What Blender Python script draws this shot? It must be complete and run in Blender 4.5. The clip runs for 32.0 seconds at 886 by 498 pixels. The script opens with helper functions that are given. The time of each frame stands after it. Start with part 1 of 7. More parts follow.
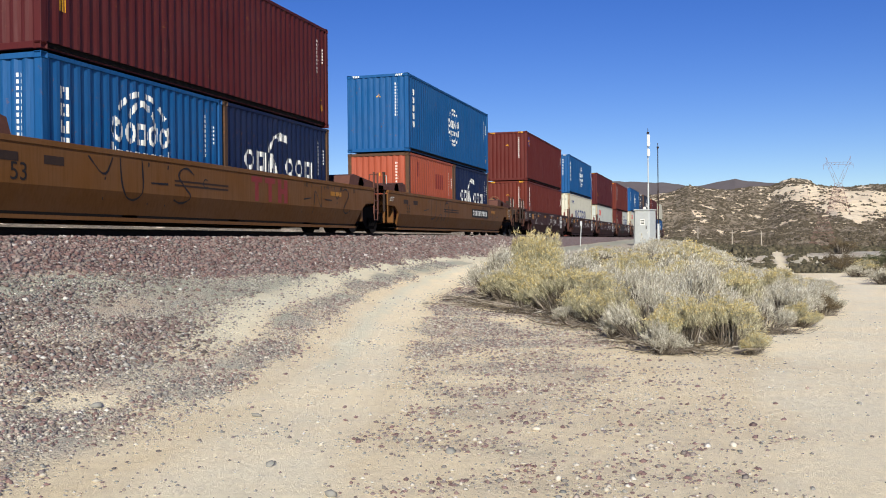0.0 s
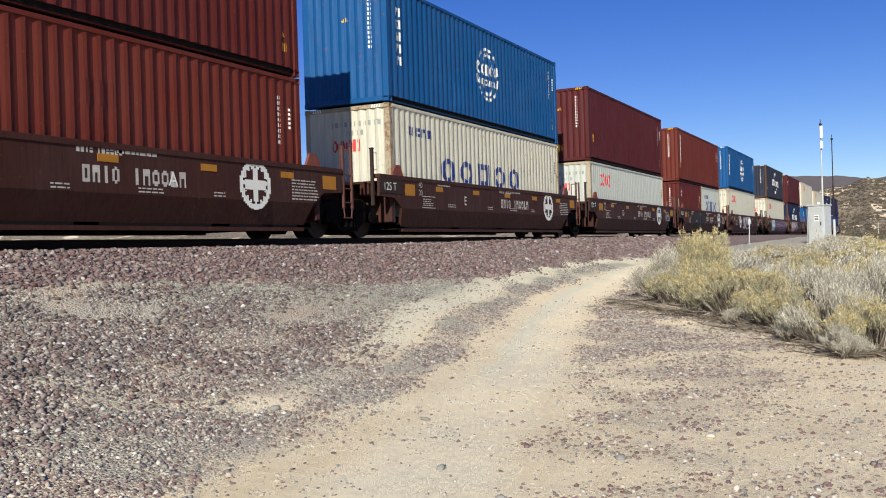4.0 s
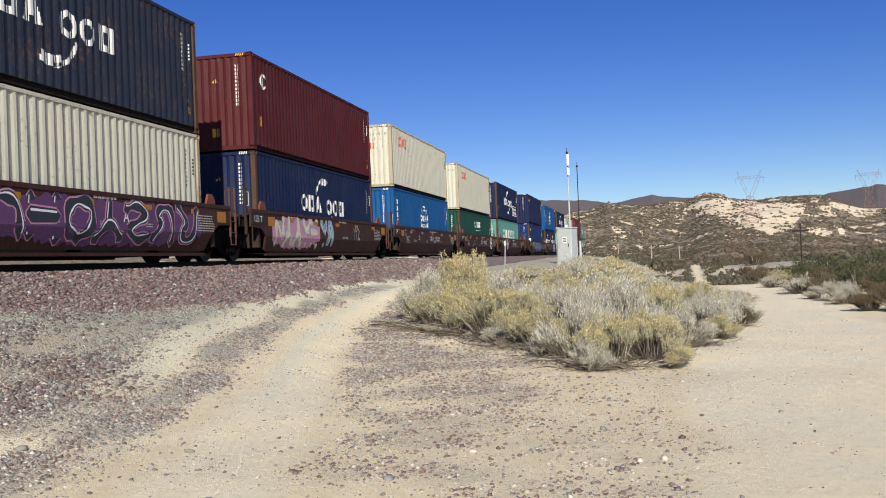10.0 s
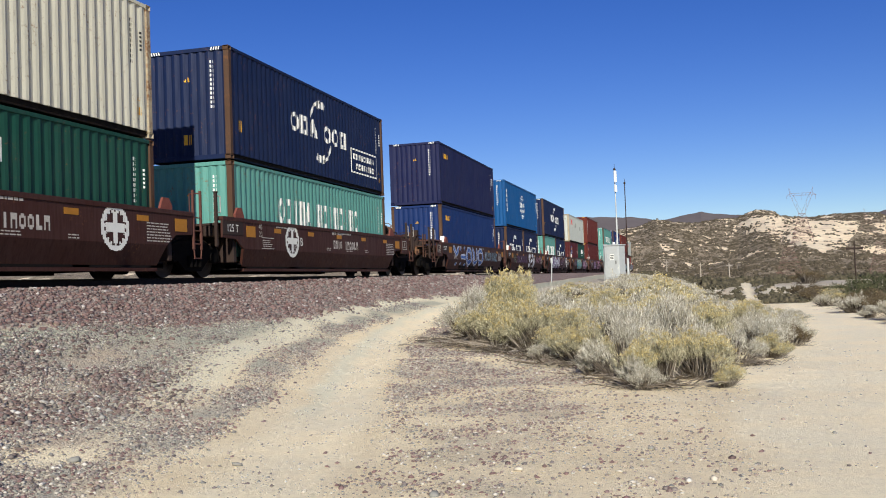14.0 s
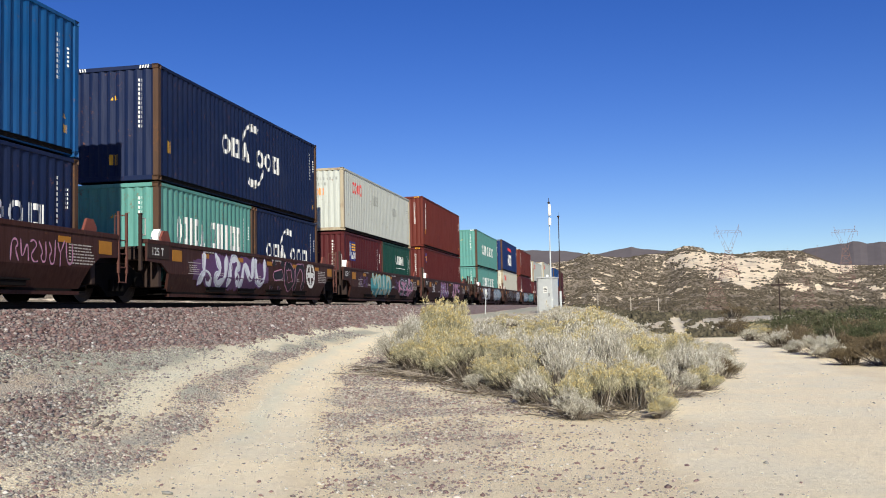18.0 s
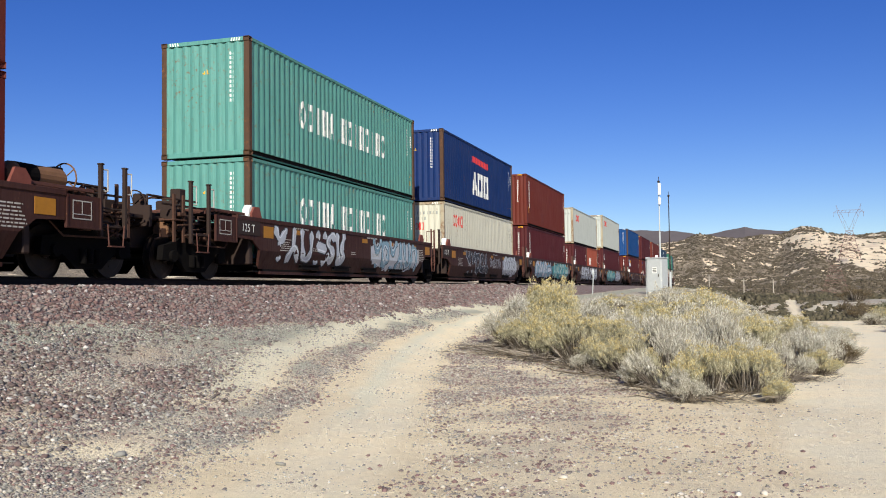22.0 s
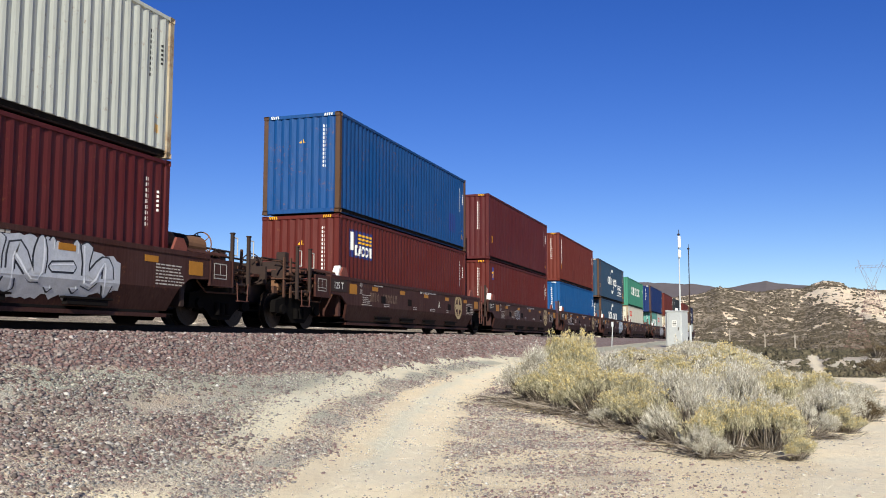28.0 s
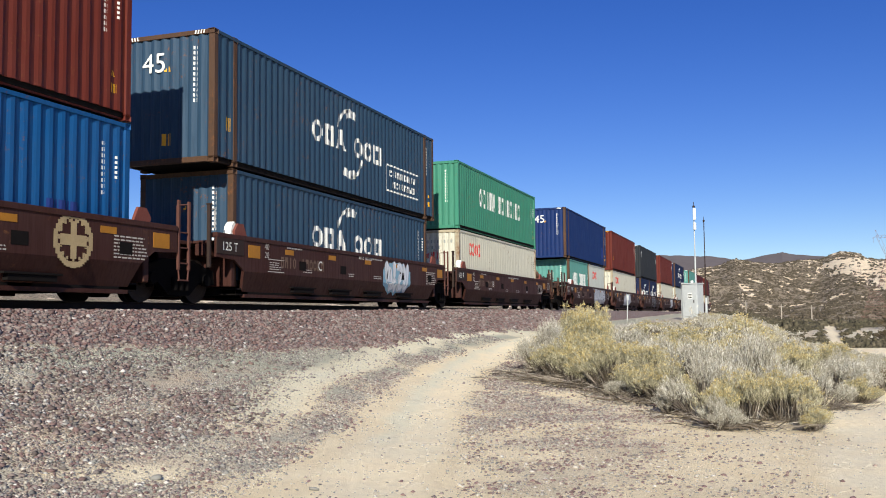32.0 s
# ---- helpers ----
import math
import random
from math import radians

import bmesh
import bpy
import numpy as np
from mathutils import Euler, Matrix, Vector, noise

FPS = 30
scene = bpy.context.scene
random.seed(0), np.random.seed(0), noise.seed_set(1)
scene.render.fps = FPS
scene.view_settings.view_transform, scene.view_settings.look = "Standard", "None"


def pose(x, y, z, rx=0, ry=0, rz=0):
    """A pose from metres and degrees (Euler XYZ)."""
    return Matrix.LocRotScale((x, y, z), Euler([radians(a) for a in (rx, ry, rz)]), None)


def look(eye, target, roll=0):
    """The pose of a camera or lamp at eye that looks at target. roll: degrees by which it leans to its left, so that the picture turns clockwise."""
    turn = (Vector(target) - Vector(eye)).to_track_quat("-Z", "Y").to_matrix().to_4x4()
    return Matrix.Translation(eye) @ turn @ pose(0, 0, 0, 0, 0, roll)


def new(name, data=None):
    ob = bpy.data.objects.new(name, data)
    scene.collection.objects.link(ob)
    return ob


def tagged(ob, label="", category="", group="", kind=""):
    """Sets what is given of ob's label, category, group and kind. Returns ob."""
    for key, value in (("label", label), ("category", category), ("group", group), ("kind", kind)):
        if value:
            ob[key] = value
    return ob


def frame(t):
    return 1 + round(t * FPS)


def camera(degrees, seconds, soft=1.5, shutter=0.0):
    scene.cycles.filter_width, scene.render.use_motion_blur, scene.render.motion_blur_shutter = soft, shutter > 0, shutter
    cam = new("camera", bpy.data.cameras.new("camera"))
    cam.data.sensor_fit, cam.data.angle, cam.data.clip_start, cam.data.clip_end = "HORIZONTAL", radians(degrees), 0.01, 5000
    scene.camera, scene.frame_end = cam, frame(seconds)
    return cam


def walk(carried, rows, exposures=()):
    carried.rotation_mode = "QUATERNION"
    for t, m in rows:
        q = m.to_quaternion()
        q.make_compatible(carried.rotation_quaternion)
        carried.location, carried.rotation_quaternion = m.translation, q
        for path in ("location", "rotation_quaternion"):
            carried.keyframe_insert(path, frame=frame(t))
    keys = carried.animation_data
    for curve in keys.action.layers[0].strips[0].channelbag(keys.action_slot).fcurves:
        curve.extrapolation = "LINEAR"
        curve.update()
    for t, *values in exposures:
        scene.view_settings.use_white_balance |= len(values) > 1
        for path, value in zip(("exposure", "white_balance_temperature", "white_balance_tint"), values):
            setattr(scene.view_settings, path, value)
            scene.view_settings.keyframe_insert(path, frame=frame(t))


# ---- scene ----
# seconds, place and turn of the hand-held camera
PATH = [
    (0, 0.086, 0.063, 1.591, 89.57, 0.55, 16.71),
    (0.5, 0.093, 0.061, 1.597, 90.23, 1.74, 16.46),
    (1, 0.086, 0.059, 1.597, 89.81, 2.66, 17.07),
    (1.5, 0.085, 0.060, 1.598, 89.66, 3.38, 19.11),
    (2, 0.080, 0.068, 1.602, 89.10, 2.80, 20.91),
    (2.5, 0.073, 0.057, 1.600, 89.10, 1.54, 21.25),
    (3, 0.066, 0.057, 1.602, 89.28, 1.13, 22.76),
    (3.5, 0.047, 0.071, 1.599, 89.95, 1.55, 26.90),
    (5.5, 0.054, -0.004, 1.610, 89.96, 3.09, 23.69),
    (6, 0.063, 0.004, 1.611, 89.46, 3.30, 24.75),
    (6.5, 0.068, 0.017, 1.612, 88.54, 2.92, 25.43),
    (7, 0.050, 0.031, 1.611, 88.48, 2.21, 26.24),
    (7.5, 0.051, 0.021, 1.612, 89.22, 1.89, 24.25),
    (8, 0.052, 0.031, 1.612, 89.84, 1.92, 21.55),
    (8.5, 0.054, 0.036, 1.618, 90.21, 1.65, 20.55),
    (9, 0.043, 0.028, 1.620, 90.26, 1.14, 19.73),
    (9.5, 0.051, 0.011, 1.618, 90.08, 1.41, 15.82),
    (10, 0.052, -0.011, 1.624, 90.81, 2.36, 12.11),
    (10.5, 0.056, -0.004, 1.623, 90.65, 2.47, 11.83),
    (11, 0.063, 0.002, 1.618, 90.74, 2.43, 11.87),
    (11.5, 0.066, -0.004, 1.624, 91.31, 2.32, 11.92),
    (12, 0.065, -0.003, 1.623, 91.10, 2.47, 12.45),
    (12.5, 0.055, -0.004, 1.620, 90.98, 1.97, 13.03),
    (13, 0.054, -0.011, 1.620, 91.30, 1.74, 13.33),
    (13.5, 0.052, -0.015, 1.622, 91.78, 1.90, 14.00),
    (14, 0.053, -0.020, 1.619, 91.94, 2.10, 14.93),
    (14.5, 0.063, -0.007, 1.612, 91.67, 2.08, 14.98),
    (16.5, 0.054, -0.012, 1.604, 91.54, 1.03, 15.18),
    (17, 0.038, -0.011, 1.597, 92.48, -0.28, 14.21),
    (17.5, 0.003, 0.001, 1.588, 93.60, -0.11, 11.77),
    (18, -0.023, 0.005, 1.581, 93.70, 1.24, 10.85),
    (18.5, -0.028, -0.003, 1.580, 93.19, 0.85, 12.34),
    (19, -0.027, -0.009, 1.574, 92.83, 0.22, 13.56),
    (19.5, -0.024, -0.002, 1.577, 92.47, 0.06, 14.37),
    (20, -0.023, -0.003, 1.577, 92.95, 0.52, 15.15),
    (20.5, -0.022, -0.003, 1.575, 93.01, 0.78, 15.69),
    (21, -0.030, 0.000, 1.574, 92.98, 0.50, 16.00),
    (21.5, -0.031, -0.006, 1.573, 92.83, 0.42, 16.68),
    (22, -0.030, 0.005, 1.571, 92.58, 0.74, 17.31),
    (22.5, -0.030, 0.003, 1.572, 92.63, 0.62, 17.14),
    (23, -0.031, 0.004, 1.573, 92.98, 0.27, 17.11),
    (23.5, -0.034, -0.006, 1.575, 92.98, -0.08, 17.78),
    (24, -0.038, -0.009, 1.573, 93.04, -0.39, 18.53),
    (24.5, -0.045, -0.015, 1.572, 93.28, -0.03, 18.96),
    (25, -0.037, -0.016, 1.578, 94.01, 0.62, 18.62),
    (25.5, -0.037, -0.025, 1.582, 94.59, 0.58, 18.64),
    (26, -0.027, -0.029, 1.578, 94.98, 0.43, 18.36),
    (26.5, -0.025, -0.032, 1.577, 95.21, 0.17, 17.83),
    (28.5, -0.036, -0.039, 1.584, 95.77, -0.18, 18.54),
    (29, -0.033, -0.046, 1.583, 95.89, -0.29, 18.51),
    (29.5, -0.037, -0.050, 1.576, 95.75, -0.28, 18.59),
    (30, -0.038, -0.055, 1.574, 95.15, -0.19, 18.44),
    (30.5, -0.030, -0.037, 1.574, 94.35, -0.27, 18.40),
    (31, -0.030, -0.031, 1.578, 94.13, -0.35, 18.42),
    (31.5, -0.025, -0.026, 1.574, 94.09, -0.08, 18.51),
    (32, -0.020, -0.024, 1.576, 94.13, 0.57, 19.34)]
cam = camera(50.5, 32.0, 1.0)
walk(cam, [(t, pose(x, y, z, rx, ry, rz)) for t, x, y, z, rx, ry, rz in PATH], [(0, 0.36), (7, 0.38), (10, 0.28), (13, 0.28), (17, 0.37), (25, 0.39), (30, 0.5), (32, 0.42)])

# ---- light: late-morning desert sun behind the camera, clear sky ----
SUN_TO = Vector((1.0, -3.46, 1.93)).normalized()
world = bpy.data.worlds.new("clear_sky")
scene.world = world
world.use_nodes = True
wn = world.node_tree.nodes
sky = wn.new("ShaderNodeTexSky")
sky.sky_type = "NISHITA"
sky.sun_disc = False
sky.sun_elevation = math.asin(SUN_TO.z)
sky.sun_rotation = math.atan2(SUN_TO.x, SUN_TO.y)
sky.altitude = 1300
sky.air_density = 1.0
sky.dust_density = 0.0
sky.ozone_density = 4.0
sat = wn.new("ShaderNodeHueSaturation")
sat.inputs["Saturation"].default_value = 1.28
sat.inputs["Hue"].default_value = 0.524
world.node_tree.links.new(sky.outputs[0], sat.inputs["Color"])
world.node_tree.links.new(sat.outputs[0], wn["Background"].inputs[0])
wn["Background"].inputs[1].default_value = 0.077
sun = new("sun", bpy.data.lights.new("sun", "SUN"))
sun.data.energy = 5.0
sun.data.angle = radians(0.53)
sun.data.color = (1.0, 0.955, 0.85)
sun.matrix_world = look((0, 0, 50), Vector((0, 0, 50)) - SUN_TO)


# ---- materials ----
def lin(hexa):
    v = [int(hexa[i:i + 2], 16) / 255 for i in (0, 2, 4)]
    return tuple(c / 12.92 if c <= 0.04045 else ((c + 0.055) / 1.055) ** 2.4 for c in v)


class Nodes:
    """A small helper round one node material."""

    def __init__(self, name):
        self.mat = bpy.data.materials.new(name)
        self.mat.use_nodes = True
        self.n, self.l = self.mat.node_tree.nodes, self.mat.node_tree.links
        self.bsdf = self.n["Principled BSDF"]
        self.tc = self.n.new("ShaderNodeTexCoord")

    def link(self, a, b):
        self.l.new(a, b)

    def coords(self, scale=(1, 1, 1), shift=False, kind="Object"):
        m = self.n.new("ShaderNodeMapping")
        m.inputs["Scale"].default_value = scale
        self.link(self.tc.outputs[kind], m.inputs["Vector"])
        if shift:
            info = self.n.new("ShaderNodeObjectInfo")
            mul = self.n.new("ShaderNodeVectorMath")
            mul.operation = "SCALE"
            mul.inputs[0].default_value = (37.0, 23.0, 11.0)
            self.link(info.outputs["Random"], mul.inputs["Scale"])
            self.link(mul.outputs[0], m.inputs["Location"])
        return m.outputs[0]

    def noise(self, vec, scale, detail=4, rough=0.6):
        t = self.n.new("ShaderNodeTexNoise")
        t.inputs["Scale"].default_value, t.inputs["Detail"].default_value, t.inputs["Roughness"].default_value = scale, detail, rough
        self.link(vec, t.inputs["Vector"])
        return t.outputs["Fac"]

    def ramp(self, fac, stops):
        r = self.n.new("ShaderNodeValToRGB")
        e = r.color_ramp.elements
        while len(e) < len(stops):
            e.new(0.5)
        for el, (p, c) in zip(e, stops):
            el.position = p
            el.color = (*c, 1) if not isinstance(c, (int, float)) else (c, c, c, 1)
        self.link(fac, r.inputs[0])
        return r.outputs[0]

    def mix(self, fac, a, b, mode="MIX"):
        m = self.n.new("ShaderNodeMix")
        m.data_type, m.blend_type = "RGBA", mode
        for sock, v in ((m.inputs["Factor"], fac), (m.inputs["A"], a), (m.inputs["B"], b)):
            if isinstance(v, (int, float)):
                sock.default_value = v
            elif isinstance(v, tuple):
                sock.default_value = (*v, 1)
            else:
                self.link(v, sock)
        return m.outputs["Result"]

    def math(self, op, a, b=0.0):
        m = self.n.new("ShaderNodeMath")
        m.operation = op
        for s, v in zip(m.inputs, (a, b)):
            if isinstance(v, (int, float)):
                s.default_value = v
            else:
                self.link(v, s)
        return m.outputs[0]

    def bump(self, height, strength, distance=0.02):
        b = self.n.new("ShaderNodeBump")
        b.inputs["Strength"].default_value, b.inputs["Distance"].default_value = strength, distance
        self.link(height, b.inputs["Height"])
        self.link(b.outputs[0], self.bsdf.inputs["Normal"])

    def done(self, colour, rough=0.7, metal=0.0, spec=0.4):
        if isinstance(colour, tuple):
            self.bsdf.inputs["Base Color"].default_value = (*colour, 1)
        else:
            self.link(colour, self.bsdf.inputs["Base Color"])
        if isinstance(rough, (int, float)):
            self.bsdf.inputs["Roughness"].default_value = rough
        else:
            self.link(rough, self.bsdf.inputs["Roughness"])
        self.bsdf.inputs["Metallic"].default_value = metal
        self.bsdf.inputs["Specular IOR Level"].default_value = spec
        return self.mat


def paint(name, hexa, rust=0.3, rough=0.55, fade=0.09, dust=0.15):
    """Weathered painted steel: faded patches, run-off streaks, rust spots, dust."""
    k = Nodes(name)
    c = lin(hexa)
    v = k.coords((1, 1, 1), True)
    big = k.noise(v, 0.7, 3)
    pale = tuple(x * 0.75 + 0.25 * (sum(c) / 3) + 0.035 for x in c)
    col = k.mix(k.ramp(big, [(0.35, 0.0), (0.75, fade * 2)]), c, pale)
    streak = k.noise(k.coords((5, 5, 0.35), True), 3.0, 5, 0.7)
    col = k.mix(k.ramp(streak, [(0.46, 0.0), (0.72, dust * 3.2)]), col, tuple(x * 0.55 for x in c))
    if rust > 0:
        spots = k.noise(v, 9.0, 6, 0.75)
        run = k.math("MULTIPLY", k.ramp(spots, [(0.62 - rust * 0.12, 0.0), (0.74 - rust * 0.1, 1.0)]), k.ramp(k.noise(v, 1.1, 2), [(0.45, 0.0), (0.65, 1.0)]))
        col = k.mix(run, col, k.mix(spots, (0.09, 0.032, 0.012), (0.2, 0.085, 0.03)))
    fine = k.noise(v, 60.0, 3)
    k.bump(fine, 0.12, 0.004)
    return k.done(col, k.ramp(streak, [(0.3, rough), (0.8, rough + 0.22)]), 0.0, 0.2)


def plain(name, hexa, rough=0.7, metal=0.0, vary=0.25, scale=6.0, bump=0.2, spec=0.3):
    k = Nodes(name)
    c = lin(hexa)
    v = k.coords((1, 1, 1), True)
    n = k.mix(0.5, k.noise(v, scale, 5), k.noise(v, scale * 9, 4))
    k.bump(n, bump, 0.01)
    return k.done(k.ramp(n, [(0.3, tuple(x * (1 - vary) for x in c)), (0.7, tuple(min(1, x * (1 + vary)) for x in c))]), rough, metal, spec)


PAINTS = {
    "red": paint("red_container_paint", "521b15"), "brick": paint("brick_red_container_paint", "5d2419"),
    "maroon": paint("maroon_container_paint", "491719"), "orange": paint("orange_red_container_paint", "984a34", 0.5),
    "blue": paint("bright_blue_container_paint", "084a7e"), "royal": paint("royal_blue_container_paint", "0c2858"), "cobalt": paint("cobalt_container_paint", "083f74", 0.5),
    "navy": paint("navy_container_paint", "0c1c3d"), "violet": paint("violet_navy_container_paint", "141a3e"),
    "slate": paint("slate_blue_container_paint", "294257", 0.5), "grey": paint("grey_navy_container_paint", "242b39", 0.8),
    "white": paint("off_white_container_paint", "bfbcaa", 0.55, 0.6), "pale": paint("pale_grey_container_paint", "b1b5ac", 0.4, 0.6),
    "green": paint("dark_green_container_paint", "133f34"), "teal": paint("teal_green_container_paint", "558c82", 0.6),
    "jade": paint("jade_green_container_paint", "3a7d65", 0.4), "black": paint("charcoal_container_paint", "26292b"),
}
M_POST = paint("rusty_post_paint", "4c3728", 0.9)
M_POSTWHITE = paint("rust_eaten_white_post", "a39880", 1.7)
# Dark steel, made darker still: the shade below the wagons is in this colour.
M_UNDER = plain("shade_deepened_underframe_steel", "171413", 0.9, spec=0.1)
M_WELL = paint("brown_wagon_paint", "3c2019", 0.4, 0.6, 0.15, 0.2)
M_WELL_YEL = paint("ochre_wagon_paint", "66421d", 0.35, 0.6, 0.2, 0.1)
# Black greasy steel; its base colour also carries the undersides' deep shade.
M_BOGIE = plain("shade_deepened_greasy_steel", "0e0c0b", 0.9, spec=0.08)
M_GREASE = plain("dark_brown_steel", "2e211b", 0.75)
M_WHEEL = plain("worn_wheel_steel", "2c231e", 0.5, 0.6)
M_RAIL = plain("rusty_rail_steel", "271c17", 0.7, 0.3)
M_WHITE = plain("white_stencil_paint", "dcdcd4", 0.7, 0, 0.1)
M_YELLOW = plain("yellow_reflector", "d9a11e", 0.5, 0, 0.12)
M_AMBER = plain("dull_amber_reflector", "a06c1e", 0.6, 0, 0.2)
M_REDLOGO = plain("red_stencil_paint", "cf3a34", 0.6, 0, 0.12)
M_NAVYLOGO = plain("navy_stencil_paint", "1d2f6b", 0.6, 0, 0.12)
M_MAROONLOGO = plain("maroon_stencil_paint", "7a2a28", 0.6, 0, 0.12)
M_BLACKLOGO = plain("black_stencil_paint", "1c1a1a", 0.7, 0, 0.12)
M_GALV = plain("galvanised_steel", "b4b8b6", 0.55, 0.15, 0.12)
M_WOOD = plain("weathered_sleeper_wood", "332c26", 0.9)


# ---- mesh helpers ----
def mesh_of(name, verts, faces):
    me = bpy.data.meshes.new(name)
    me.from_pydata(verts, [], faces)
    me.update()
    return me


def from_bm(name, bm):
    me = bpy.data.meshes.new(name)
    bm.normal_update()
    bm.to_mesh(me)
    bm.free()
    return me


def box_bm(bm, x0, x1, y0, y1, z0, z1, bevel=0.0):
    r = bmesh.ops.create_cube(bm, size=1)
    for v in r["verts"]:
        v.co = ((x0 + x1) / 2 + v.co.x * (x1 - x0), (y0 + y1) / 2 + v.co.y * (y1 - y0), (z0 + z1) / 2 + v.co.z * (z1 - z0))
    if bevel:
        edges = list({e for v in r["verts"] for e in v.link_edges})
        bmesh.ops.bevel(bm, geom=edges, offset=bevel, segments=1, affect="EDGES")
    return bm


def tube_bm(bm, a, b, r, sides=8, r2=None):
    a, b = Vector(a), Vector(b)
    d = b - a
    ret = bmesh.ops.create_cone(bm, cap_ends=True, segments=sides, radius1=r, radius2=r if r2 is None else r2, depth=d.length)
    bmesh.ops.transform(bm, matrix=Matrix.Translation((a + b) / 2) @ d.to_track_quat("Z", "Y").to_matrix().to_4x4(), verts=ret["verts"])


def prism(outline, h0, h1, axis="x"):
    """A closed prism over an outline of (u, v) pairs; axis is the way it is drawn out."""
    def place(u, v, h):
        return {"x": (h, u, v), "y": (u, h, v), "z": (u, v, h)}[axis]
    n = len(outline)
    verts = [place(u, v, h0) for u, v in outline] + [place(u, v, h1) for u, v in outline]
    faces = [tuple(range(n)), tuple(range(2 * n - 1, n - 1, -1))] + [(i, i + n, (i + 1) % n + n, (i + 1) % n) for i in range(n)]
    return verts, faces


def joined(*lots):
    verts, faces = [], []
    for v, f in lots:
        k = len(verts)
        verts += v
        faces += [tuple(i + k for i in q) for q in f]
    return verts, faces


def sound(me):
    """Turns the faces of a closed mesh outward."""
    bm = bmesh.new()
    bm.from_mesh(me)
    bmesh.ops.recalc_face_normals(bm, faces=bm.faces)
    bm.to_mesh(me)
    bm.free()
    return me


CACHE = {}


def cached(key, make):
    if key not in CACHE:
        CACHE[key] = make()
    return CACHE[key]


def part(name, me, material, parent, at=(0, 0, 0), label="", turn=0, flip=False):
    """One mesh object under a thing or a part. The material sits on the object, so that alike parts share a mesh."""
    if isinstance(me, bmesh.types.BMesh):
        me = from_bm(name, me)
    if not me.materials:
        me.materials.append(None)
    ob = new(name, me)
    ob.material_slots[0].link = "OBJECT"
    ob.material_slots[0].material = material
    if parent is not None:
        ob.parent = parent
    ob.matrix_basis = pose(*at, 0, 0, turn)
    if label:
        ob["label"] = label
    return ob


# ---- the plan: rails, terrain ----
TRACK_X, RAIL_Z = -12.30, 1.915
CURVE_Y, CURVE_R = 165.0, 420.0


def along(y, dx=0.0, dz=0.0):
    """The pose on the track's centre line at the distance y along it; the line bends away to the left far off."""
    if y <= CURVE_Y:
        return pose(TRACK_X + dx, y, RAIL_Z + dz)
    a = (y - CURVE_Y) / CURVE_R
    cx = TRACK_X - CURVE_R * (1 - math.cos(a))
    return Matrix.Translation((cx + dx * math.cos(a), CURVE_Y + CURVE_R * math.sin(a) + dx * math.sin(a), RAIL_Z + dz)) @ Matrix.Rotation(a, 4, "Z")


def lerp(v, pts):
    if v <= pts[0][0]:
        return pts[0][1]
    for (a, fa), (b, fb) in zip(pts, pts[1:]):
        if v <= b:
            return fa + (fb - fa) * (v - a) / (b - a)
    return pts[-1][1]


def smooth(a, b, v):
    t = min(1, max(0, (v - a) / (b - a)))
    return t * t * (3 - 2 * t)


def track_x(y):
    return TRACK_X if y <= CURVE_Y else TRACK_X - CURVE_R * (1 - math.cos(min(1.2, (y - CURVE_Y) / CURVE_R)))


BANK = [(-40, 0.6), (-22, 1.0), (-16.5, 1.1), (-14.2, 1.725), (-10.6, 1.725), (-8.6, 0.95), (-7.4, 0.62), (-6.2, 0.34), (-4.6, 0.10), (-3, 0.0)]
TERRACE = [(9, 0), (13, 0.06), (17, 0.2), (24, 0.58), (30, 0.85), (45, 1.05), (60, 1.2), (86, 1.5), (150, 1.5), (260, 0.6)]


DEEP = 1.048


def height(x, y):
    xb = x - (track_x(y) - TRACK_X)
    bank = lerp(xb, BANK)
    x, y = x + 0.005 * y, y / DEEP
    terrace = lerp(y, TERRACE) * (1 - smooth(-5.5 + min(y, 60) * 0.02, 2.0 + min(y, 60) * 0.01, x))
    h = max(bank, terrace) + 0.15 * min(bank, terrace)
    if -14.3 < xb < -10.5:
        h = min(h, 1.725)
    h += 0.05 * noise.noise((x * 0.5, y * 0.5, 0)) * smooth(-10.6, -8, xb if xb > -12 else -20)
    road = 1 - smooth(0.4, 0.9, abs(x - 3.38 - (y - 52.7) * 0.0436))
    step = smooth(57, 59.5, y + 1.5 * noise.noise((x * 0.35, 0, 4.0))) * (1 - road) + smooth(50, 76, y) * road
    h += 0.55 * step * smooth(0, 3, x)
    return h - 1.9 * smooth(85, 240, y) * smooth(-2, 10, x)


# ---- shipping containers ----
HALF_W, PITCH = 1.219, 0.278


def wave(y, depth=0.031, pitch=PITCH):
    """How far the corrugated wall lies behind its outer face, along its length."""
    u = (y % pitch) / pitch
    return depth * (0 if u < 0.26 else (u - 0.26) / 0.245 if u < 0.505 else 1 if u < 0.755 else (1 - u) / 0.245)


def wave_stops(a, b, pitch=PITCH):
    out = [a]
    k = math.floor(a / pitch)
    while k * pitch < b:
        out += [k * pitch + q * pitch for q in (0, 0.26, 0.505, 0.755) if a + 0.002 < k * pitch + q * pitch < b - 0.002]
        k += 1
    return out + [b]


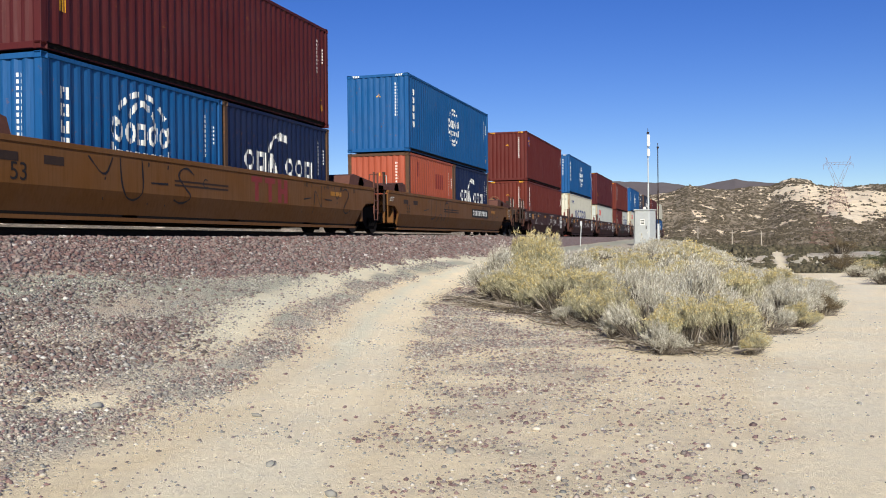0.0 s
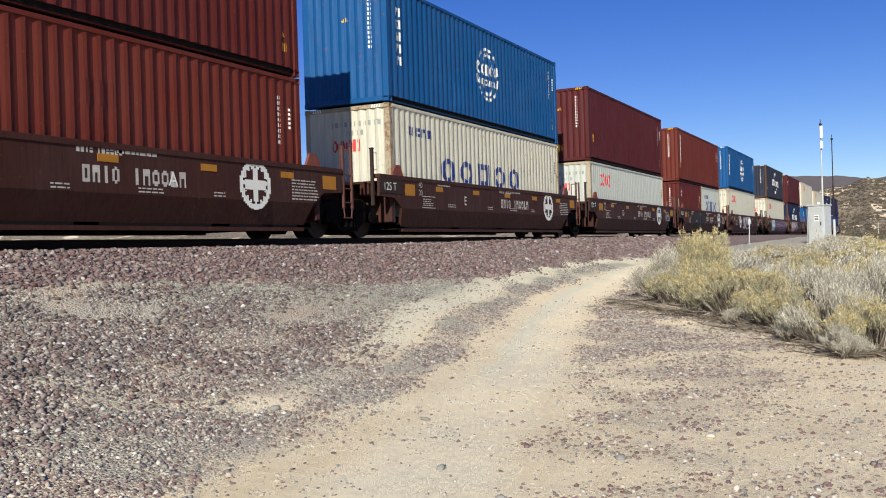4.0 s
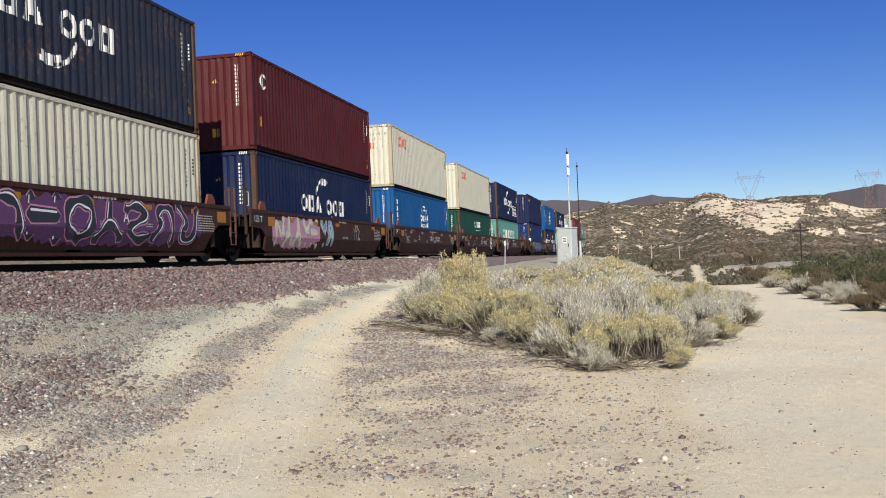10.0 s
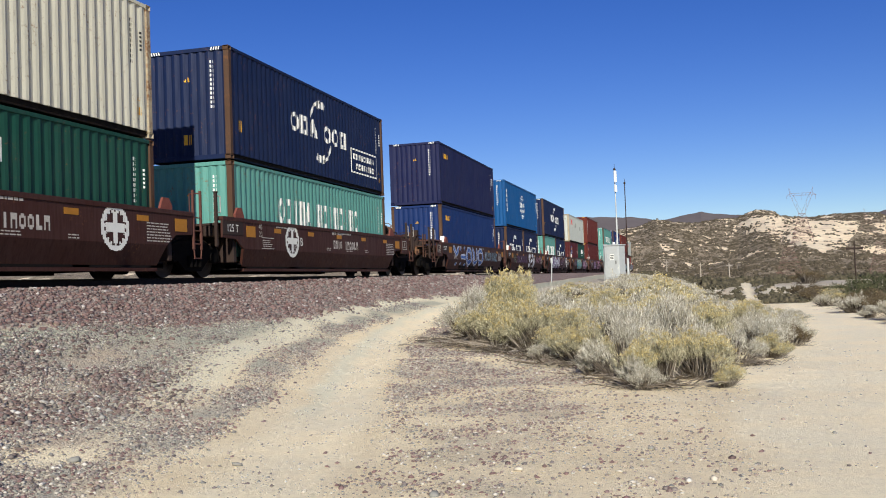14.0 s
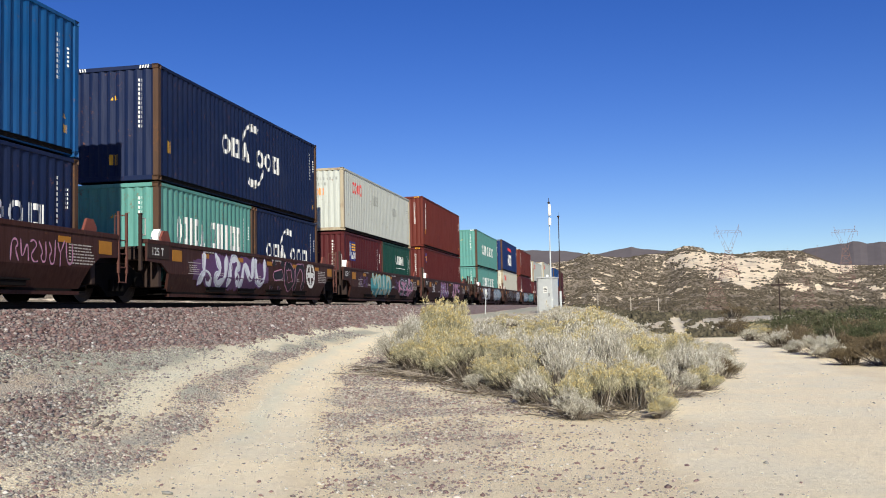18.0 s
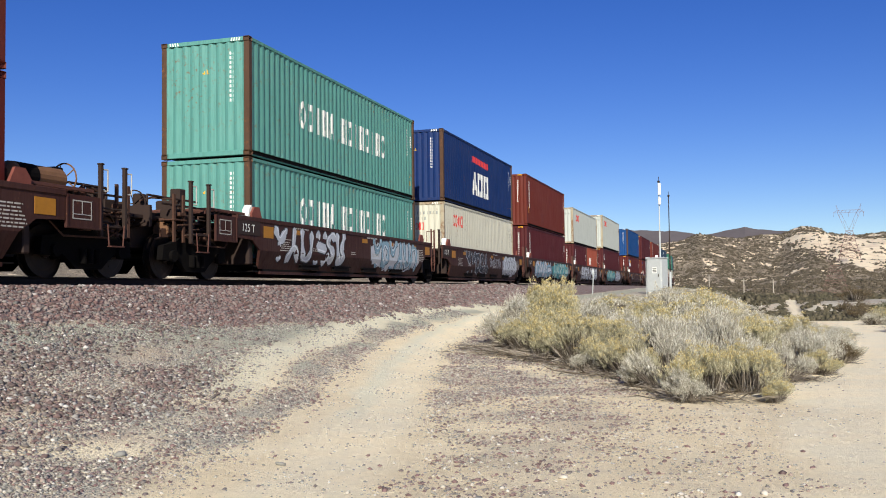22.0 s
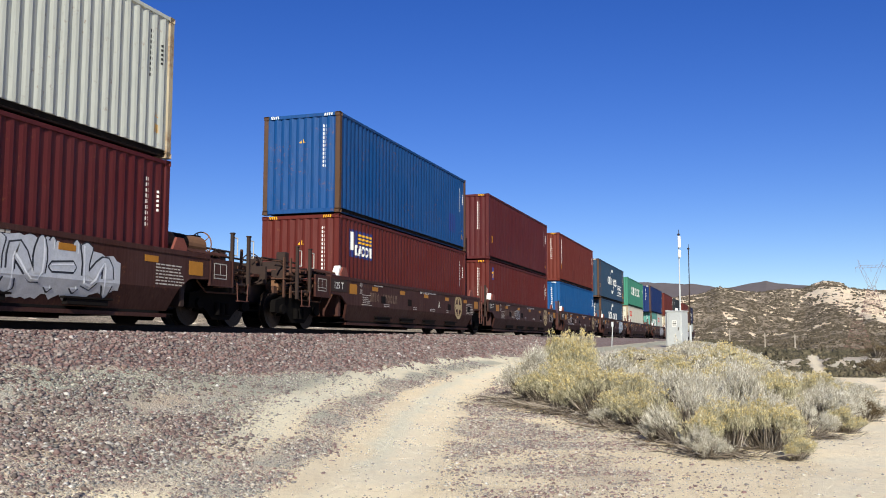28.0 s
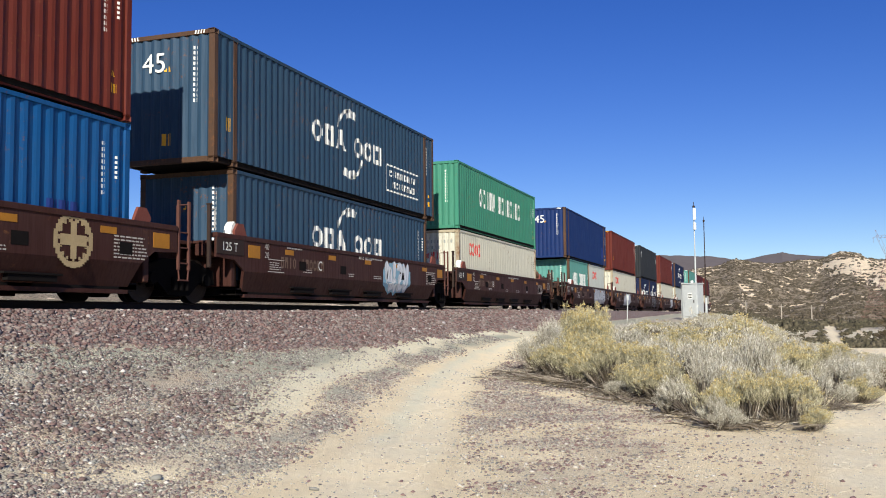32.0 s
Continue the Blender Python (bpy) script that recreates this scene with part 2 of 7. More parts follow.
def corrugated(length, z0, z1, start, depth=0.031, pitch=PITCH):
    """A corrugated steel wall 45 mm thick, its outer face towards +x at x = 0."""
    ys = wave_stops(start, length - start, pitch)
    verts, faces = [], []
    for y in ys:
        x = -wave(y - start, depth, pitch)
        verts += [(x, y, z0), (x, y, z1), (-0.05, y, z1), (-0.05, y, z0)]
    for i in range(len(ys) - 1):
        a, b = 4 * i, 4 * i + 4
        faces += [(a, b, b + 1, a + 1), (a + 1, b + 1, b + 2, a + 2), (a + 2, b + 2, b + 3, a + 3), (a + 3, b + 3, b, a)]
    n = 4 * len(ys) - 4
    faces += [(0, 1, 2, 3), (n + 3, n + 2, n + 1, n)]
    return verts, faces


def turned(lot, fn):
    v, f = lot
    return [fn(*p) for p in v], f


def side_mesh(length, h):
    return sound(mesh_of("side_panel", *corrugated(length, 0.15, h - 0.08, 0.16)))


def end_mesh(h):
    return sound(mesh_of("end_wall", *turned(corrugated(2 * HALF_W, 0.13, h - 0.1, 0.14, 0.045, 0.2405), lambda x, y, z: (y - HALF_W, -x + 0.02, z))))


def roof_mesh(length):
    verts, faces = [], []
    n = int(length / 0.35)
    for i in range(n + 1):
        y = 0.1 + (length - 0.2) * i / n
        z = 0.0 if i % 2 else -0.02
        verts += [(-HALF_W + 0.05, y, z), (HALF_W - 0.05, y, z), (HALF_W - 0.05, y, -0.05), (-HALF_W + 0.05, y, -0.05)]
    for i in range(n):
        a, b = 4 * i, 4 * i + 4
        faces += [(a, a + 1, b + 1, b), (a + 1, a + 2, b + 2, b + 1), (a + 2, a + 3, b + 3, b + 2), (a + 3, a, b, b + 3)]
    faces += [(3, 2, 1, 0), (4 * n, 4 * n + 1, 4 * n + 2, 4 * n + 3)]
    return sound(mesh_of("roof", verts, faces))


def casting_mesh():
    """A corner casting with an oval hole in its outer faces."""
    bm = bmesh.new()
    box_bm(bm, -0.081, 0.081, -0.089, 0.089, -0.059, 0.059, 0.008)
    for side in (Vector((1, 0, 0)), Vector((0, -1, 0))):
        f = max(bm.faces, key=lambda q: q.normal.dot(side) * q.calc_area())
        r = bmesh.ops.inset_region(bm, faces=[f], thickness=0.03)
        bmesh.ops.translate(bm, verts=list(f.verts), vec=-side * 0.03)
    return from_bm("corner_casting", bm)


def boxes(name, *dims, bevel=0.006):
    bm = bmesh.new()
    for d in dims:
        box_bm(bm, *d, bevel)
    return from_bm(name, bm)


def door_mesh(h):
    bm = bmesh.new()
    box_bm(bm, 0.02, 1.15, -0.05, 0.0, 0.14, h - 0.12, 0.008)
    for i in range(5):
        z = 0.3 + (h - 0.5) * i / 5
        box_bm(bm, 0.1, 1.07, -0.005, 0.03, z, z + (h - 0.5) / 5 - 0.1, 0.015)
    return from_bm("door_leaf", bm)


def rod_mesh(h):
    bm = bmesh.new()
    tube_bm(bm, (0, 0.05, 0.05), (0, 0.05, h - 0.06), 0.019, 8)
    for z in (0.35, 1.2, h - 0.5):
        box_bm(bm, -0.06, 0.06, 0.02, 0.07, z, z + 0.09, 0.004)
    box_bm(bm, -0.02, 0.42, 0.055, 0.075, 1.1, 1.14, 0.004)
    return from_bm("lock_rod", bm)


def mirrored(me):
    out = me.copy()
    out.transform(Matrix.Diagonal((-1, 1, 1, 1)))
    out.flip_normals()
    return out


FEET = {20: 6.058, 40: 12.192, 45: 13.716}
WORDS = {"red": "brick red", "brick": "faded red", "maroon": "maroon", "orange": "orange-red", "blue": "bright blue", "royal": "royal blue", "navy": "navy blue",
         "violet": "violet-navy", "slate": "slate blue", "grey": "grey-navy", "white": "off-white", "pale": "pale grey", "green": "dark green", "teal": "teal green",
         "jade": "jade green", "black": "charcoal", "cobalt": "cobalt blue"}
MOVING = []


def container(feet, h, hue, upper, y, z, mark=""):
    """One corrugated steel container, its closed end towards -y."""
    length, mat = FEET[feet], PAINTS[hue]
    rusty = hue in ("white", "pale", "grey", "slate", "orange")
    posts = M_POSTWHITE if hue in ("white", "pale") else M_POST if rusty or hue in ("navy", "royal", "cobalt", "teal", "green") else mat
    ob = new("shipping_container")
    where = "stacked on another container" if upper else "sunk in a well wagon"
    tagged(ob, f"{WORDS[hue]} {feet}-foot steel container {where}", "container", "containers on the train")
    side = cached(("side", feet, h), lambda: side_mesh(length, h))
    part("side_panel", side, mat, ob, (HALF_W - 0.012, 0, 0))
    part("side_panel", side, mat, ob, (-HALF_W + 0.012, length, 0), turn=180)
    part("end_wall", cached(("end", h), lambda: end_mesh(h)), mat, ob)
    part("roof", cached(("roof", feet), lambda: roof_mesh(length)), mat, ob, (0, 0, h - 0.012))
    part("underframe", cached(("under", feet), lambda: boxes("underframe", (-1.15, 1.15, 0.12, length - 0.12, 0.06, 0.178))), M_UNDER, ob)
    for s in (-1, 1):
        x = s * (HALF_W - 0.04)
        part("bottom_rail", cached(("brail", feet), lambda: boxes("bottom_rail", (-0.03, 0.03, 0.17, length - 0.17, 0.03, 0.165))), mat if not rusty else M_GREASE, ob, (x - s * 0.075, 0, 0))
        part("top_rail", cached(("trail", feet), lambda: boxes("top_rail", (-0.03, 0.036, 0.17, length - 0.17, -0.09, -0.01))), mat, ob, (x, 0, h))
        leaf = cached(("door", h), lambda: door_mesh(h))
        part("door_leaf", leaf if s > 0 else cached(("door_l", h), lambda: mirrored(leaf)), mat, ob, (0, length - 0.03, 0))
        for q in (0.3, 0.85):
            part("lock_rod", cached(("rod", h), lambda: rod_mesh(h)), M_GALV, ob, (s * q - (0.2 if s < 0 else 0.2), length - 0.04, 0))
        stops = [0.089, length - 0.089] if feet != 45 else [0.089, 0.089 + 0.762, length - 0.851, length - 0.089]
        for q in stops:
            part("corner_post", cached(("post", h), lambda: boxes("corner_post", (-0.075, 0.075, -0.075, 0.075, 0.118, h - 0.118), bevel=0.012)), posts, ob, (s * (HALF_W - 0.078), q, 0))
            for zz in (0.059, h - 0.059):
                part("corner_casting", cached("cast", casting_mesh), posts, ob, (s * (HALF_W - 0.081), q, zz))
    for q in (0.06, length - 0.06):
        part("end_sill", cached("sill", lambda: boxes("end_sill", (-1.05, 1.05, -0.05, 0.05, -0.06, 0.06))), posts if rusty else mat, ob, (0, q, 0.075))
        part("end_header", cached("sill2", lambda: boxes("end_header", (-1.05, 1.05, -0.05, 0.05, -0.05, 0.05))), posts if rusty else mat, ob, (0, q, h - 0.06))
    MOVING.append((ob, y, 0.0, z))
    decorate_container(ob, feet, h, hue, upper, mark)
    return ob


# ---- well wagons ----
FLOOR = 0.36


def sill_mesh(length, side):
    """A well wagon's side: upper plate, tucked-in lower plate, bottom flange."""
    e, o, k = length, 1.47, 0.69
    up = [(-1.0, 0.95), (-0.3, 0.92), (0.08, k), (e - 0.08, k), (e + 0.3, 0.92), (e + 1.0, 0.95), (e + 1.0, 1.38), (-1.0, 1.38)]
    plate = prism(up, o - 0.06, o - 0.01)
    low = ([(o - 0.01, 0.08, k), (o - 0.01, e - 0.08, k), (o - 0.19, e - 0.28, 0.2), (o - 0.19, 0.28, 0.2),
            (o - 0.08, 0.08, k), (o - 0.08, e - 0.08, k), (o - 0.26, e - 0.28, 0.2), (o - 0.26, 0.28, 0.2)],
           [(0, 1, 2, 3), (7, 6, 5, 4), (0, 4, 5, 1), (1, 5, 6, 2), (2, 6, 7, 3), (3, 7, 4, 0)])
    foot = prism([(0.3, 0.13), (e - 0.3, 0.13), (e - 0.3, 0.2), (0.3, 0.2)], o - 0.26, o - 0.13)
    v, f = joined(plate, low, foot)
    if side < 0:
        v = [(-a, b, c) for a, b, c in v]
    return sound(mesh_of("side_sill", v, f))


def wheelset_mesh():
    bm = bmesh.new()
    tube_bm(bm, (-1.0, 0, 0), (1.0, 0, 0), 0.075, 10)
    for s in (-1, 1):
        tube_bm(bm, (s * 0.68, 0, 0), (s * 0.71, 0, 0), 0.49, 28)
        tube_bm(bm, (s * 0.71, 0, 0), (s * 0.83, 0, 0), 0.455, 28)
        tube_bm(bm, (s * 0.831, 0, 0), (s * 0.835, 0, 0), 0.36, 20, 0.33)
        tube_bm(bm, (s * 0.83, 0, 0), (s * 0.9, 0, 0), 0.13, 12)
        for a in range(5):
            q = a * 2 * math.pi / 5
            tube_bm(bm, (s * 0.833, 0.24 * math.cos(q), 0.24 * math.sin(q)), (s * 0.84, 0.24 * math.cos(q), 0.24 * math.sin(q)), 0.04, 8)
    return from_bm("wheelset", bm)


def frame_mesh():
    """A cast three-piece bogie side frame with its springs."""
    out = [(-1.25, 0.38), (-1.2, 0.68), (-0.95, 0.72), (-0.5, 0.86), (0.5, 0.86), (0.95, 0.72), (1.2, 0.68), (1.25, 0.38), (0.98, 0.36), (0.9, 0.52), (0.55, 0.3), (0.35, 0.14), (-0.35, 0.14), (-0.55, 0.3), (-0.9, 0.52), (-0.98, 0.36)]
    lots = [prism(out, -0.07, 0.07)]
    me = mesh_of("side_frame", *joined(*lots))
    bm = bmesh.new()
    bm.from_mesh(me)
    bmesh.ops.recalc_face_normals(bm, faces=bm.faces)
    for q in (-0.2, 0, 0.2):
        tube_bm(bm, (0.09, q, 0.24), (0.09, q, 0.5), 0.075, 10)
    for q in (-0.9, 0.9):
        tube_bm(bm, (0.05, q, 0.46), (0.14, q, 0.46), 0.12, 12)
    return from_bm("side_frame", bm)


WHEELSETS = {-0.9: [], 0.9: []}


def bogie(parent, y):
    b = part("bogie", cached("bolster", lambda: boxes("bogie", (-1.0, 1.0, -0.22, 0.22, 0.42, 0.78), (-0.95, 0.95, -0.75, -0.62, 0.3, 0.42), (-0.95, 0.95, 0.62, 0.75, 0.3, 0.42), bevel=0.03)), M_BOGIE, parent, (0, y, 0), "black cast-steel bogie with two axles, its colour deepened for shade")
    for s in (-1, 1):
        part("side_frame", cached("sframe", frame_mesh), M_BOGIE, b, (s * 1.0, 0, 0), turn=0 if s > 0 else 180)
    for q in (-0.9, 0.9):
        WHEELSETS[q].append(part("wheelset", cached("wheelset", wheelset_mesh), M_WHEEL, b, (0, q, 0.455), "worn steel wheels on an axle"))
    return b


def ladder_mesh(side):
    """Two posts with rungs and a low stirrup."""
    bm = bmesh.new()
    x = side * 1.44
    for q in (-0.17, 0.17):
        box_bm(bm, x - 0.025, x + 0.025, q - 0.03, q + 0.03, 0.62, 1.98, 0.006)
        tube_bm(bm, (x, q, 0.64), (x, q * 0.8, 0.42), 0.016, 6)
    for z in (0.42, 0.75, 1.05, 1.35):
        tube_bm(bm, (x, -0.17, z), (x, 0.17, z), 0.015, 6)
    for a, b in (((x, 0.2, 1.93), (x - side * 0.3, 0.2, 1.93)), ((x - side * 0.3, 0.2, 1.93), (x - side * 0.3, 0.2, 1.4))):
        tube_bm(bm, a, b, 0.014, 6)
    return from_bm("ladder", bm)


def post_mesh():
    """A tall steel channel post at a wagon's corner."""
    return boxes("end_post", (-0.035, 0.035, -0.04, 0.04, 0.72, 2.03), (-0.05, 0.05, -0.05, 0.05, 2.02, 2.05), bevel=0.008)


def grab_mesh():
    bm = bmesh.new()
    pts = [(0, 0.05, 1.55), (0.02, 0.15, 1.55), (0.02, 0.15, 1.94), (0, 0.05, 1.94)]
    for a, b in zip(pts, pts[1:]):
        tube_bm(bm, a, b, 0.013, 6)
    return from_bm("grab_iron", bm)


def stirrup_mesh(side):
    bm = bmesh.new()
    x = side * 1.43
    for a, b in (((x, -0.24, 0.95), (x, -0.2, 0.55)), ((x, 0.24, 0.95), (x, 0.2, 0.55)), ((x, -0.2, 0.55), (x, 0.2, 0.55))):
        tube_bm(bm, a, b, 0.013, 6)
    box_bm(bm, x - 0.05, x + 0.05, -0.2, 0.2, 0.54, 0.56, 0.004)
    return from_bm("stirrup_step", bm)


def stair_mesh(side):
    """Cross rods and treads between the corner posts."""
    bm = bmesh.new()
    x = side * 1.3
    for z in (0.95, 1.25, 1.5):
        tube_bm(bm, (x, -0.3, z), (x, 0.3, z), 0.016, 6)
    box_bm(bm, x - 0.12, x + 0.1, -0.3, 0.3, 0.9, 0.93, 0.004)
    return from_bm("crossover_steps", bm)


def end_panel_mesh():
    return boxes("end_panel", (-0.04, 0.0, 0, 0.92, 0.82, 1.4), (0, 0.02, 0.0, 0.04, 0.82, 1.4), (0, 0.02, 0.88, 0.92, 0.82, 1.4), (0, 0.02, 0.04, 0.88, 0.82, 0.85), bevel=0.004)


def panel_note_mesh():
    return boxes("panel_notice", (0, 0.004, 0.16, 0.66, 1.29, 1.31), (0, 0.004, 0.16, 0.66, 0.98, 1.0), (0, 0.004, 0.16, 0.18, 1.0, 1.29), (0, 0.004, 0.64, 0.66, 1.0, 1.29), (0, 0.004, 0.4, 0.415, 1.06, 1.29), (0, 0.004, 0.18, 0.64, 1.06, 1.075), bevel=0.001)


def reservoir_mesh():
    bm = bmesh.new()
    tube_bm(bm, (0, -0.6, 0), (0, 0.6, 0), 0.21, 18)
    tube_bm(bm, (0, 0.6, 0), (0, 0.72, 0), 0.21, 18, 0.1)
    tube_bm(bm, (0, -0.6, 0), (0, -0.72, 0), 0.21, 18, 0.1)
    return from_bm("air_reservoir", bm)


def guide_mesh(side):
    out = [(-0.3, 1.38), (-0.34, 1.55), (-0.2, 1.72), (0.02, 1.72), (0.2, 1.38)]
    v, f = prism(out, side * 1.36, side * 1.42)
    return sound(mesh_of("container_guide", v, f))


def end_platform(length, rear, reach):
    """The end casting over the bogie: deck, stub sill, cross bulkhead."""
    bm = bmesh.new()
    box_bm(bm, -1.36, 1.36, -0.28, -0.12, 0.35, 1.36, 0.02)
    box_bm(bm, -0.45, 0.45, -reach, -0.2, 0.86, 1.22, 0.03)
    box_bm(bm, -1.3, 1.3, -1.0, -0.2, 1.24, 1.3, 0.01)
    box_bm(bm, -0.75, 0.75, -reach + 0.15, -0.9, 1.22, 1.3, 0.01)
    for x in (-1.05, 1.05):
        box_bm(bm, x - 0.12, x + 0.12, -1.0, -0.2, 0.98, 1.24, 0.02)
    if rear:
        for v in bm.verts:
            v.co.y = length - v.co.y
        bmesh.ops.reverse_faces(bm, faces=bm.faces)
    return from_bm("end_platform", bm)


def brake_gear(first):
    """Brake valve, levers, gratings and pipes crowded on the end of a set, round an added filler block."""
    bm = bmesh.new()
    box_bm(bm, -0.55, 1.2, -1.7, -0.35, 1.42, 1.46, 0.005)
    box_bm(bm, 0.35, 0.6, -2.0, -1.75, 1.3, 2.0, 0.02)
    box_bm(bm, -0.3, 0.2, -1.6, -1.2, 1.44, 1.8, 0.03)
    box_bm(bm, 0.7, 1.1, -2.9, -2.5, 1.2, 1.46, 0.02)
    # Filler block, added to stop bright background showing through under the deck.
    box_bm(bm, -0.56, 0.5, -3.62, -0.32, 0.62, 1.16, 0.02)
    box_bm(bm, 0.28, 0.47, -3.27, -2.98, 1.3, 1.78, 0.03)
    box_bm(bm, 0.62, 0.98, -2.35, -1.95, 0.95, 1.38, 0.03)
    box_bm(bm, 0.15, 0.9, -3.55, -3.45, 1.05, 1.5, 0.01)
    box_bm(bm, -0.9, 0.6, -3.5, -2.4, 1.18, 1.24, 0.01)
    tube_bm(bm, (0.1, -3.2, 1.4), (0.1, -2.5, 1.4), 0.13, 12)
    box_bm(bm, 0.3, 0.42, -3.4, -2.2, 1.3, 1.42, 0.01)
    for a, b in (((0.6, -3.2, 1.3), (0.6, -3.2, 1.75)), ((0.6, -3.2, 1.75), (0.6, -1.3, 1.75)), ((-0.6, -2.6, 1.25), (-0.6, -2.6, 1.85)), ((1.1, -1.0, 1.42), (0.3, -2.4, 1.3)), ((1.1, -2.9, 1.0), (1.1, -0.3, 1.15)),
                 ((0.9, -3.4, 0.8), (0.9, -1.8, 1.1)), ((1.0, -2.0, 1.55), (1.0, -3.3, 1.55)), ((-0.2, -3.5, 1.0), (0.5, -2.3, 1.2)), ((0.75, -2.3, 0.7), (0.75, -2.3, 1.5)), ((0.2, -3.7, 0.9), (0.9, -3.7, 1.15))):
        tube_bm(bm, a, b, 0.024, 6)
    for i in range(7):
        box_bm(bm, 0.9, 1.25, -1.65 + i * 0.18, -1.58 + i * 0.18, 1.46, 1.5, 0.003)
    return from_bm("brake_gear", bm)


def walkway_mesh():
    """The angle frame and brackets of a crossover grating."""
    bm = bmesh.new()
    for x in (-0.62, 1.28):
        box_bm(bm, x - 0.02, x + 0.02, -1.95, -0.35, 1.5, 1.56, 0.004)
    for x in (-0.5, 0.4, 1.15):
        box_bm(bm, x - 0.03, x + 0.03, -1.9, -0.4, 1.42, 1.5, 0.004)
        for y in (-1.7, -0.6):
            box_bm(bm, x - 0.03, x + 0.03, y - 0.03, y + 0.03, 1.2, 1.45, 0.004)
    return from_bm("walkway", bm)


def slat_mesh():
    bm = bmesh.new()
    box_bm(bm, -0.6, 1.26, -0.015, 0.015, 1.52, 1.557, 0.0)
    return from_bm("walkway_slat", bm)


def bent_tube(bm, pts, r, sides=6):
    for a, b in zip(pts, pts[1:]):
        tube_bm(bm, a, b, r, sides)


def hose_mesh():
    """A rubber brake hose sagging to its coupling head."""
    bm = bmesh.new()
    pts = [(0.42, -3.55 - 0.1 * i, 0.95 - 0.34 * math.sin(i / 7 * math.pi) ** 0.8 * (0.5 + i / 14)) for i in range(8)]
    bent_tube(bm, pts, 0.026, 8)
    box_bm(bm, 0.38, 0.46, -4.32, -4.2, 0.86, 0.98, 0.01)
    return from_bm("air_hose", bm)


def cylinder_mesh():
    """A brake cylinder with its flanges, bolts and push rod."""
    bm = bmesh.new()
    tube_bm(bm, (0.78, -2.95, 1.02), (0.78, -2.3, 1.02), 0.15, 16)
    for y in (-2.97, -2.62, -2.28):
        tube_bm(bm, (0.78, y - 0.02, 1.02), (0.78, y + 0.02, 1.02), 0.185, 16)
    tube_bm(bm, (0.78, -2.3, 1.02), (0.78, -1.7, 1.02), 0.03, 8)
    for i in range(6):
        a = i * math.pi / 3
        tube_bm(bm, (0.78 + 0.165 * math.cos(a), -3.01, 1.02 + 0.165 * math.sin(a)), (0.78 + 0.165 * math.cos(a), -2.95, 1.02 + 0.165 * math.sin(a)), 0.018, 6)
    return from_bm("brake_cylinder", bm)


def rigging_mesh():
    """Levers, pull rods, a sagging chain, pipes with elbows and brackets."""
    bm = bmesh.new()
    r = random.Random(77)
    bent_tube(bm, [(1.2, -3.0, 1.1), (1.2, -2.2, 1.18), (1.0, -1.9, 1.36), (1.0, -0.5, 1.4)], 0.02)
    bent_tube(bm, [(1.25, -2.8, 0.9), (1.25, -2.4, 0.72), (1.25, -1.2, 0.7), (1.2, -0.9, 0.95)], 0.018)
    bent_tube(bm, [(0.5, -3.3, 1.62), (0.5, -2.9, 1.72), (0.7, -2.4, 1.72), (0.7, -2.1, 1.52)], 0.022)
    bent_tube(bm, [(-0.3, -3.3, 1.2), (0.2, -2.9, 1.3), (0.9, -2.6, 1.28)], 0.03)
    for i in range(14):
        y, z = -2.9 + i * 0.11, 1.3 - 0.25 * math.sin(math.pi * i / 13)
        box_bm(bm, 1.08 - (0.012 if i % 2 else 0.03), 1.08 + (0.012 if i % 2 else 0.03), y, y + 0.1, z - 0.02, z + 0.02, 0.0)
    for i in range(16):
        x, y, z = r.uniform(0.2, 1.2), r.uniform(-3.3, -0.6), r.uniform(0.85, 1.5)
        w, d, h = r.uniform(0.03, 0.11), r.uniform(0.03, 0.14), r.uniform(0.05, 0.2)
        box_bm(bm, x - w, x + w, y - d, y + d, z - h, z, 0.008)
        if i % 3 == 0:
            tube_bm(bm, (x, y, z), (x, y, z + r.uniform(0.05, 0.22)), 0.015, 6)
    for y in (-3.1, -2.75):
        box_bm(bm, 1.16, 1.2, y - 0.04, y + 0.04, 0.75, 1.75, 0.004)
    box_bm(bm, 0.9, 1.24, -3.16, -2.7, 1.2, 1.23, 0.004)
    return from_bm("brake_rigging", bm)


def mirrored_y(me):
    out = me.copy()
    out.transform(Matrix.Diagonal((1, -1, 1, 1)))
    out.flip_normals()
    return out


END_KIT = [("walkway", walkway_mesh, "brown slatted crossover walkway"), ("air_hose", hose_mesh, "black rubber brake hose"), ("brake_cylinder", cylinder_mesh, "dusty tan brake cylinder"), ("brake_rigging", rigging_mesh, "rusty brake levers, chain and pipes")]


def end_kit(ob, y, rear):
    mats = {"walkway": M_GUIDE2, "air_hose": M_BOGIE, "brake_cylinder": M_TANSTEEL, "brake_rigging": M_RIGGING}
    for name, make, label in END_KIT:
        me = cached(("kit", name), make)
        piece = part(name, cached(("kit_r", name), lambda: mirrored_y(me)) if rear else me, mats[name], ob, (0, y, 0), label)
        if name == "walkway":
            for i in range(17):
                q = -1.915 + i * 0.098
                part("walkway_slat", cached("walkway_slat", slat_mesh), M_GUIDE2, piece, (0, -q if rear else q, 0))


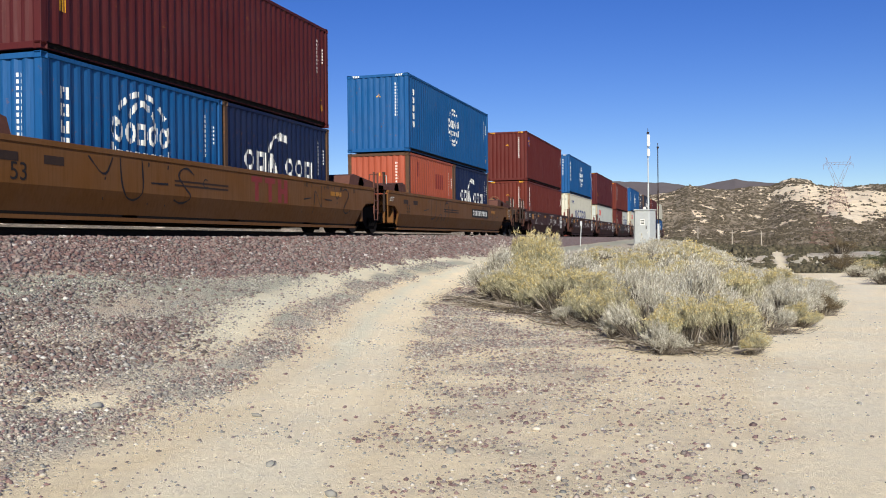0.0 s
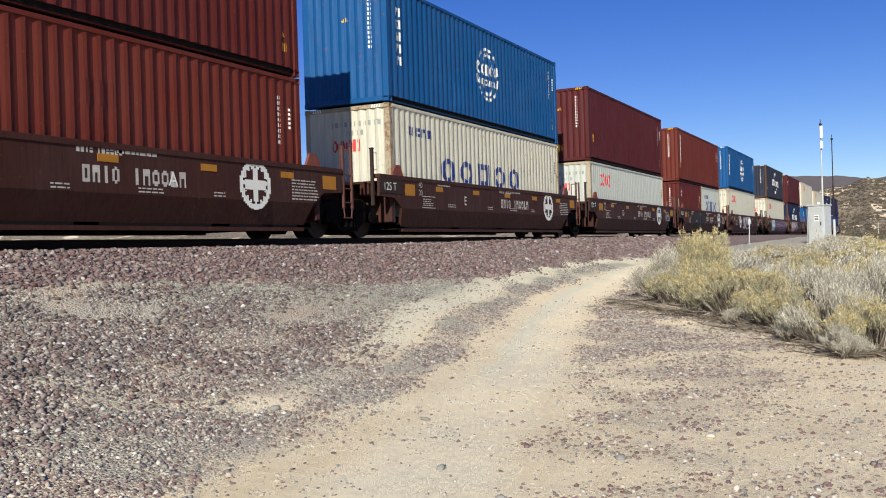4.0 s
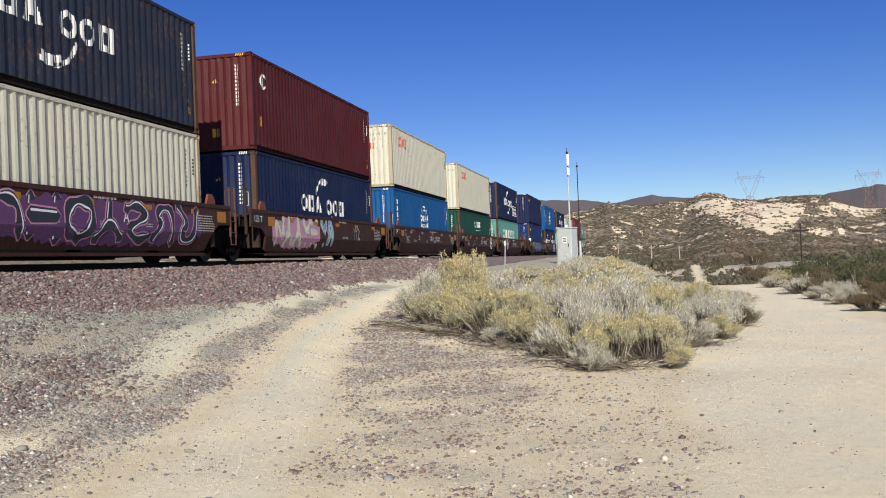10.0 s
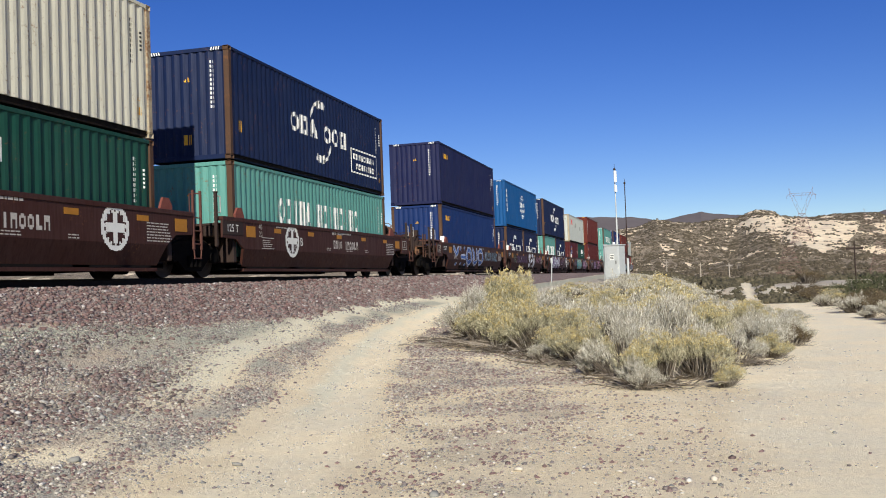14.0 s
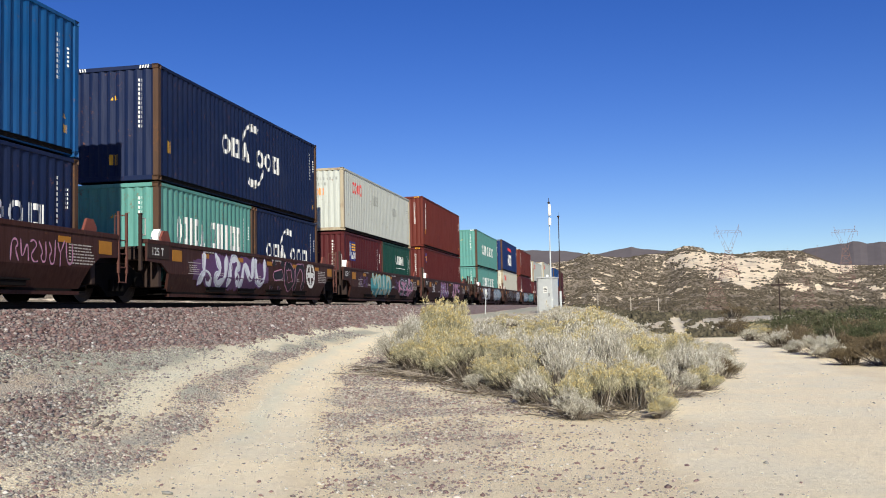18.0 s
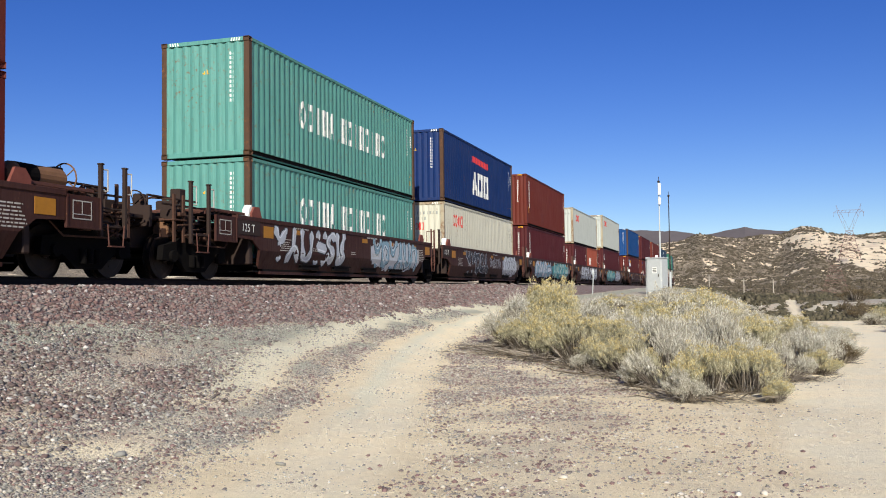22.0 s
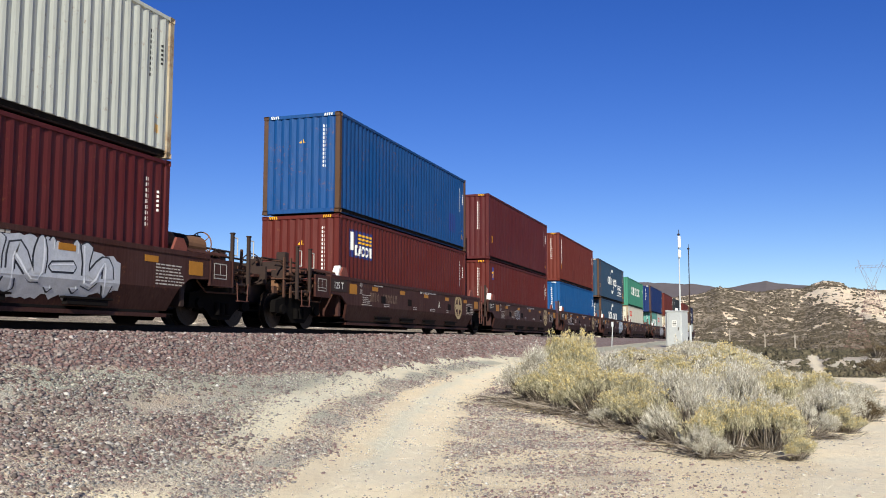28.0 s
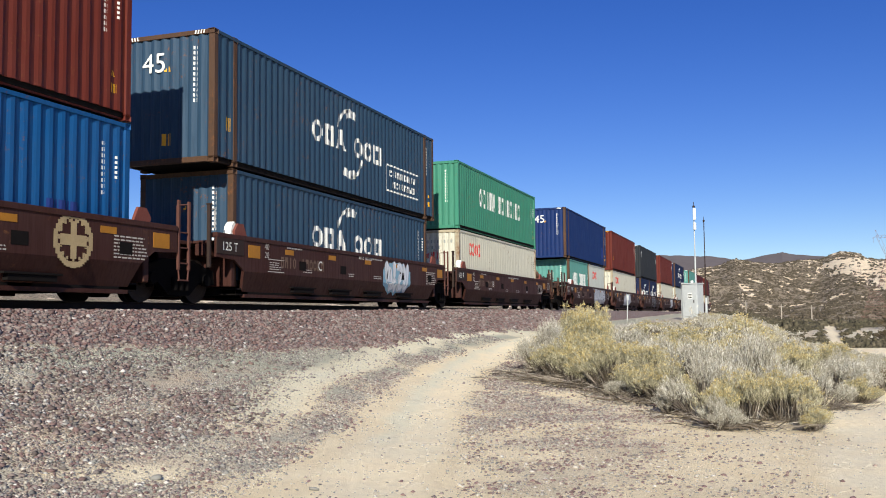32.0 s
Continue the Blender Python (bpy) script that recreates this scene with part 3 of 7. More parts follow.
def brake_wheel_mesh():
    bm = bmesh.new()
    n = 20
    for i in range(n):
        a, b = 2 * math.pi * i / n, 2 * math.pi * (i + 1) / n
        tube_bm(bm, (0, 0.28 * math.cos(a), 0.28 * math.sin(a)), (0, 0.28 * math.cos(b), 0.28 * math.sin(b)), 0.016, 5)
    for i in range(5):
        a = 2 * math.pi * i / 5
        tube_bm(bm, (0, 0, 0), (0, 0.28 * math.cos(a), 0.28 * math.sin(a)), 0.012, 5)
    return from_bm("brake_wheel", bm)


def well_wagon(u, style, first, last, index):
    """One unit of an articulated well wagon; its origin is at rail level below the container's front."""
    length = 12.3 if style != "ochre" else 16.15
    mat = M_WELL_YEL if style == "ochre" else M_WELL
    ob = new("well_wagon")
    word = {"ochre": "ochre-yellow well wagon with faded stencils", "plain": "brown steel well wagon unit with white stencils", "tagged": "brown steel well wagon unit covered in spray-paint tags"}[style]
    tagged(ob, word + "", "train wagon", "wagons of the train")
    off = -1.95 if style == "ochre" else 0.0
    for s in (-1, 1):
        part("side_sill", cached(("sill", style == "ochre", s), lambda: sill_mesh(length, s)), mat, ob, (0, off, 0))
        part("top_chord", cached(("chord", style == "ochre", s), lambda: boxes("top_chord", (s * 1.4 - 0.08, s * 1.4 + 0.08, -1.0, length + 1.0, 1.36, 1.46))), mat, ob, (0, off, 0))
        for q, r in ((0.1, 0), (length - 0.1, 180)):
            part("container_guide", cached(("guide", s if r == 0 else -s), lambda: guide_mesh(s if r == 0 else -s)), M_GUIDE, ob, (0, off + q, 0), "rust-red steel guide plate", turn=r)
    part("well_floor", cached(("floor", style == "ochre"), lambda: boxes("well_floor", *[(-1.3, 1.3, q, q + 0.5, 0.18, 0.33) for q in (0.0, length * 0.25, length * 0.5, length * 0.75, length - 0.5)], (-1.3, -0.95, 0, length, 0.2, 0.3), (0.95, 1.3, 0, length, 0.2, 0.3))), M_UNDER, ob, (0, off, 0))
    reach_f = 4.0 if first else 1.9
    reach_r = 4.0 if last else 1.8
    part("end_platform", cached(("plat", length, 0, reach_f), lambda: end_platform(length, False, reach_f)), mat if style != "tagged" else M_GREASE, ob, (0, off, 0))
    part("end_platform", cached(("plat", length, 1, reach_r), lambda: end_platform(length, True, reach_r)), mat if style != "tagged" else M_GREASE, ob, (0, off, 0))
    bogie(ob, off + (-2.1 if first else -1.73))
    if last:
        bogie(ob, off + length + 2.1)
        part("brake_gear", cached("gear_r", lambda: mirrored_y(CACHE.get("gear") or cached("gear", lambda: brake_gear(True)))), M_GREASE, ob, (0, off + length, 0), "brown air reservoir and brake rigging")
        part("brake_wheel", cached("bwheel", brake_wheel_mesh), M_TANSTEEL, ob, (0.5, off + length + 2.12, 1.82), "spoked tan hand-brake wheel", turn=90)
        part("air_reservoir", cached("tank", reservoir_mesh), M_TANSTEEL, ob, (0.75, off + length + 1.05, 1.72), "dusty tan air reservoir")
        part("reservoir_band", cached("tankband", lambda: tube_mesh("reservoir_band", 0.216, 0.22)), M_BOGIE, ob, (0.75, off + length + 0.75, 1.72))
    if last:
        end_kit(ob, off + length, True)
    if first:
        end_kit(ob, off, False)
        part("brake_gear", cached("gear", lambda: brake_gear(True)), M_GREASE, ob, (0, off, 0), "brown brake rigging")
        part("brake_wheel", cached("bwheel", brake_wheel_mesh), M_GREASE, ob, (0.35, off - 3.3, 1.56), "spoked dark hand-brake wheel", turn=90)
    for s in (-1, 1):
        ends = [off - 1.12, off + length + 1.12]
        if first:
            ends = [off - 2.05, off - 2.75] + ends[1:]
        if last:
            ends = ends[:-1] + [off + length + 2.05, off + length + 2.75]
        if not last:
            part("ladder", cached(("ladder", s), lambda: ladder_mesh(s)), M_GUIDE2, ob, (0, off + length + 1.24, 0), "brown corner ladder")
            ends.pop()
        for q in ends:
            part("end_post", cached("epost", post_mesh), M_GREASE, ob, (s * 1.36, q, 0))
            part("grab_iron", cached("grab", grab_mesh), M_PALESTEEL, ob, (s * 1.38, q, 0), "pale bent grab iron")
        for q, here in ((-2.4, first), (length + 2.4, last)):
            if here:
                part("stirrup_step", cached(("stirrup", s), lambda: stirrup_mesh(s)), M_GUIDE2, ob, (0, off + q, 0))
                part("crossover_steps", cached(("cross", s), lambda: stair_mesh(s)), M_GREASE, ob, (0, off + q, 0))
                if s < 0:
                    continue
                w = -1.93 if q < 0 else length + 1.01
                p = part("end_panel", cached("epanel", end_panel_mesh), mat, ob, (1.46, off + w, 0), "boxed end panel with a pale outlined notice")
                part("panel_notice", cached("enote", panel_note_mesh), M_PALESTEEL, p, (0.004, 0, 0))
    if index >= 13:
        part("corner_block", cached("cblock", lambda: sound(mesh_of("corner_block", *prism([(-0.16, 0), (-0.1, 0.2), (0.0, 0.3), (0.1, 0.2), (0.14, 0)], -0.09, 0.09)))), M_WHITE, ob, (1.27, off - 0.16, 1.46), "pale grey twist-lock block")
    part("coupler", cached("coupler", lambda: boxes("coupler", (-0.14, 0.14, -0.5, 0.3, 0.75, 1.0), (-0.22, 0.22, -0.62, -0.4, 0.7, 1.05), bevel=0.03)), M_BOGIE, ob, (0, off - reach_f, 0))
    decorate_wagon(ob, u, style, length, off, index)
    MOVING.append((ob, u, 0.0, 0.0))
    return ob


M_RIGGING = plain("rusty_rigging_steel", "4a3226", 0.85)
M_GUIDE = plain("rust_red_steel", "6f3d33", 0.8)
M_GUIDE2 = plain("brown_painted_steel", "55352c", 0.75)
M_TANSTEEL = plain("dusty_tan_steel", "6e4f38", 0.8)
M_PALESTEEL = plain("pale_worn_steel", "a39f98", 0.7)


def tube_mesh(name, radius, long):
    bm = bmesh.new()
    tube_bm(bm, (0, -long, 0), (0, long, 0), radius, 18)
    return from_bm(name, bm)



# ---- painted marks: plain shapes laid on the steel, following its corrugation ----
def box(u0, v0, u1, v1):
    return (u0, v0, u1, v1), lambda u, v: u0 <= u <= u1 and v0 <= v <= v1


def ring(cu, cv, r0, r1, a0=0.0, a1=360.0, squash=1.0):
    def inside(u, v):
        r = math.hypot(u - cu, (v - cv) / squash)
        return r0 <= r <= r1 and (a1 - a0 >= 360 or (math.degrees(math.atan2((v - cv) / squash, u - cu)) - a0) % 360 <= a1 - a0)
    return (cu - r1, cv - r1 * squash, cu + r1, cv + r1 * squash), inside


def wedge(cu, cv, s):
    return (cu - s, cv, cu + s, cv + 1.7 * s), lambda u, v: abs(u - cu) <= s * (1 - (v - cv) / (1.7 * s))


def cut(shape, *holes):
    (b, f) = shape
    return b, lambda u, v: f(u, v) and not any(h[1](u, v) for h in holes)


def trapezoid(a, b, v0, h):
    m, w = (a + b) / 2, (b - a) / 2
    return (a, v0, b, v0 + h), lambda u, v: abs(u - m) <= w * (1.0 - 0.68 * (v - v0) / h) and not (abs(u - m) < w * 0.3 and v < v0 + h * 0.22)


def oval(a, b, v0, h, gap=0):
    m, w, c = (a + b) / 2, (b - a) / 2, v0 + h / 2
    return (a, v0, b, v0 + h), lambda u, v: 0.3 <= ((u - m) / w) ** 2 + ((v - c) / (h / 2)) ** 2 <= 1.0 and not (gap and u > m and abs(v - c) < h * 0.16)


def glyph_row(u0, v0, w, h, n, gap=0.18, seed=0, kinds=""):
    """A row of plain blocks, rings and wedges, in place of a trade name."""
    r = random.Random(seed * 31 + n)
    step = w / n
    out = []
    for i in range(n):
        a, b = u0 + i * step, u0 + (i + 1 - gap) * step
        kind = kinds[i % len(kinds)] if kinds else "bnpq"[r.randrange(4)]
        s = box(a, v0, b, v0 + h)
        m = (a + b) / 2
        if kind == "o":
            s = oval(a, b, v0, h)
        elif kind == "c":
            s = oval(a, b, v0, h, 1)
        elif kind == "w":
            s = trapezoid(a, b, v0, h)
        elif kind == "i":
            s = box(m - (b - a) * 0.2, v0, m + (b - a) * 0.2, v0 + h)
        elif kind == "l":
            s = cut(s, box(a + (b - a) * 0.42, v0 + h * 0.3, b + 1, v0 + h + 1))
        elif kind == "b":
            s = cut(s, box(a + (b - a) * 0.32, v0 + h * 0.25, b - (b - a) * 0.32, v0 + h * 0.75))
        elif kind == "n":
            s = cut(s, box(m - (b - a) * 0.16, v0 - 1, m + (b - a) * 0.16, v0 + h * 0.6))
        elif kind == "p":
            s = cut(s, box(m, v0 + h * 0.3, b + 1, v0 + h * 0.62))
        else:
            s = cut(s, box(m - (b - a) * 0.12, v0 + h * 0.55, m + (b - a) * 0.12, v0 + h + 1))
        out.append(s)
    return out


def dashes(u0, v0, w, rows, step, seed):
    """Small stencilled lines of broken bars."""
    r = random.Random(seed)
    out = []
    for i in range(rows):
        u, end = u0, u0 + w * r.uniform(0.7, 1.0)
        while u < end:
            d = r.uniform(0.05, 0.16)
            out.append(box(u, v0 - i * step, min(u + d, end), v0 - i * step + step * 0.42))
            u += d + 0.025
    return out


def laid(name, shapes, where, pitch_u=0.05):
    """Quads over the shapes, 4 mm proud of the wall: 'side', 'end' or 'flat'."""
    verts, faces = [], []
    for (u0, v0, u1, v1), f in shapes:
        if where == "side":
            marks = [q + 0.16 for q in wave_stops(max(0, u0 - 0.16), u1 - 0.16)]
        elif where == "end":
            marks = [q + 0.14 for q in wave_stops(max(0, u0 - 0.14), u1 - 0.14, 0.2405)]
        else:
            marks = [u0, u1]
        us = []
        for a, b in zip(marks, marks[1:]):
            k = max(1, math.ceil((b - a) / pitch_u))
            us += [a + (b - a) * i / k for i in range(k)]
        us.append(marks[-1])
        nv = max(2, int((v1 - v0) / 0.018))
        for a, b in zip(us, us[1:]):
            m, run_from = (a + b) / 2, None
            for i in range(nv + 1):
                on = i < nv and f(m, v0 + (v1 - v0) * (i + 0.5) / nv)
                if on and run_from is None:
                    run_from = i
                if not on and run_from is not None:
                    lo, hi = v0 + (v1 - v0) * run_from / nv, v0 + (v1 - v0) * i / nv
                    k = len(verts)
                    for u, v in ((a, lo), (b, lo), (b, hi), (a, hi)):
                        if where == "side":
                            verts.append((HALF_W - 0.008 - wave(u - 0.16), u, v))
                        elif where == "end":
                            verts.append((u - HALF_W, 0.016 + wave(u - 0.14, 0.045, 0.2405), v))
                        else:
                            verts.append((0.0, u, v))
                    faces.append((k, k + 1, k + 2, k + 3))
                    run_from = None
    return mesh_of(name, verts, faces)


def mark(parent, name, key, shapes, where, material, at=(0, 0, 0), label=""):
    if name in ("patch", "warning_label"):
        lot = cached(("shapes", key), shapes)
        for i, shape in enumerate(lot):
            ob = part(name, cached(("mark", key, i), lambda: laid(name, [shape], where)), material, parent, at, label)
        return ob if lot else None
    me = cached(("mark", key), lambda: laid(name, shapes(), where))
    ob = part(name, me, material, parent, at, label)
    if len(me.polygons) > 8 and name in ("serial_block", "stencil_block", "logo", "number_plate"):
        ob["kind"] = "stuff"
    return ob


def text(parent, body, size, material, y, z, x=1.466, up=False):
    """Readable characters on a wagon's side or a container's end."""
    def make():
        cu = bpy.data.curves.new("stencil", "FONT")
        cu.body, cu.size = body, size
        tmp = bpy.data.objects.new("stencil", cu)
        me = bpy.data.meshes.new_from_object(tmp)
        bpy.data.objects.remove(tmp)
        me.transform(Matrix(((0, 0, 1, 0), (1, 0, 0, 0), (0, 1, 0, 0), (0, 0, 0, 1))) if not up else Matrix(((1, 0, 0, 0), (0, 0, -1, 0), (0, 1, 0, 0), (0, 0, 0, 1))))
        me.materials.clear()
        return me
    return part("stencil", cached(("text", body, size, up), make), material, parent, (x, y, z))


def arcs(c, z, s):
    """Two sweeping brush strokes with six blocks between."""
    return [ring(c + 0.05 * s, z + 0.02 * s, 0.70 * s, 0.78 * s, 95, 160), ring(c + 0.05 * s, z - 0.08 * s, 0.68 * s, 0.86 * s, 70, 112),
            ring(c - 0.05 * s, z - 0.02 * s, 0.70 * s, 0.78 * s, 275, 340), ring(c - 0.05 * s, z + 0.08 * s, 0.68 * s, 0.86 * s, 250, 292)] + glyph_row(c - 1.85 * s, z - 0.2 * s, 1.7 * s, 0.45 * s, 3, 0.16, 3, 'obw') + glyph_row(c + 0.2 * s, z - 0.24 * s, 1.65 * s, 0.45 * s, 3, 0.16, 4, 'oob')


def globe(c, z, s):
    out = []
    for a in range(0, 360, 30):
        out.append(ring(c, z, 0.8 * s, 0.9 * s, a + 4, a + 24))
    for a in (35, 80, 125):
        out.append(ring(c, z, 0.42 * s, 0.5 * s, a - 18, a + 18, 1.5))
        out.append(ring(c, z, 0.42 * s, 0.5 * s, a + 162, a + 198, 1.5))
    return out + glyph_row(c - 0.85 * s, z - 0.05 * s, 1.7 * s, 0.38 * s, 5, 0.14, 5, 'ooboo') + glyph_row(c - 0.75 * s, z - 0.38 * s, 1.5 * s, 0.2 * s, 6, 0.25, 6)


M_STENCIL = plain("worn_white_stencil", "b3ada4", 0.7, 0, 0.35)
M_PATCH = plain("repainted_patch", "6d2722", 0.7)
TOUCHUP = {q: paint("touched_up_" + q, c, 0.1) for q, c in (("red", "4d1813"), ("brick", "542019"), ("maroon", "401417"), ("blue", "084c83"), ("cobalt", "083c6e"), ("royal", "0d2857"), ("navy", "0d1738"), ("black", "1d2022"), ("teal", "3f7c6f"), ("violet", "171c40"), ("orange", "83402e"), ("slate", "2a4457"), ("grey", "262d3b"), ("green", "15443a"), ("jade", "347460"))}
M_GREYPATCH = plain("grey_repair_patch", "8d9089", 0.7)
M_BADGEBLUE = plain("blue_badge", "23357f", 0.5)


def decorate_container(ob, feet, h, hue, upper, mk):
    length = FEET[feet]
    light = hue in ("white", "pale")
    ink = M_BLACKLOGO if light else M_WHITE
    k = (feet, round(h, 2))
    # serial numbers as bars: on the closed end, and by the rear corner of the side
    if light:
        mark(ob, "serial_block", ("ser_h", k[1]), lambda: [box(0.75 + i * 0.135, h - 0.5, 0.82 + i * 0.135, h - 0.38) for i in range(11)] + [box(1.2 + i * 0.135, h - 0.72, 1.27 + i * 0.135, h - 0.6) for i in range(4)], "end", M_GREYPATCH)
        mark(ob, "logo", ("ooend", k[1]), lambda: glyph_row(0.75, h - 1.12, 0.85, 0.3, 4, 0.06, 9, 'ooob'), "end", M_REDLOGO if feet == 40 and mk != "redrow2" else M_ORANGELOGO)
    else:
        mark(ob, "serial_block", ("ser_v", k[1]), lambda: [box(1.9, h - 0.42 - i * 0.115, 1.98, h - 0.35 - i * 0.115) for i in range(11)], "end", ink)
    mark(ob, "serial_block", ("ser_r", k), lambda: [box(length - 0.75, h - 0.5 - i * 0.11, length - 0.68, h - 0.43 - i * 0.11) for i in range(9)] + [box(length - 0.42, h - 0.7 - i * 0.09, length - 0.36, h - 0.65 - i * 0.09) for i in range(5)], "side", ink)
    if not light:
        mark(ob, "warning_label", ("tri", k[1]), lambda: [wedge(1.25, h - 0.85, 0.09)], "end", M_YELLOW)
    if hue in ("grey", "brick", "slate", "navy", "maroon"):
        mark(ob, "warning_label", ("sq", k[1]), lambda: [box(1.12, 0.42, 1.34, 0.68)] if hue != "red" else [], "end", M_YELLOW)
        mark(ob, "warning_label", ("sq2", k), lambda: [box(0.5, 0.75, 0.68, 1.05)], "side", M_YELLOW)
    mark(ob, "warning_label", ("sq3", k), lambda: [wedge(length - 0.5, 0.75, 0.07), box(length - 0.56, 0.45, length - 0.4, 0.62)], "side", M_YELLOW)
    if h > 2.8:
        for s in (-1, 1):
            part("hazard_stripe", cached(("haz", s), lambda: mesh_of("hazard_stripe", *joined(*[([(s * (0.72 + i * 0.07), 0.004, -0.10), (s * (0.755 + i * 0.07), 0.004, -0.10), (s * (0.775 + i * 0.07), 0.004, -0.02), (s * (0.74 + i * 0.07), 0.004, -0.02)], [(0, 1, 2, 3)]) for i in range(4)]))), M_YELLOW if hue in ("red", "brick", "maroon") else M_WHITE, ob, (0, 0, h))
    big = feet >= 40
    c, z = (length / 2, 0.53 * h) if big else (0.49 * length, 0.5 * h)
    if mk == "globe":
        mark(ob, "logo", ("globe", k), lambda: globe(0.5 * length if big else 0.485 * length, 0.53 * h if big else 0.5 * h, 0.88 if big else 1.12), "side", M_WHITE, label="white globe of dashes and blocks")
        mark(ob, "logo", ("gcol", k), lambda: [s for i in range(5) for s in glyph_row(0.5, h - 0.75 - i * 0.3, 0.22, 0.22, 1, 0.0, i)], "side", M_WHITE)
    elif mk in ("arc", "arcbox"):
        mark(ob, "logo", ("arc", k), lambda: arcs(c, z, 1.25 if big else 1.08), "side", M_WHITE, label="white sweeping arcs and blocks")
        if mk == "arcbox":
            q = c + 2.65
            mark(ob, "logo", ("abox", k), lambda: [cut(box(q, 0.55, q + 2.75, 1.4), box(q + 0.05, 0.6, q + 2.7, 1.35))] + glyph_row(q + 0.25, 1.03, 2.2, 0.2, 11, 0.25, 2) + glyph_row(q + 0.5, 0.7, 1.9, 0.2, 8, 0.25, 1), "side", M_WHITE)
    elif mk in ("redrow", "redrow2"):
        mark(ob, "logo", ("redrow", k), lambda: glyph_row(1.3, h - 0.92, 1.5, 0.5, 4, 0.03, 9, 'ooob'), "side", M_REDLOGO, label="row of red blocks")
        if mk == "redrow2":
            mark(ob, "patch", ("rp", k), lambda: [box(4.6, 1.5, 5.5, 1.95), box(8.4, 1.35, 9.2, 1.75)], "side", M_GREYPATCH)
    elif mk == "navyrow":
        mark(ob, "logo", ("navyrow", k), lambda: glyph_row(2.8 if big else 1.4, 1.1, 5.9 if big else 3.6, 0.66, 5, 0.3, 4, 'ooboo') + glyph_row(1.0, h - 0.7, 1.4, 0.22, 4, 0.3, 8), "side", M_NAVYLOGO, label="row of navy blocks")
    elif mk == "bigrow":
        mark(ob, "logo", ("bigrow", k), lambda: glyph_row(2.8 if big else 1.0, 1.1, 2.4 if big else 1.7, 0.75, 5, 0.2, 1, 'obibw') + glyph_row(5.6 if big else 3.0, 1.1, 3.7 if big else 2.2, 0.75, 8 if big else 5, 0.2, 2, 'bbibbibo'), "side", M_WHITE, label="row of white blocks")
    elif mk == "whiterow":
        mark(ob, "logo", ("whiterow", k), lambda: glyph_row(0.44 * length, 1.62, 2.3 if big else 1.7, 0.42, 7, 0.2, 6, 'owbiiwb') + [box(0.46 * length, 1.42, 0.46 * length + 1.9, 1.45)], "side", M_WHITE)
    elif mk == "smallrow":
        mark(ob, "logo", ("smallrow", k), lambda: glyph_row(0.24 * length, 1.25, 0.95, 0.55, 3, 0.12, 3), "side", M_WHITE)
    elif mk == "column":
        mark(ob, "logo", ("column", k), lambda: [s for i in range(5) for s in glyph_row(0.7, h - 0.62 - i * 0.31, 0.25, 0.26, 1, 0.0, i + 2)], "side", M_WHITE)
    elif mk == "badge":
        mark(ob, "badge", ("badge", k), lambda: [box(0.62, h - 0.85, 0.92, h - 0.3)], "side", M_BADGEBLUE)
        mark(ob, "badge", ("badge2", k), lambda: [ring(0.74, h - 0.62, 0.06, 0.14, 20, 160), ring(0.8, h - 0.72, 0.05, 0.12, 60, 200)], "side", M_YELLOW, (0.004, 0, 0))
    elif mk == "ring":
        mark(ob, "logo", ("ring", k), lambda: [ring(0.9, h - 0.75, 0.16, 0.24, 30, 330), box(0.86, h - 0.9, 0.94, h - 0.6)] if hue != "black" else [ring(6.0, 1.9, 0.3, 0.42, 200, 420), ring(6.1, 1.5, 0.3, 0.42, 20, 200)] + glyph_row(5.2, 0.95, 1.7, 0.24, 6, 0.3, 3), "side", M_WHITE)
    elif mk == "flag":
        w = 1.75 if big else 0.95
        mark(ob, "badge", ("flag", k), lambda: [box(0.75, h - 1.15, 0.75 + w, h - 0.35)], "side", M_NAVYLOGO, label="navy panel with a row of blocks")
        mark(ob, "logo", ("flag2", k), lambda: [box(0.75 + w * 0.34, h - 0.5 - i * 0.11, 0.75 + w * 0.94, h - 0.44 - i * 0.11) for i in range(3)], "side", M_YELLOW, (0.004, 0, 0))
        mark(ob, "logo", ("flag3", k), lambda: [box(0.82, h - 0.95, 0.75 + w * 0.2, h - 0.42)] + glyph_row(0.75 + w * 0.26, h - 1.08, w * 0.7, 0.3, 5, 0.16, 2, "bwoon"), "side", M_WHITE, (0.004, 0, 0))
    elif mk == "redcap":
        mark(ob, "logo", ("cap", k), lambda: glyph_row(4.4, 0.65, 2.9, 1.05, 3, 0.08, 7, 'wbb'), "side", M_WHITE, label="three white blocks")
        mark(ob, "logo", ("cap2", k), lambda: [box(4.45 + i * 0.56, 2.1 - i * 0.015, 5.05 + i * 0.56, 2.38 - i * 0.015) for i in range(5)], "side", M_REDLOGO)
    elif mk == "yellowmark":
        mark(ob, "logo", ("yel", k), lambda: glyph_row(0.75, h - 0.7, 1.0, 0.22, 5, 0.2, 4), "side", M_YELLOW)
    elif mk == "patch":
        mark(ob, "patch", ("dpatch", k), lambda: [box(3.3, 1.4, 4.4, 2.0), box(1.0, 1.75, 1.25, 2.3)], "side", M_PATCH)
    if big and not light and feet == 40 and mk in ("", "column", "globe", "badge"):
        r = random.Random(len(hue) * 7 + len(mk) + int(upper) * 3)
        q = r.uniform(2.0, 7.0)
        for j, spot in enumerate((box(q, 0.3, q + 0.85, 0.95), box(q + 2.6, h - 1.2, q + 3.2, h - 0.8))):
            mark(ob, "patch", ("touchup", k, hue, mk, upper, j), lambda: [spot], "side", TOUCHUP[hue], (-0.0015, 0, 0), "touched-up paint patch")
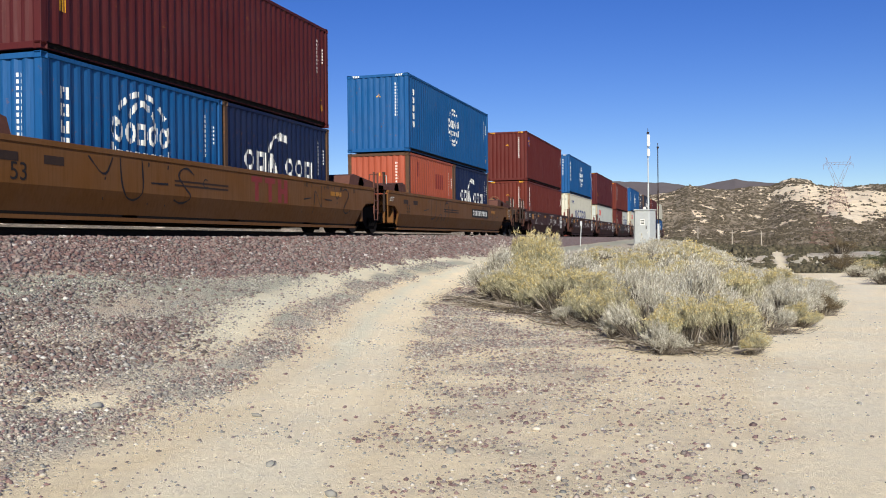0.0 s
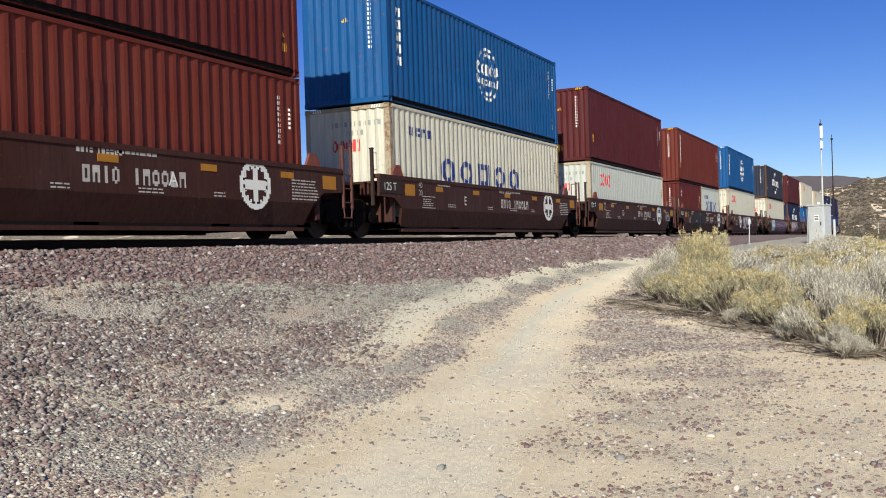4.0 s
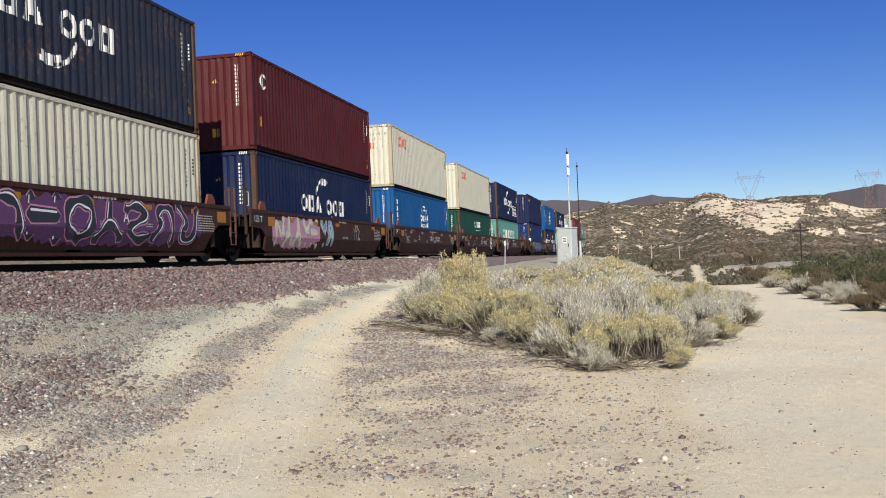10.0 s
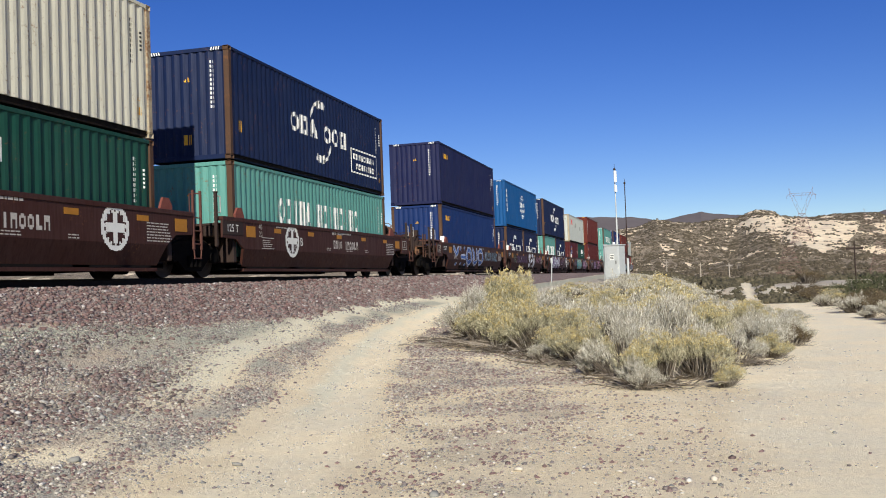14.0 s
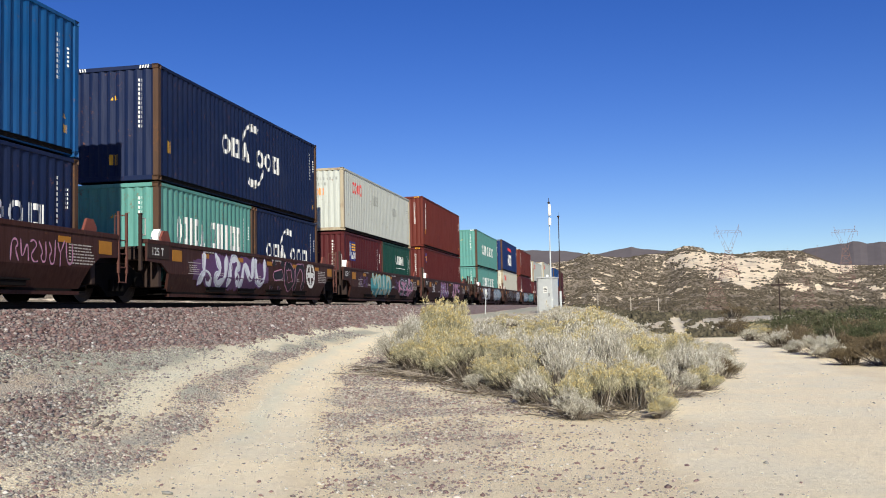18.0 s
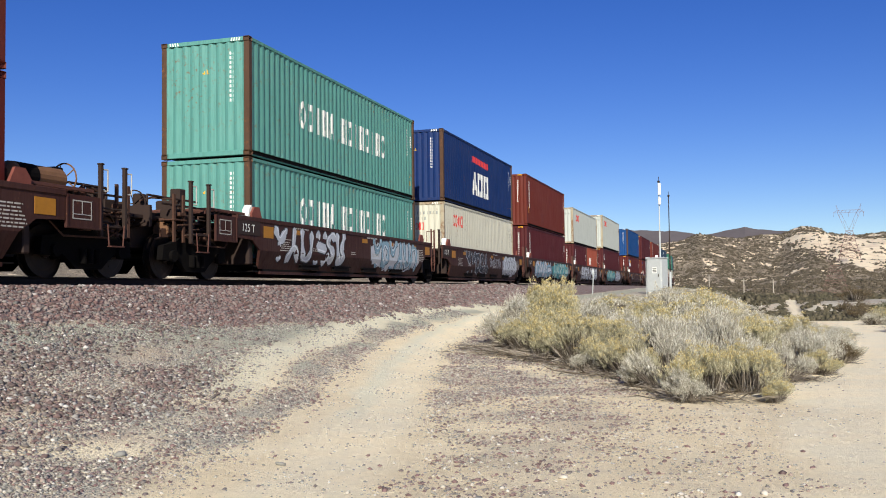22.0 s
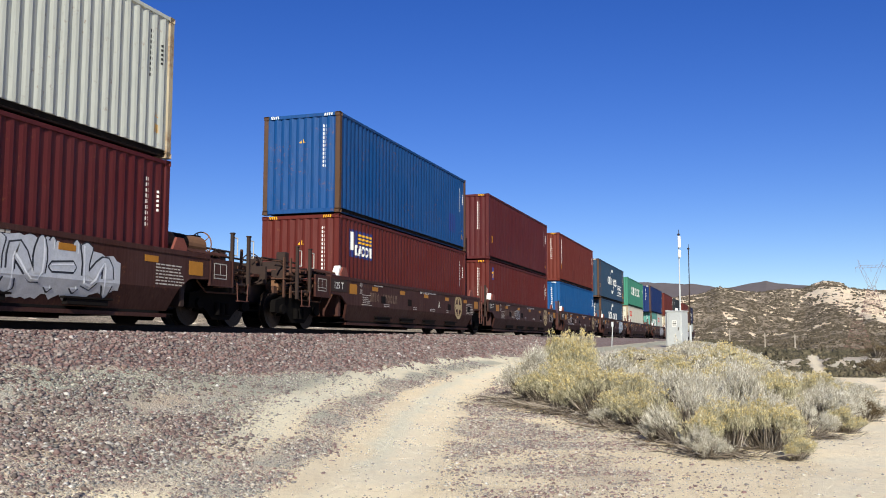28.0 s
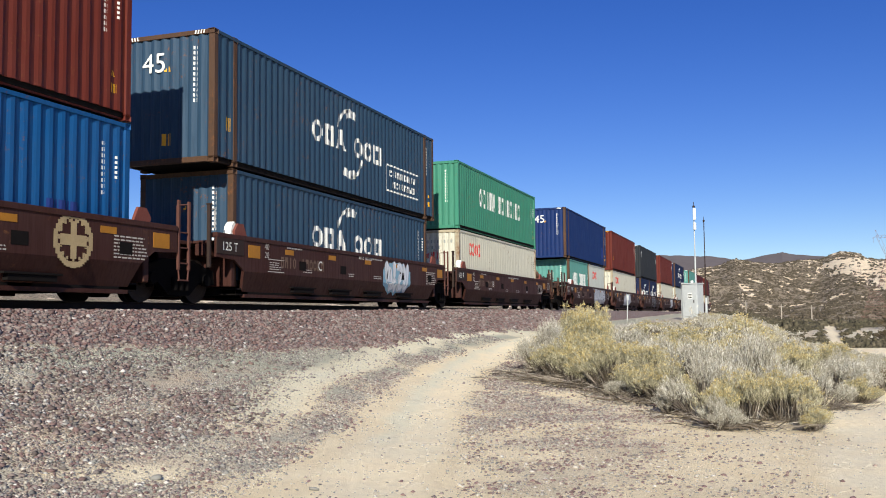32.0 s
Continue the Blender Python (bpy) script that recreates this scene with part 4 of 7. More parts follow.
    if feet == 45:
        text(ob, "45", 0.62, M_WHITE, 0.012, h - 0.85, -0.62, True)
    if not light and hue in ("blue", "slate", "royal", "cobalt") and mk == "":
        mark(ob, "patch", ("bpatch", k), lambda: [box(length - 2.1, 0.6, length - 1.3, 1.3)], "side", M_NAVYLOGO)


M_ORANGELOGO = plain("faded_orange_stencil", "e08a4a", 0.7, 0, 0.15)
HUES = {"plum": plain("plum_spray_paint", "5a3a60", 0.6, 0, 0.3, 2.0), "cream": plain("cream_spray_paint", "cfc5a8", 0.6, 0, 0.3, 2.0), "steel": plain("steel_blue_spray_paint", "7f9fae", 0.6, 0, 0.35, 2.0), "silver": plain("silver_spray_paint", "b9bcc0", 0.5, 0.2, 0.2), "white": plain("white_spray_paint", "dadde0", 0.6, 0, 0.12), "black": plain("black_spray_paint", "17161a", 0.6, 0, 0.1),
        "teal": plain("teal_spray_paint", "3f8f92", 0.6, 0, 0.2), "violet": plain("violet_spray_paint", "6d4a82", 0.6, 0, 0.2), "pink": plain("pink_spray_paint", "b9829a", 0.6, 0, 0.2),
        "blue": plain("blue_spray_paint", "2f5ea0", 0.6, 0, 0.2), "sky": plain("pale_blue_spray_paint", "7fa6b8", 0.6, 0, 0.2), "gold": plain("gold_spray_paint", "b99a4a", 0.6, 0, 0.2),
        "mint": plain("mint_spray_paint", "9fc0b4", 0.6, 0, 0.2), "green": plain("green_spray_paint", "3f7a4a", 0.6, 0, 0.2), "dusk": plain("dark_slate_spray_paint", "2d3138", 0.6, 0, 0.2)}


STROKES = [[[(0.5, 0.97), (0.12, 0.8), (0.1, 0.2), (0.5, 0.03), (0.9, 0.2), (0.88, 0.8), (0.5, 0.97)]], [[(0.1, 1), (0.45, 0.5), (0.9, 1)], [(0.45, 0.5), (0.45, 0)]], [[(0.12, 0), (0.15, 0.9), (0.6, 1.0), (0.85, 0.7), (0.5, 0.5), (0.9, 0)]],
           [[(0.9, 0.85), (0.5, 1), (0.12, 0.78), (0.5, 0.52), (0.9, 0.25), (0.5, 0), (0.1, 0.15)]], [[(0.15, 0), (0.15, 1)], [(0.85, 0), (0.85, 1)], [(0.15, 0.5), (0.85, 0.5)]], [[(0.12, 1), (0.12, 0.2), (0.5, 0.02), (0.88, 0.2), (0.88, 1)]], [[(0.1, 0), (0.15, 1), (0.85, 0), (0.9, 1)]]]


def tuck(v):
    """The side plate leans inwards below its knee."""
    return -0.18 * max(0.0, 0.685 - v) / 0.49


def tag_mesh(seed, u0, u1, v0, v1, n, width, fat, shift=0.0):
    """Rounded ribbons in n cells: the abstract strokes of a spray-paint tag."""
    r = random.Random(seed)
    verts, faces, lift = [], [], 0.0
    cell = (u1 - u0) / n
    for i in range(n):
        lean = r.uniform(-0.12, 0.16)
        flip, over = r.random() < 0.5, r.random() < 0.5
        for stroke in STROKES[r.randrange(len(STROKES))]:
            stroke = [(1 - p if flip else p, 1 - q if over else q) for p, q in stroke]
            pts = [Vector((u0 + cell * (i + 0.02 + 0.96 * p + lean * (q - 0.5)) + r.uniform(-0.05, 0.05) * cell, v0 + (v1 - v0) * q + r.uniform(-0.04, 0.04))) for p, q in stroke]
            for _ in range(2 if len(pts) > 2 else 0):
                pts = [pts[0]] + [p for a, b in zip(pts, pts[1:]) for p in (a * 0.75 + b * 0.25, a * 0.25 + b * 0.75)] + [pts[-1]]
            w = min(0.3, width) * r.uniform(0.85, 1.15)
            row = []
            for j, p in enumerate(pts):
                d = (pts[min(j + 1, len(pts) - 1)] - pts[max(j - 1, 0)]).normalized()
                s = Vector((d.y, -d.x)) * (w * (0.85 + 0.3 * math.sin(j * 1.1 + seed)) / 2 + fat)
                if shift:
                    p = p + s * shift
                    s = s * 0.16
                row.append((p - s, p + s, d))
            m = (row[0][1] - row[0][0]).length / 2
            row = [(row[0][0] * 0.6 + row[0][1] * 0.4 - row[0][2] * m * 0.8, row[0][0] * 0.4 + row[0][1] * 0.6 - row[0][2] * m * 0.8, 0)] + row + [(row[-1][0] * 0.6 + row[-1][1] * 0.4 + row[-1][2] * m * 0.8, row[-1][0] * 0.4 + row[-1][1] * 0.6 + row[-1][2] * m * 0.8, 0)]
            k = len(verts)
            for a, b, _ in row:
                for p in (a, b):
                    v = min(1.36, max(0.24, p.y))
                    verts.append((lift + tuck(v), p.x, v))
            faces += [(k + 2 * j, k + 2 * j + 1, k + 2 * j + 3, k + 2 * j + 2) for j in range(len(row) - 1)]
            lift += 0.00025
    return mesh_of("spray_tag", verts, faces)


def tag_ground(seed, u0, u1, v0, v1):
    """A ragged sprayed field behind a tag."""
    r = random.Random(seed)
    verts, faces, n = [], [], int((u1 - u0) / 0.1)
    for i in range(n + 1):
        u = u0 + (u1 - u0) * i / n
        edge = min(1, 4 * i / n, 4 * (n - i) / n)
        lo, hi = v0 + 0.25 * (1 - edge) + r.uniform(-0.05, 0.07), v1 - 0.22 * (1 - edge) + r.uniform(-0.1, 0.0)
        verts += [(tuck(v), u, v) for v in (min(lo, 0.66), 0.69, max(hi, 0.75))]
    for i in range(n):
        faces += [(3 * i, 3 * i + 3, 3 * i + 4, 3 * i + 1), (3 * i + 1, 3 * i + 4, 3 * i + 5, 3 * i + 2)]
    return mesh_of("spray_tag", verts, faces)


def spray(ob, off, seed, u0, u1, n, fill, edge, ground=None, v0=0.5, v1=1.27, width=0.2):
    u0, u1 = max(u0, 0.75), min(u1, 11.6)
    width = min(0.24, (u1 - u0) / n * 0.46)
    if (u1 - u0) / n < 0.36:
        v0, v1, width = 0.72, 1.16, 0.035
    if ground:
        part("spray_tag", tag_ground(seed, u0 - 0.2, u1 + 0.2, v0 - 0.14, v1 + 0.08), HUES[ground], ob, (1.4635, off, 0), "painted field behind the tag")
    made = [part("spray_tag", tag_mesh(seed, u0, u1, v0, v1, n, width, 0.035 if width > 0.05 else 0.012), HUES[edge], ob, (1.4645, off, 0), "shaded edge of a spray-paint tag"),
            part("spray_tag", tag_mesh(seed, u0, u1, v0, v1, n, width, 0.0), HUES[fill], ob, (1.4695, off, 0), "bold rounded spray-paint strokes")]
    if width > 0.05 and not (ground is None and fill in ("black", "dusk")):
        made.append(part("spray_tag", tag_mesh(seed, u0, u1, v0, v1, n, width, 0.0, -0.55), HUES["white" if fill in ("black", "dusk", "violet", "blue", "teal", "silver", "steel") else "silver"], ob, (1.4745, off, 0), "thin highlight of a spray-paint tag"))
    for q in made:
        q["kind"] = "stuff"


# unit number: seed, from, to, cells, fill, edge, ground
TAGS = {5: [(5, 2.2, 5.8, 5, "black", "dusk", None)], 6: [(6, 4.4, 7.6, 5, "silver", "pink", None)],
        7: [(7, 0.9, 3.0, 4, "white", "sky", "sky"), (8, 3.6, 11.4, 7, "dusk", "pink", "plum")], 8: [(9, 0.6, 4.6, 5, "cream", "steel", "pink"), (10, 4.9, 6.2, 2, "steel", "silver", None), (110, 8.6, 9.4, 3, "silver", "dusk", None)],
        12: [(12, 1.0, 7.5, 5, "blue", "white", None), (13, 7.9, 9.7, 7, "steel", "dusk", None), (131, 9.8, 11.2, 6, "sky", "dusk", None)], 13: [(14, 0.4, 1.6, 3, "green", "black", None), (15, 2.0, 5.6, 12, "violet", "dusk", None), (16, 6.3, 8.8, 3, "white", "silver", None), (17, 9.6, 11.6, 7, "pink", "dusk", None)],
        14: [(18, 1.6, 6.4, 5, "white", "violet", "plum"), (19, 6.9, 10.0, 3, "black", "pink", None)], 15: [(120, 1.4, 2.6, 4, "violet", "dusk", None), (20, 3.3, 6.6, 4, "mint", "gold", "teal"), (121, 7.4, 8.2, 3, "violet", "dusk", None), (21, 8.5, 11.2, 3, "dusk", "black", "pink")],
        16: [(22, 1.0, 1.8, 3, "white", "silver", None), (23, 3.6, 6.2, 4, "violet", "pink", None), (24, 7.6, 10.2, 4, "pink", "violet", None)],
        17: [(25, 0.75, 3.0, 3, "silver", "dusk", None), (26, 3.2, 5.2, 3, "silver", "dusk", None), (27, 7.4, 11.6, 6, "steel", "dusk", "silver")],
        18: [(28, 2.4, 6.0, 5, "dusk", "silver", None), (29, 6.3, 8.4, 7, "silver", "dusk", None), (30, 9.0, 11.6, 4, "silver", "black", "silver")],
        19: [(31, 1.0, 5.6, 4, "silver", "dusk", "steel"), (32, 6.3, 11.6, 5, "mint", "dusk", "teal")], 20: [(33, 1.9, 5.5, 5, "silver", "white", None), (34, 5.9, 9.9, 6, "white", "silver", None)],
        21: [(35, 0.8, 6.0, 6, "mint", "teal", "teal"), (36, 6.8, 10.2, 4, "silver", "dusk", "silver")], 25: [(37, 8.0, 9.8, 4, "white", "silver", "sky")], 23: [(38, 3.8, 4.6, 3, "silver", "dusk", None)],
        24: [(39, 1.8, 2.5, 3, "silver", "dusk", None)], 27: [(40, 6.8, 10.5, 5, "silver", "dusk", "silver")], 28: [(42, 3.8, 7.0, 5, "silver", "white", "silver")], 29: [(43, 5.8, 9.0, 5, "dusk", "silver", None)],
        30: [(44, 7.0, 9.5, 5, "white", "silver", None)]}
LETTERS = "AEDCB"
DISCS = {2: 10.3, 3: 10.3, 4: 10.1, 5: 10.3, 6: 3.06, 10: 10.35, 11: 3.06, 14: 10.6, 22: 10.4, 23: 10.4, 24: 10.45}


def decorate_wagon(ob, u, style, length, off, index):
    unit = index - 1
    if style == "ochre":
        if unit == 0:
            mark(ob, "logo", "ochre_three", lambda: [box(8.9, 1.18, 9.45, 1.32), box(9.08, 0.72, 9.26, 1.18), box(9.6, 1.18, 10.15, 1.32), box(9.78, 0.72, 9.96, 1.18), box(10.3, 0.72, 10.5, 1.32), box(10.65, 0.72, 10.85, 1.32), box(10.5, 0.95, 10.65, 1.08)], "flat", M_MAROONLOGO, (1.465, off, 0), "faded maroon block mark")
        if unit == 1:
            mark(ob, "number_plate", "ochre_plate", lambda: [box(10.0, 0.78, 13.0, 1.16)], "flat", M_BLACKLOGO, (1.465, off, 0))
            mark(ob, "number_plate", "ochre_plate2", lambda: glyph_row(10.2, 0.87, 2.6, 0.22, 10, 0.3, 5), "flat", M_WHITE, (1.469, off, 0))
        mark(ob, "stencil_block", "ochre_bars", lambda: [box(5.6, 0.98 - i * 0.09, 7.8, 1.0 - i * 0.09 + 0.02) for i in range(2)] + [box(0.6 + i * 1.1, 1.05, 1.1 + i * 1.1, 1.2) for i in range(2)], "flat", M_GREASE, (1.465, off, 0))
        text(ob, "C" if unit == 0 else "A", 0.3, M_BLACKLOGO, off + 6.7, 0.9)
        text(ob, "125 T", 0.2, M_WHITE, off - 0.85, 1.1)
        text(ob, "53", 0.42, M_BLACKLOGO, off + 0.9, 0.75)
        part("spray_tag", tag_mesh(91 + unit, 2.8, 6.4, 0.5, 1.3, 4, 0.045, 0.0), HUES["black"], ob, (1.466, off, 0), "black looping spray scribble")
        part("end_deck", cached("odeck", lambda: sound(mesh_of("end_deck", *prism([(length - 1.0, 1.46), (length - 0.9, 1.74), (length - 0.6, 1.8), (length + 2.0, 1.56), (length + 2.0, 1.46)], -1.25, 1.42)))), M_GUIDE2, ob, (0, off, 0), "dark brown sloping end deck")
        part("end_deck", cached("odeck2", lambda: sound(mesh_of("end_deck", *prism([(1.0, 1.46), (0.9, 1.74), (0.6, 1.8), (-2.0, 1.56), (-2.0, 1.46)], -1.25, 1.42)))), M_GUIDE2, ob, (0, off, 0), "dark brown sloping end deck")
        for q, word in ((-3.0, "40"), (-1.6, "48"), (-0.6, "48"), (0.4, "53")):
            text(ob, word, 0.16, M_BLACKLOGO, off + length + q - 1.2, 1.22)
        mark(ob, "warning_patch", "ochre_yellow", lambda: [box(length - 2.5, 1.05, length - 1.7, 1.17)], "flat", M_AMBER, (1.465, off, 0), "yellow painted rectangle")
        part("spray_tag", tag_mesh(191 + unit, length - 4.4, length - 1.0, 0.5, 1.3, 5, 0.035, 0.0), HUES["black"], ob, (1.466, off, 0), "black looping spray scribble")
        return
    slot = (unit - 2) % 5
    for i in range(5):
        part("reflector", cached("refl", lambda: boxes("reflector", (0, 0.006, 0, 0.42, 0, 0.12), bevel=0.002)), M_AMBER, ob, (1.462, 1.9 + i * 2.3, 1.16), "yellow reflector strip")
    part("reflector", cached("refl2", lambda: boxes("reflector", (0, 0.006, 0, 0.5, 0, 0.28), bevel=0.002)), M_AMBER, ob, (1.462, 0.25, 1.0))
    part("reflector", cached("refl2", None), M_AMBER, ob, (1.462, 12.55, 1.0))
    part("number_plate", cached("nplate", lambda: boxes("number_plate", (0, 0.02, 0, 1.05, 0, 0.34), bevel=0.006)), M_GREASE, ob, (1.455, -1.0, 1.02), "dark end panel with white stencil")
    text(ob, "125 T", 0.26, M_WHITE, -0.82, 1.1, 1.479)
    text(ob, LETTERS[slot], 0.34, M_WHITE, 3.6 if slot else 8.0, 0.86)
    if style == "plain" or unit in (9, 10, 11):
        text(ob, "40", 0.2, M_STENCIL, 0.95, 1.22)
        text(ob, "20", 0.2, M_STENCIL, 0.95, 1.03)
        late = unit >= 22
        mark(ob, "stencil_block", "name_row", lambda: glyph_row(0, 0, 0.78, 0.26, 4, 0.26, 1, "bnio") + glyph_row(1.02, 0, 1.25, 0.26, 6, 0.26, 2, "inooln"), "flat", M_FAINT if late else M_STENCIL, (1.465, 1.7 if late else 6.2, 0.84))
        mark(ob, "stencil_block", "name_row_small", lambda: glyph_row(0, 0, 0.34, 0.09, 4, 0.26, 1, "bnio") + glyph_row(0.4, 0, 0.52, 0.09, 6, 0.26, 2, "inooln"), "flat", M_STENCIL, (1.465, 6.1, 1.28))
    if unit >= 2:
        for q, w in ((2.6, 0.5), (5.2, 0.35), (6.9, 0.6), (8.7, 0.4)):
            mark(ob, "stencil_block", "small_%s" % q, lambda: dashes(0, 0, w, 2, 0.055, int(q * 10)), "flat", M_STENCIL, (1.465, q + 0.21 * (unit % 3), 0.78 + 0.05 * (unit % 2)))
    mark(ob, "stencil_block", "spec_rows", lambda: dashes(0, 0, 0.95, 7, 0.062, 5), "flat", M_STENCIL, (1.465, 11.45, 1.12))
    mark(ob, "stencil_block", "spec_box", lambda: [cut(box(0, 0, 0.75, 0.3), box(0.02, 0.02, 0.73, 0.28))] + dashes(0.07, 0.21, 0.58, 4, 0.05, 3), "flat", M_STENCIL, (1.465, 1.1, 0.72))
    mark(ob, "stencil_block", "top_bars", lambda: dashes(0, 0, 0.95, 1, 0.08, 4) + dashes(4.9, 0, 0.9, 1, 0.13, 6), "flat", M_STENCIL, (1.465, 2.0, 1.31))
    # Vent holes as thin dark plates; the shade inside is only their colour.
    for y in (1.9, 4.2, 8.4, 10.9):
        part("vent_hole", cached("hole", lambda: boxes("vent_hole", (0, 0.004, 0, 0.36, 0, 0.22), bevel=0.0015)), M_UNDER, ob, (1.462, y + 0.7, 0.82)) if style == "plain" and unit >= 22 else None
    if unit >= 12:
        for y in (2.3, 4.4, 6.6, 9.0):
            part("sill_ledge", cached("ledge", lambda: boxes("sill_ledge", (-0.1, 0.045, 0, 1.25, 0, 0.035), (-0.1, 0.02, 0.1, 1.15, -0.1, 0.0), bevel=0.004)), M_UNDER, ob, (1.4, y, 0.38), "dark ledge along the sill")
    if unit in DISCS:
        y = DISCS[unit]
        tone = M_FADED if unit >= 22 else M_WHITE
        mark(ob, "roundel", "roundel", lambda: [ring(0, 0, 0.36, 0.46), cut(ring(0, 0, 0.0, 0.31), box(-0.31, 0.1, -0.08, 0.31), box(0.08, 0.1, 0.31, 0.31), box(-0.31, -0.31, -0.08, -0.1), box(0.08, -0.31, 0.31, -0.1))] + [ring(0, 0, 0.31, 0.36, a, a + 12) for a in range(0, 360, 24)], "flat", tone, (1.465, y, 0.98), "round pale emblem with a cross")
    for seed, a, b, n, fill, edge, bg in TAGS.get(unit, ()):
        spray(ob, 0.0, seed, a, b, n, fill, edge, bg)


M_FAINT = plain("faint_worn_stencil", "6a5648", 0.75, 0, 0.3)
M_FADED = plain("faded_cream_stencil", "a8946e", 0.7, 0, 0.2)


# ---- ground ----
RUT_L = [(-7.6, 60), (-7.95, 33.3), (-8.4, 28.5), (-8.38, 25), (-8.0, 19.8), (-7.55, 16.2), (-7.1, 13.75), (-6.6, 11.65), (-6.1, 9.8), (-5.5, 8.0), (-4.9, 6.3), (-3.2, 0)]
STRIP = [(-7.2, 60), (-7.6, 40), (-7.95, 31), (-8.1, 27.5), (-7.72, 21.4), (-7.15, 17.2), (-6.52, 14.4), (-5.92, 12.2), (-5.4, 10.4), (-5.05, 8.7), (-4.8, 7.4), (-4.4, 6.0)]
RUT_R = [(-6.7, 60), (-7.1, 36), (-7.35, 31.1), (-7.4, 28), (-7.02, 23.5), (-6.38, 19.2), (-5.62, 15.7), (-5.0, 13.35), (-4.38, 11.4), (-3.85, 9.3), (-3.5, 7.6), (-3.25, 6.4), (-2.2, 3), (-1.2, 0)]
FOOT = [(-8.75, 60), (-8.72, 24), (-8.45, 18.5), (-8.7, 15.5), (-9.15, 13), (-9.3, 9), (-9.3, 0)]
LANE = [(2.2, -2), (2.55, 8.4), (3.0, 16.8), (3.25, 23), (4.2, 33.5), (4.8, 43), (5.7, 63)]
ROAD = [(2.6, 46), (3.12, 55.2), (3.6, 68), (4.05, 80.7), (4.4, 94)]


def off_line(x, y, line):
    """Sideways distance from a line that runs along y."""
    pts = sorted((b, a) for a, b in line)
    return x - lerp(y, pts)


def cover(x, y):
    """How much ballast, gravel, pale packed sand and grey rock dust lies at a place."""
    xb = x - (track_x(y) - TRACK_X)
    w = noise.noise((x * 0.9, y * 0.7, 3.3)) * 0.7 + noise.noise((x * 2.6, y * 2.2, 7.1)) * 0.5
    patch = noise.noise((x * 1.1 + 4, y * 0.55, 5.0))
    foot = off_line(xb, y, FOOT) + w * 0.45
    ballast = (1 - smooth(-0.35, 0.4, foot)) * smooth(-17.5, -16.0, xb)
    rl, st, rr = off_line(x, y, RUT_L) + w * 0.2, off_line(x, y, STRIP) + w * 0.22, off_line(x, y, RUT_R) + w * 0.2
    strip = (1 - smooth(0.16, 0.5, abs(st))) * smooth(5.5, 8, y) * (1 - 0.5 * smooth(24, 34, y)) * (0.5 + 0.5 * smooth(-0.25, 0.15, noise.noise((x * 1.4, y * 0.8, 6.2))))
    wr = 0.46 + 0.03 * max(0, 12 - y)
    near = 1 - smooth(8.5, 11.5, y)
    pale_l = (1 - smooth(0.05, 0.8 - 0.25 * near, abs(rl))) * (0.5 * smooth(5.5, 8, y) + 0.42 * smooth(9, 13, y)) * (0.78 + 0.22 * smooth(-0.3, 0.2, patch))
    pale_r = 1 - smooth(wr * 0.4, wr * 1.5, abs(rr))
    low = (1 - smooth(0.2, 0.55, abs((y - 7.45) - (x + 5.0) * 0.9 + w * 0.35))) * smooth(-6.4, -5.3, x) * (1 - smooth(-4.4, -3.8, x))
    half = lerp(y, [(0, 1.7), (17, 1.7), (23, 1.15), (33.5, 0.85), (43, 0.7), (46, 0.0)])
    lane = 1 - smooth(half, half + 0.8, abs(off_line(x, y, LANE) + w * 0.6)) if y < 46 else (1 - smooth(0.2, 0.45, abs(off_line(x, y, ROAD)))) * 0.65 * (1 - smooth(80, 84, y)) if y < 96 else 0
    beyond = smooth(33, 42, y)
    pale = max(max(pale_l, pale_r, low * 0.8) * (1 - 0.9 * strip) * (1 - 0.85 * beyond), lane)
    left = (1 - smooth(-0.45, 0.45, rl + (st - rl) * near)) * (1 - 0.85 * pale)
    past = rr - wr
    spill = smooth(-0.1, 0.4, past) * (1 - smooth(1.2, 5.0 - 0.12 * max(0, y - 9), past + w * 1.5)) * (1 - smooth(23, 28, y)) * (1 - pale) * (0.2 + 0.8 * smooth(-0.3, 0.3, noise.noise((x * 0.8, y * 1.1, 9.0)) + 0.25 * smooth(9, 14, y)))
    gravel = max(left, strip * 0.95, spill * (0.45 + 0.2 * smooth(9, 14, y))) * (1 - ballast)
    gravel = max(gravel, 0.95 * beyond * (1 - smooth(-4.5, -3, x)) * (1 - ballast))
    gravel = max(gravel, 0.8 * smooth(46, 52, y) * (1 - pale) * smooth(-3, 0, x))
    gravel *= 1 - 0.6 * smooth(0.1, 0.5, noise.noise((x * 0.45 + 9, y * 0.9, 1.7))) * (1 - smooth(5.5, 8, y))
    dust = max((1 - smooth(0.4, 1.1, abs(rl + 0.1))) * smooth(8.5, 12, y), (1 - smooth(0.1, 0.55, abs(rr + 0.42))) * smooth(8, 12, y) * 0.8, smooth(-0.3, 0.3, foot) * (1 - smooth(0.5, 1.9, foot)) * smooth(8, 11, y) * (1 - smooth(19, 24, y)))
    return ballast, gravel, pale, dust


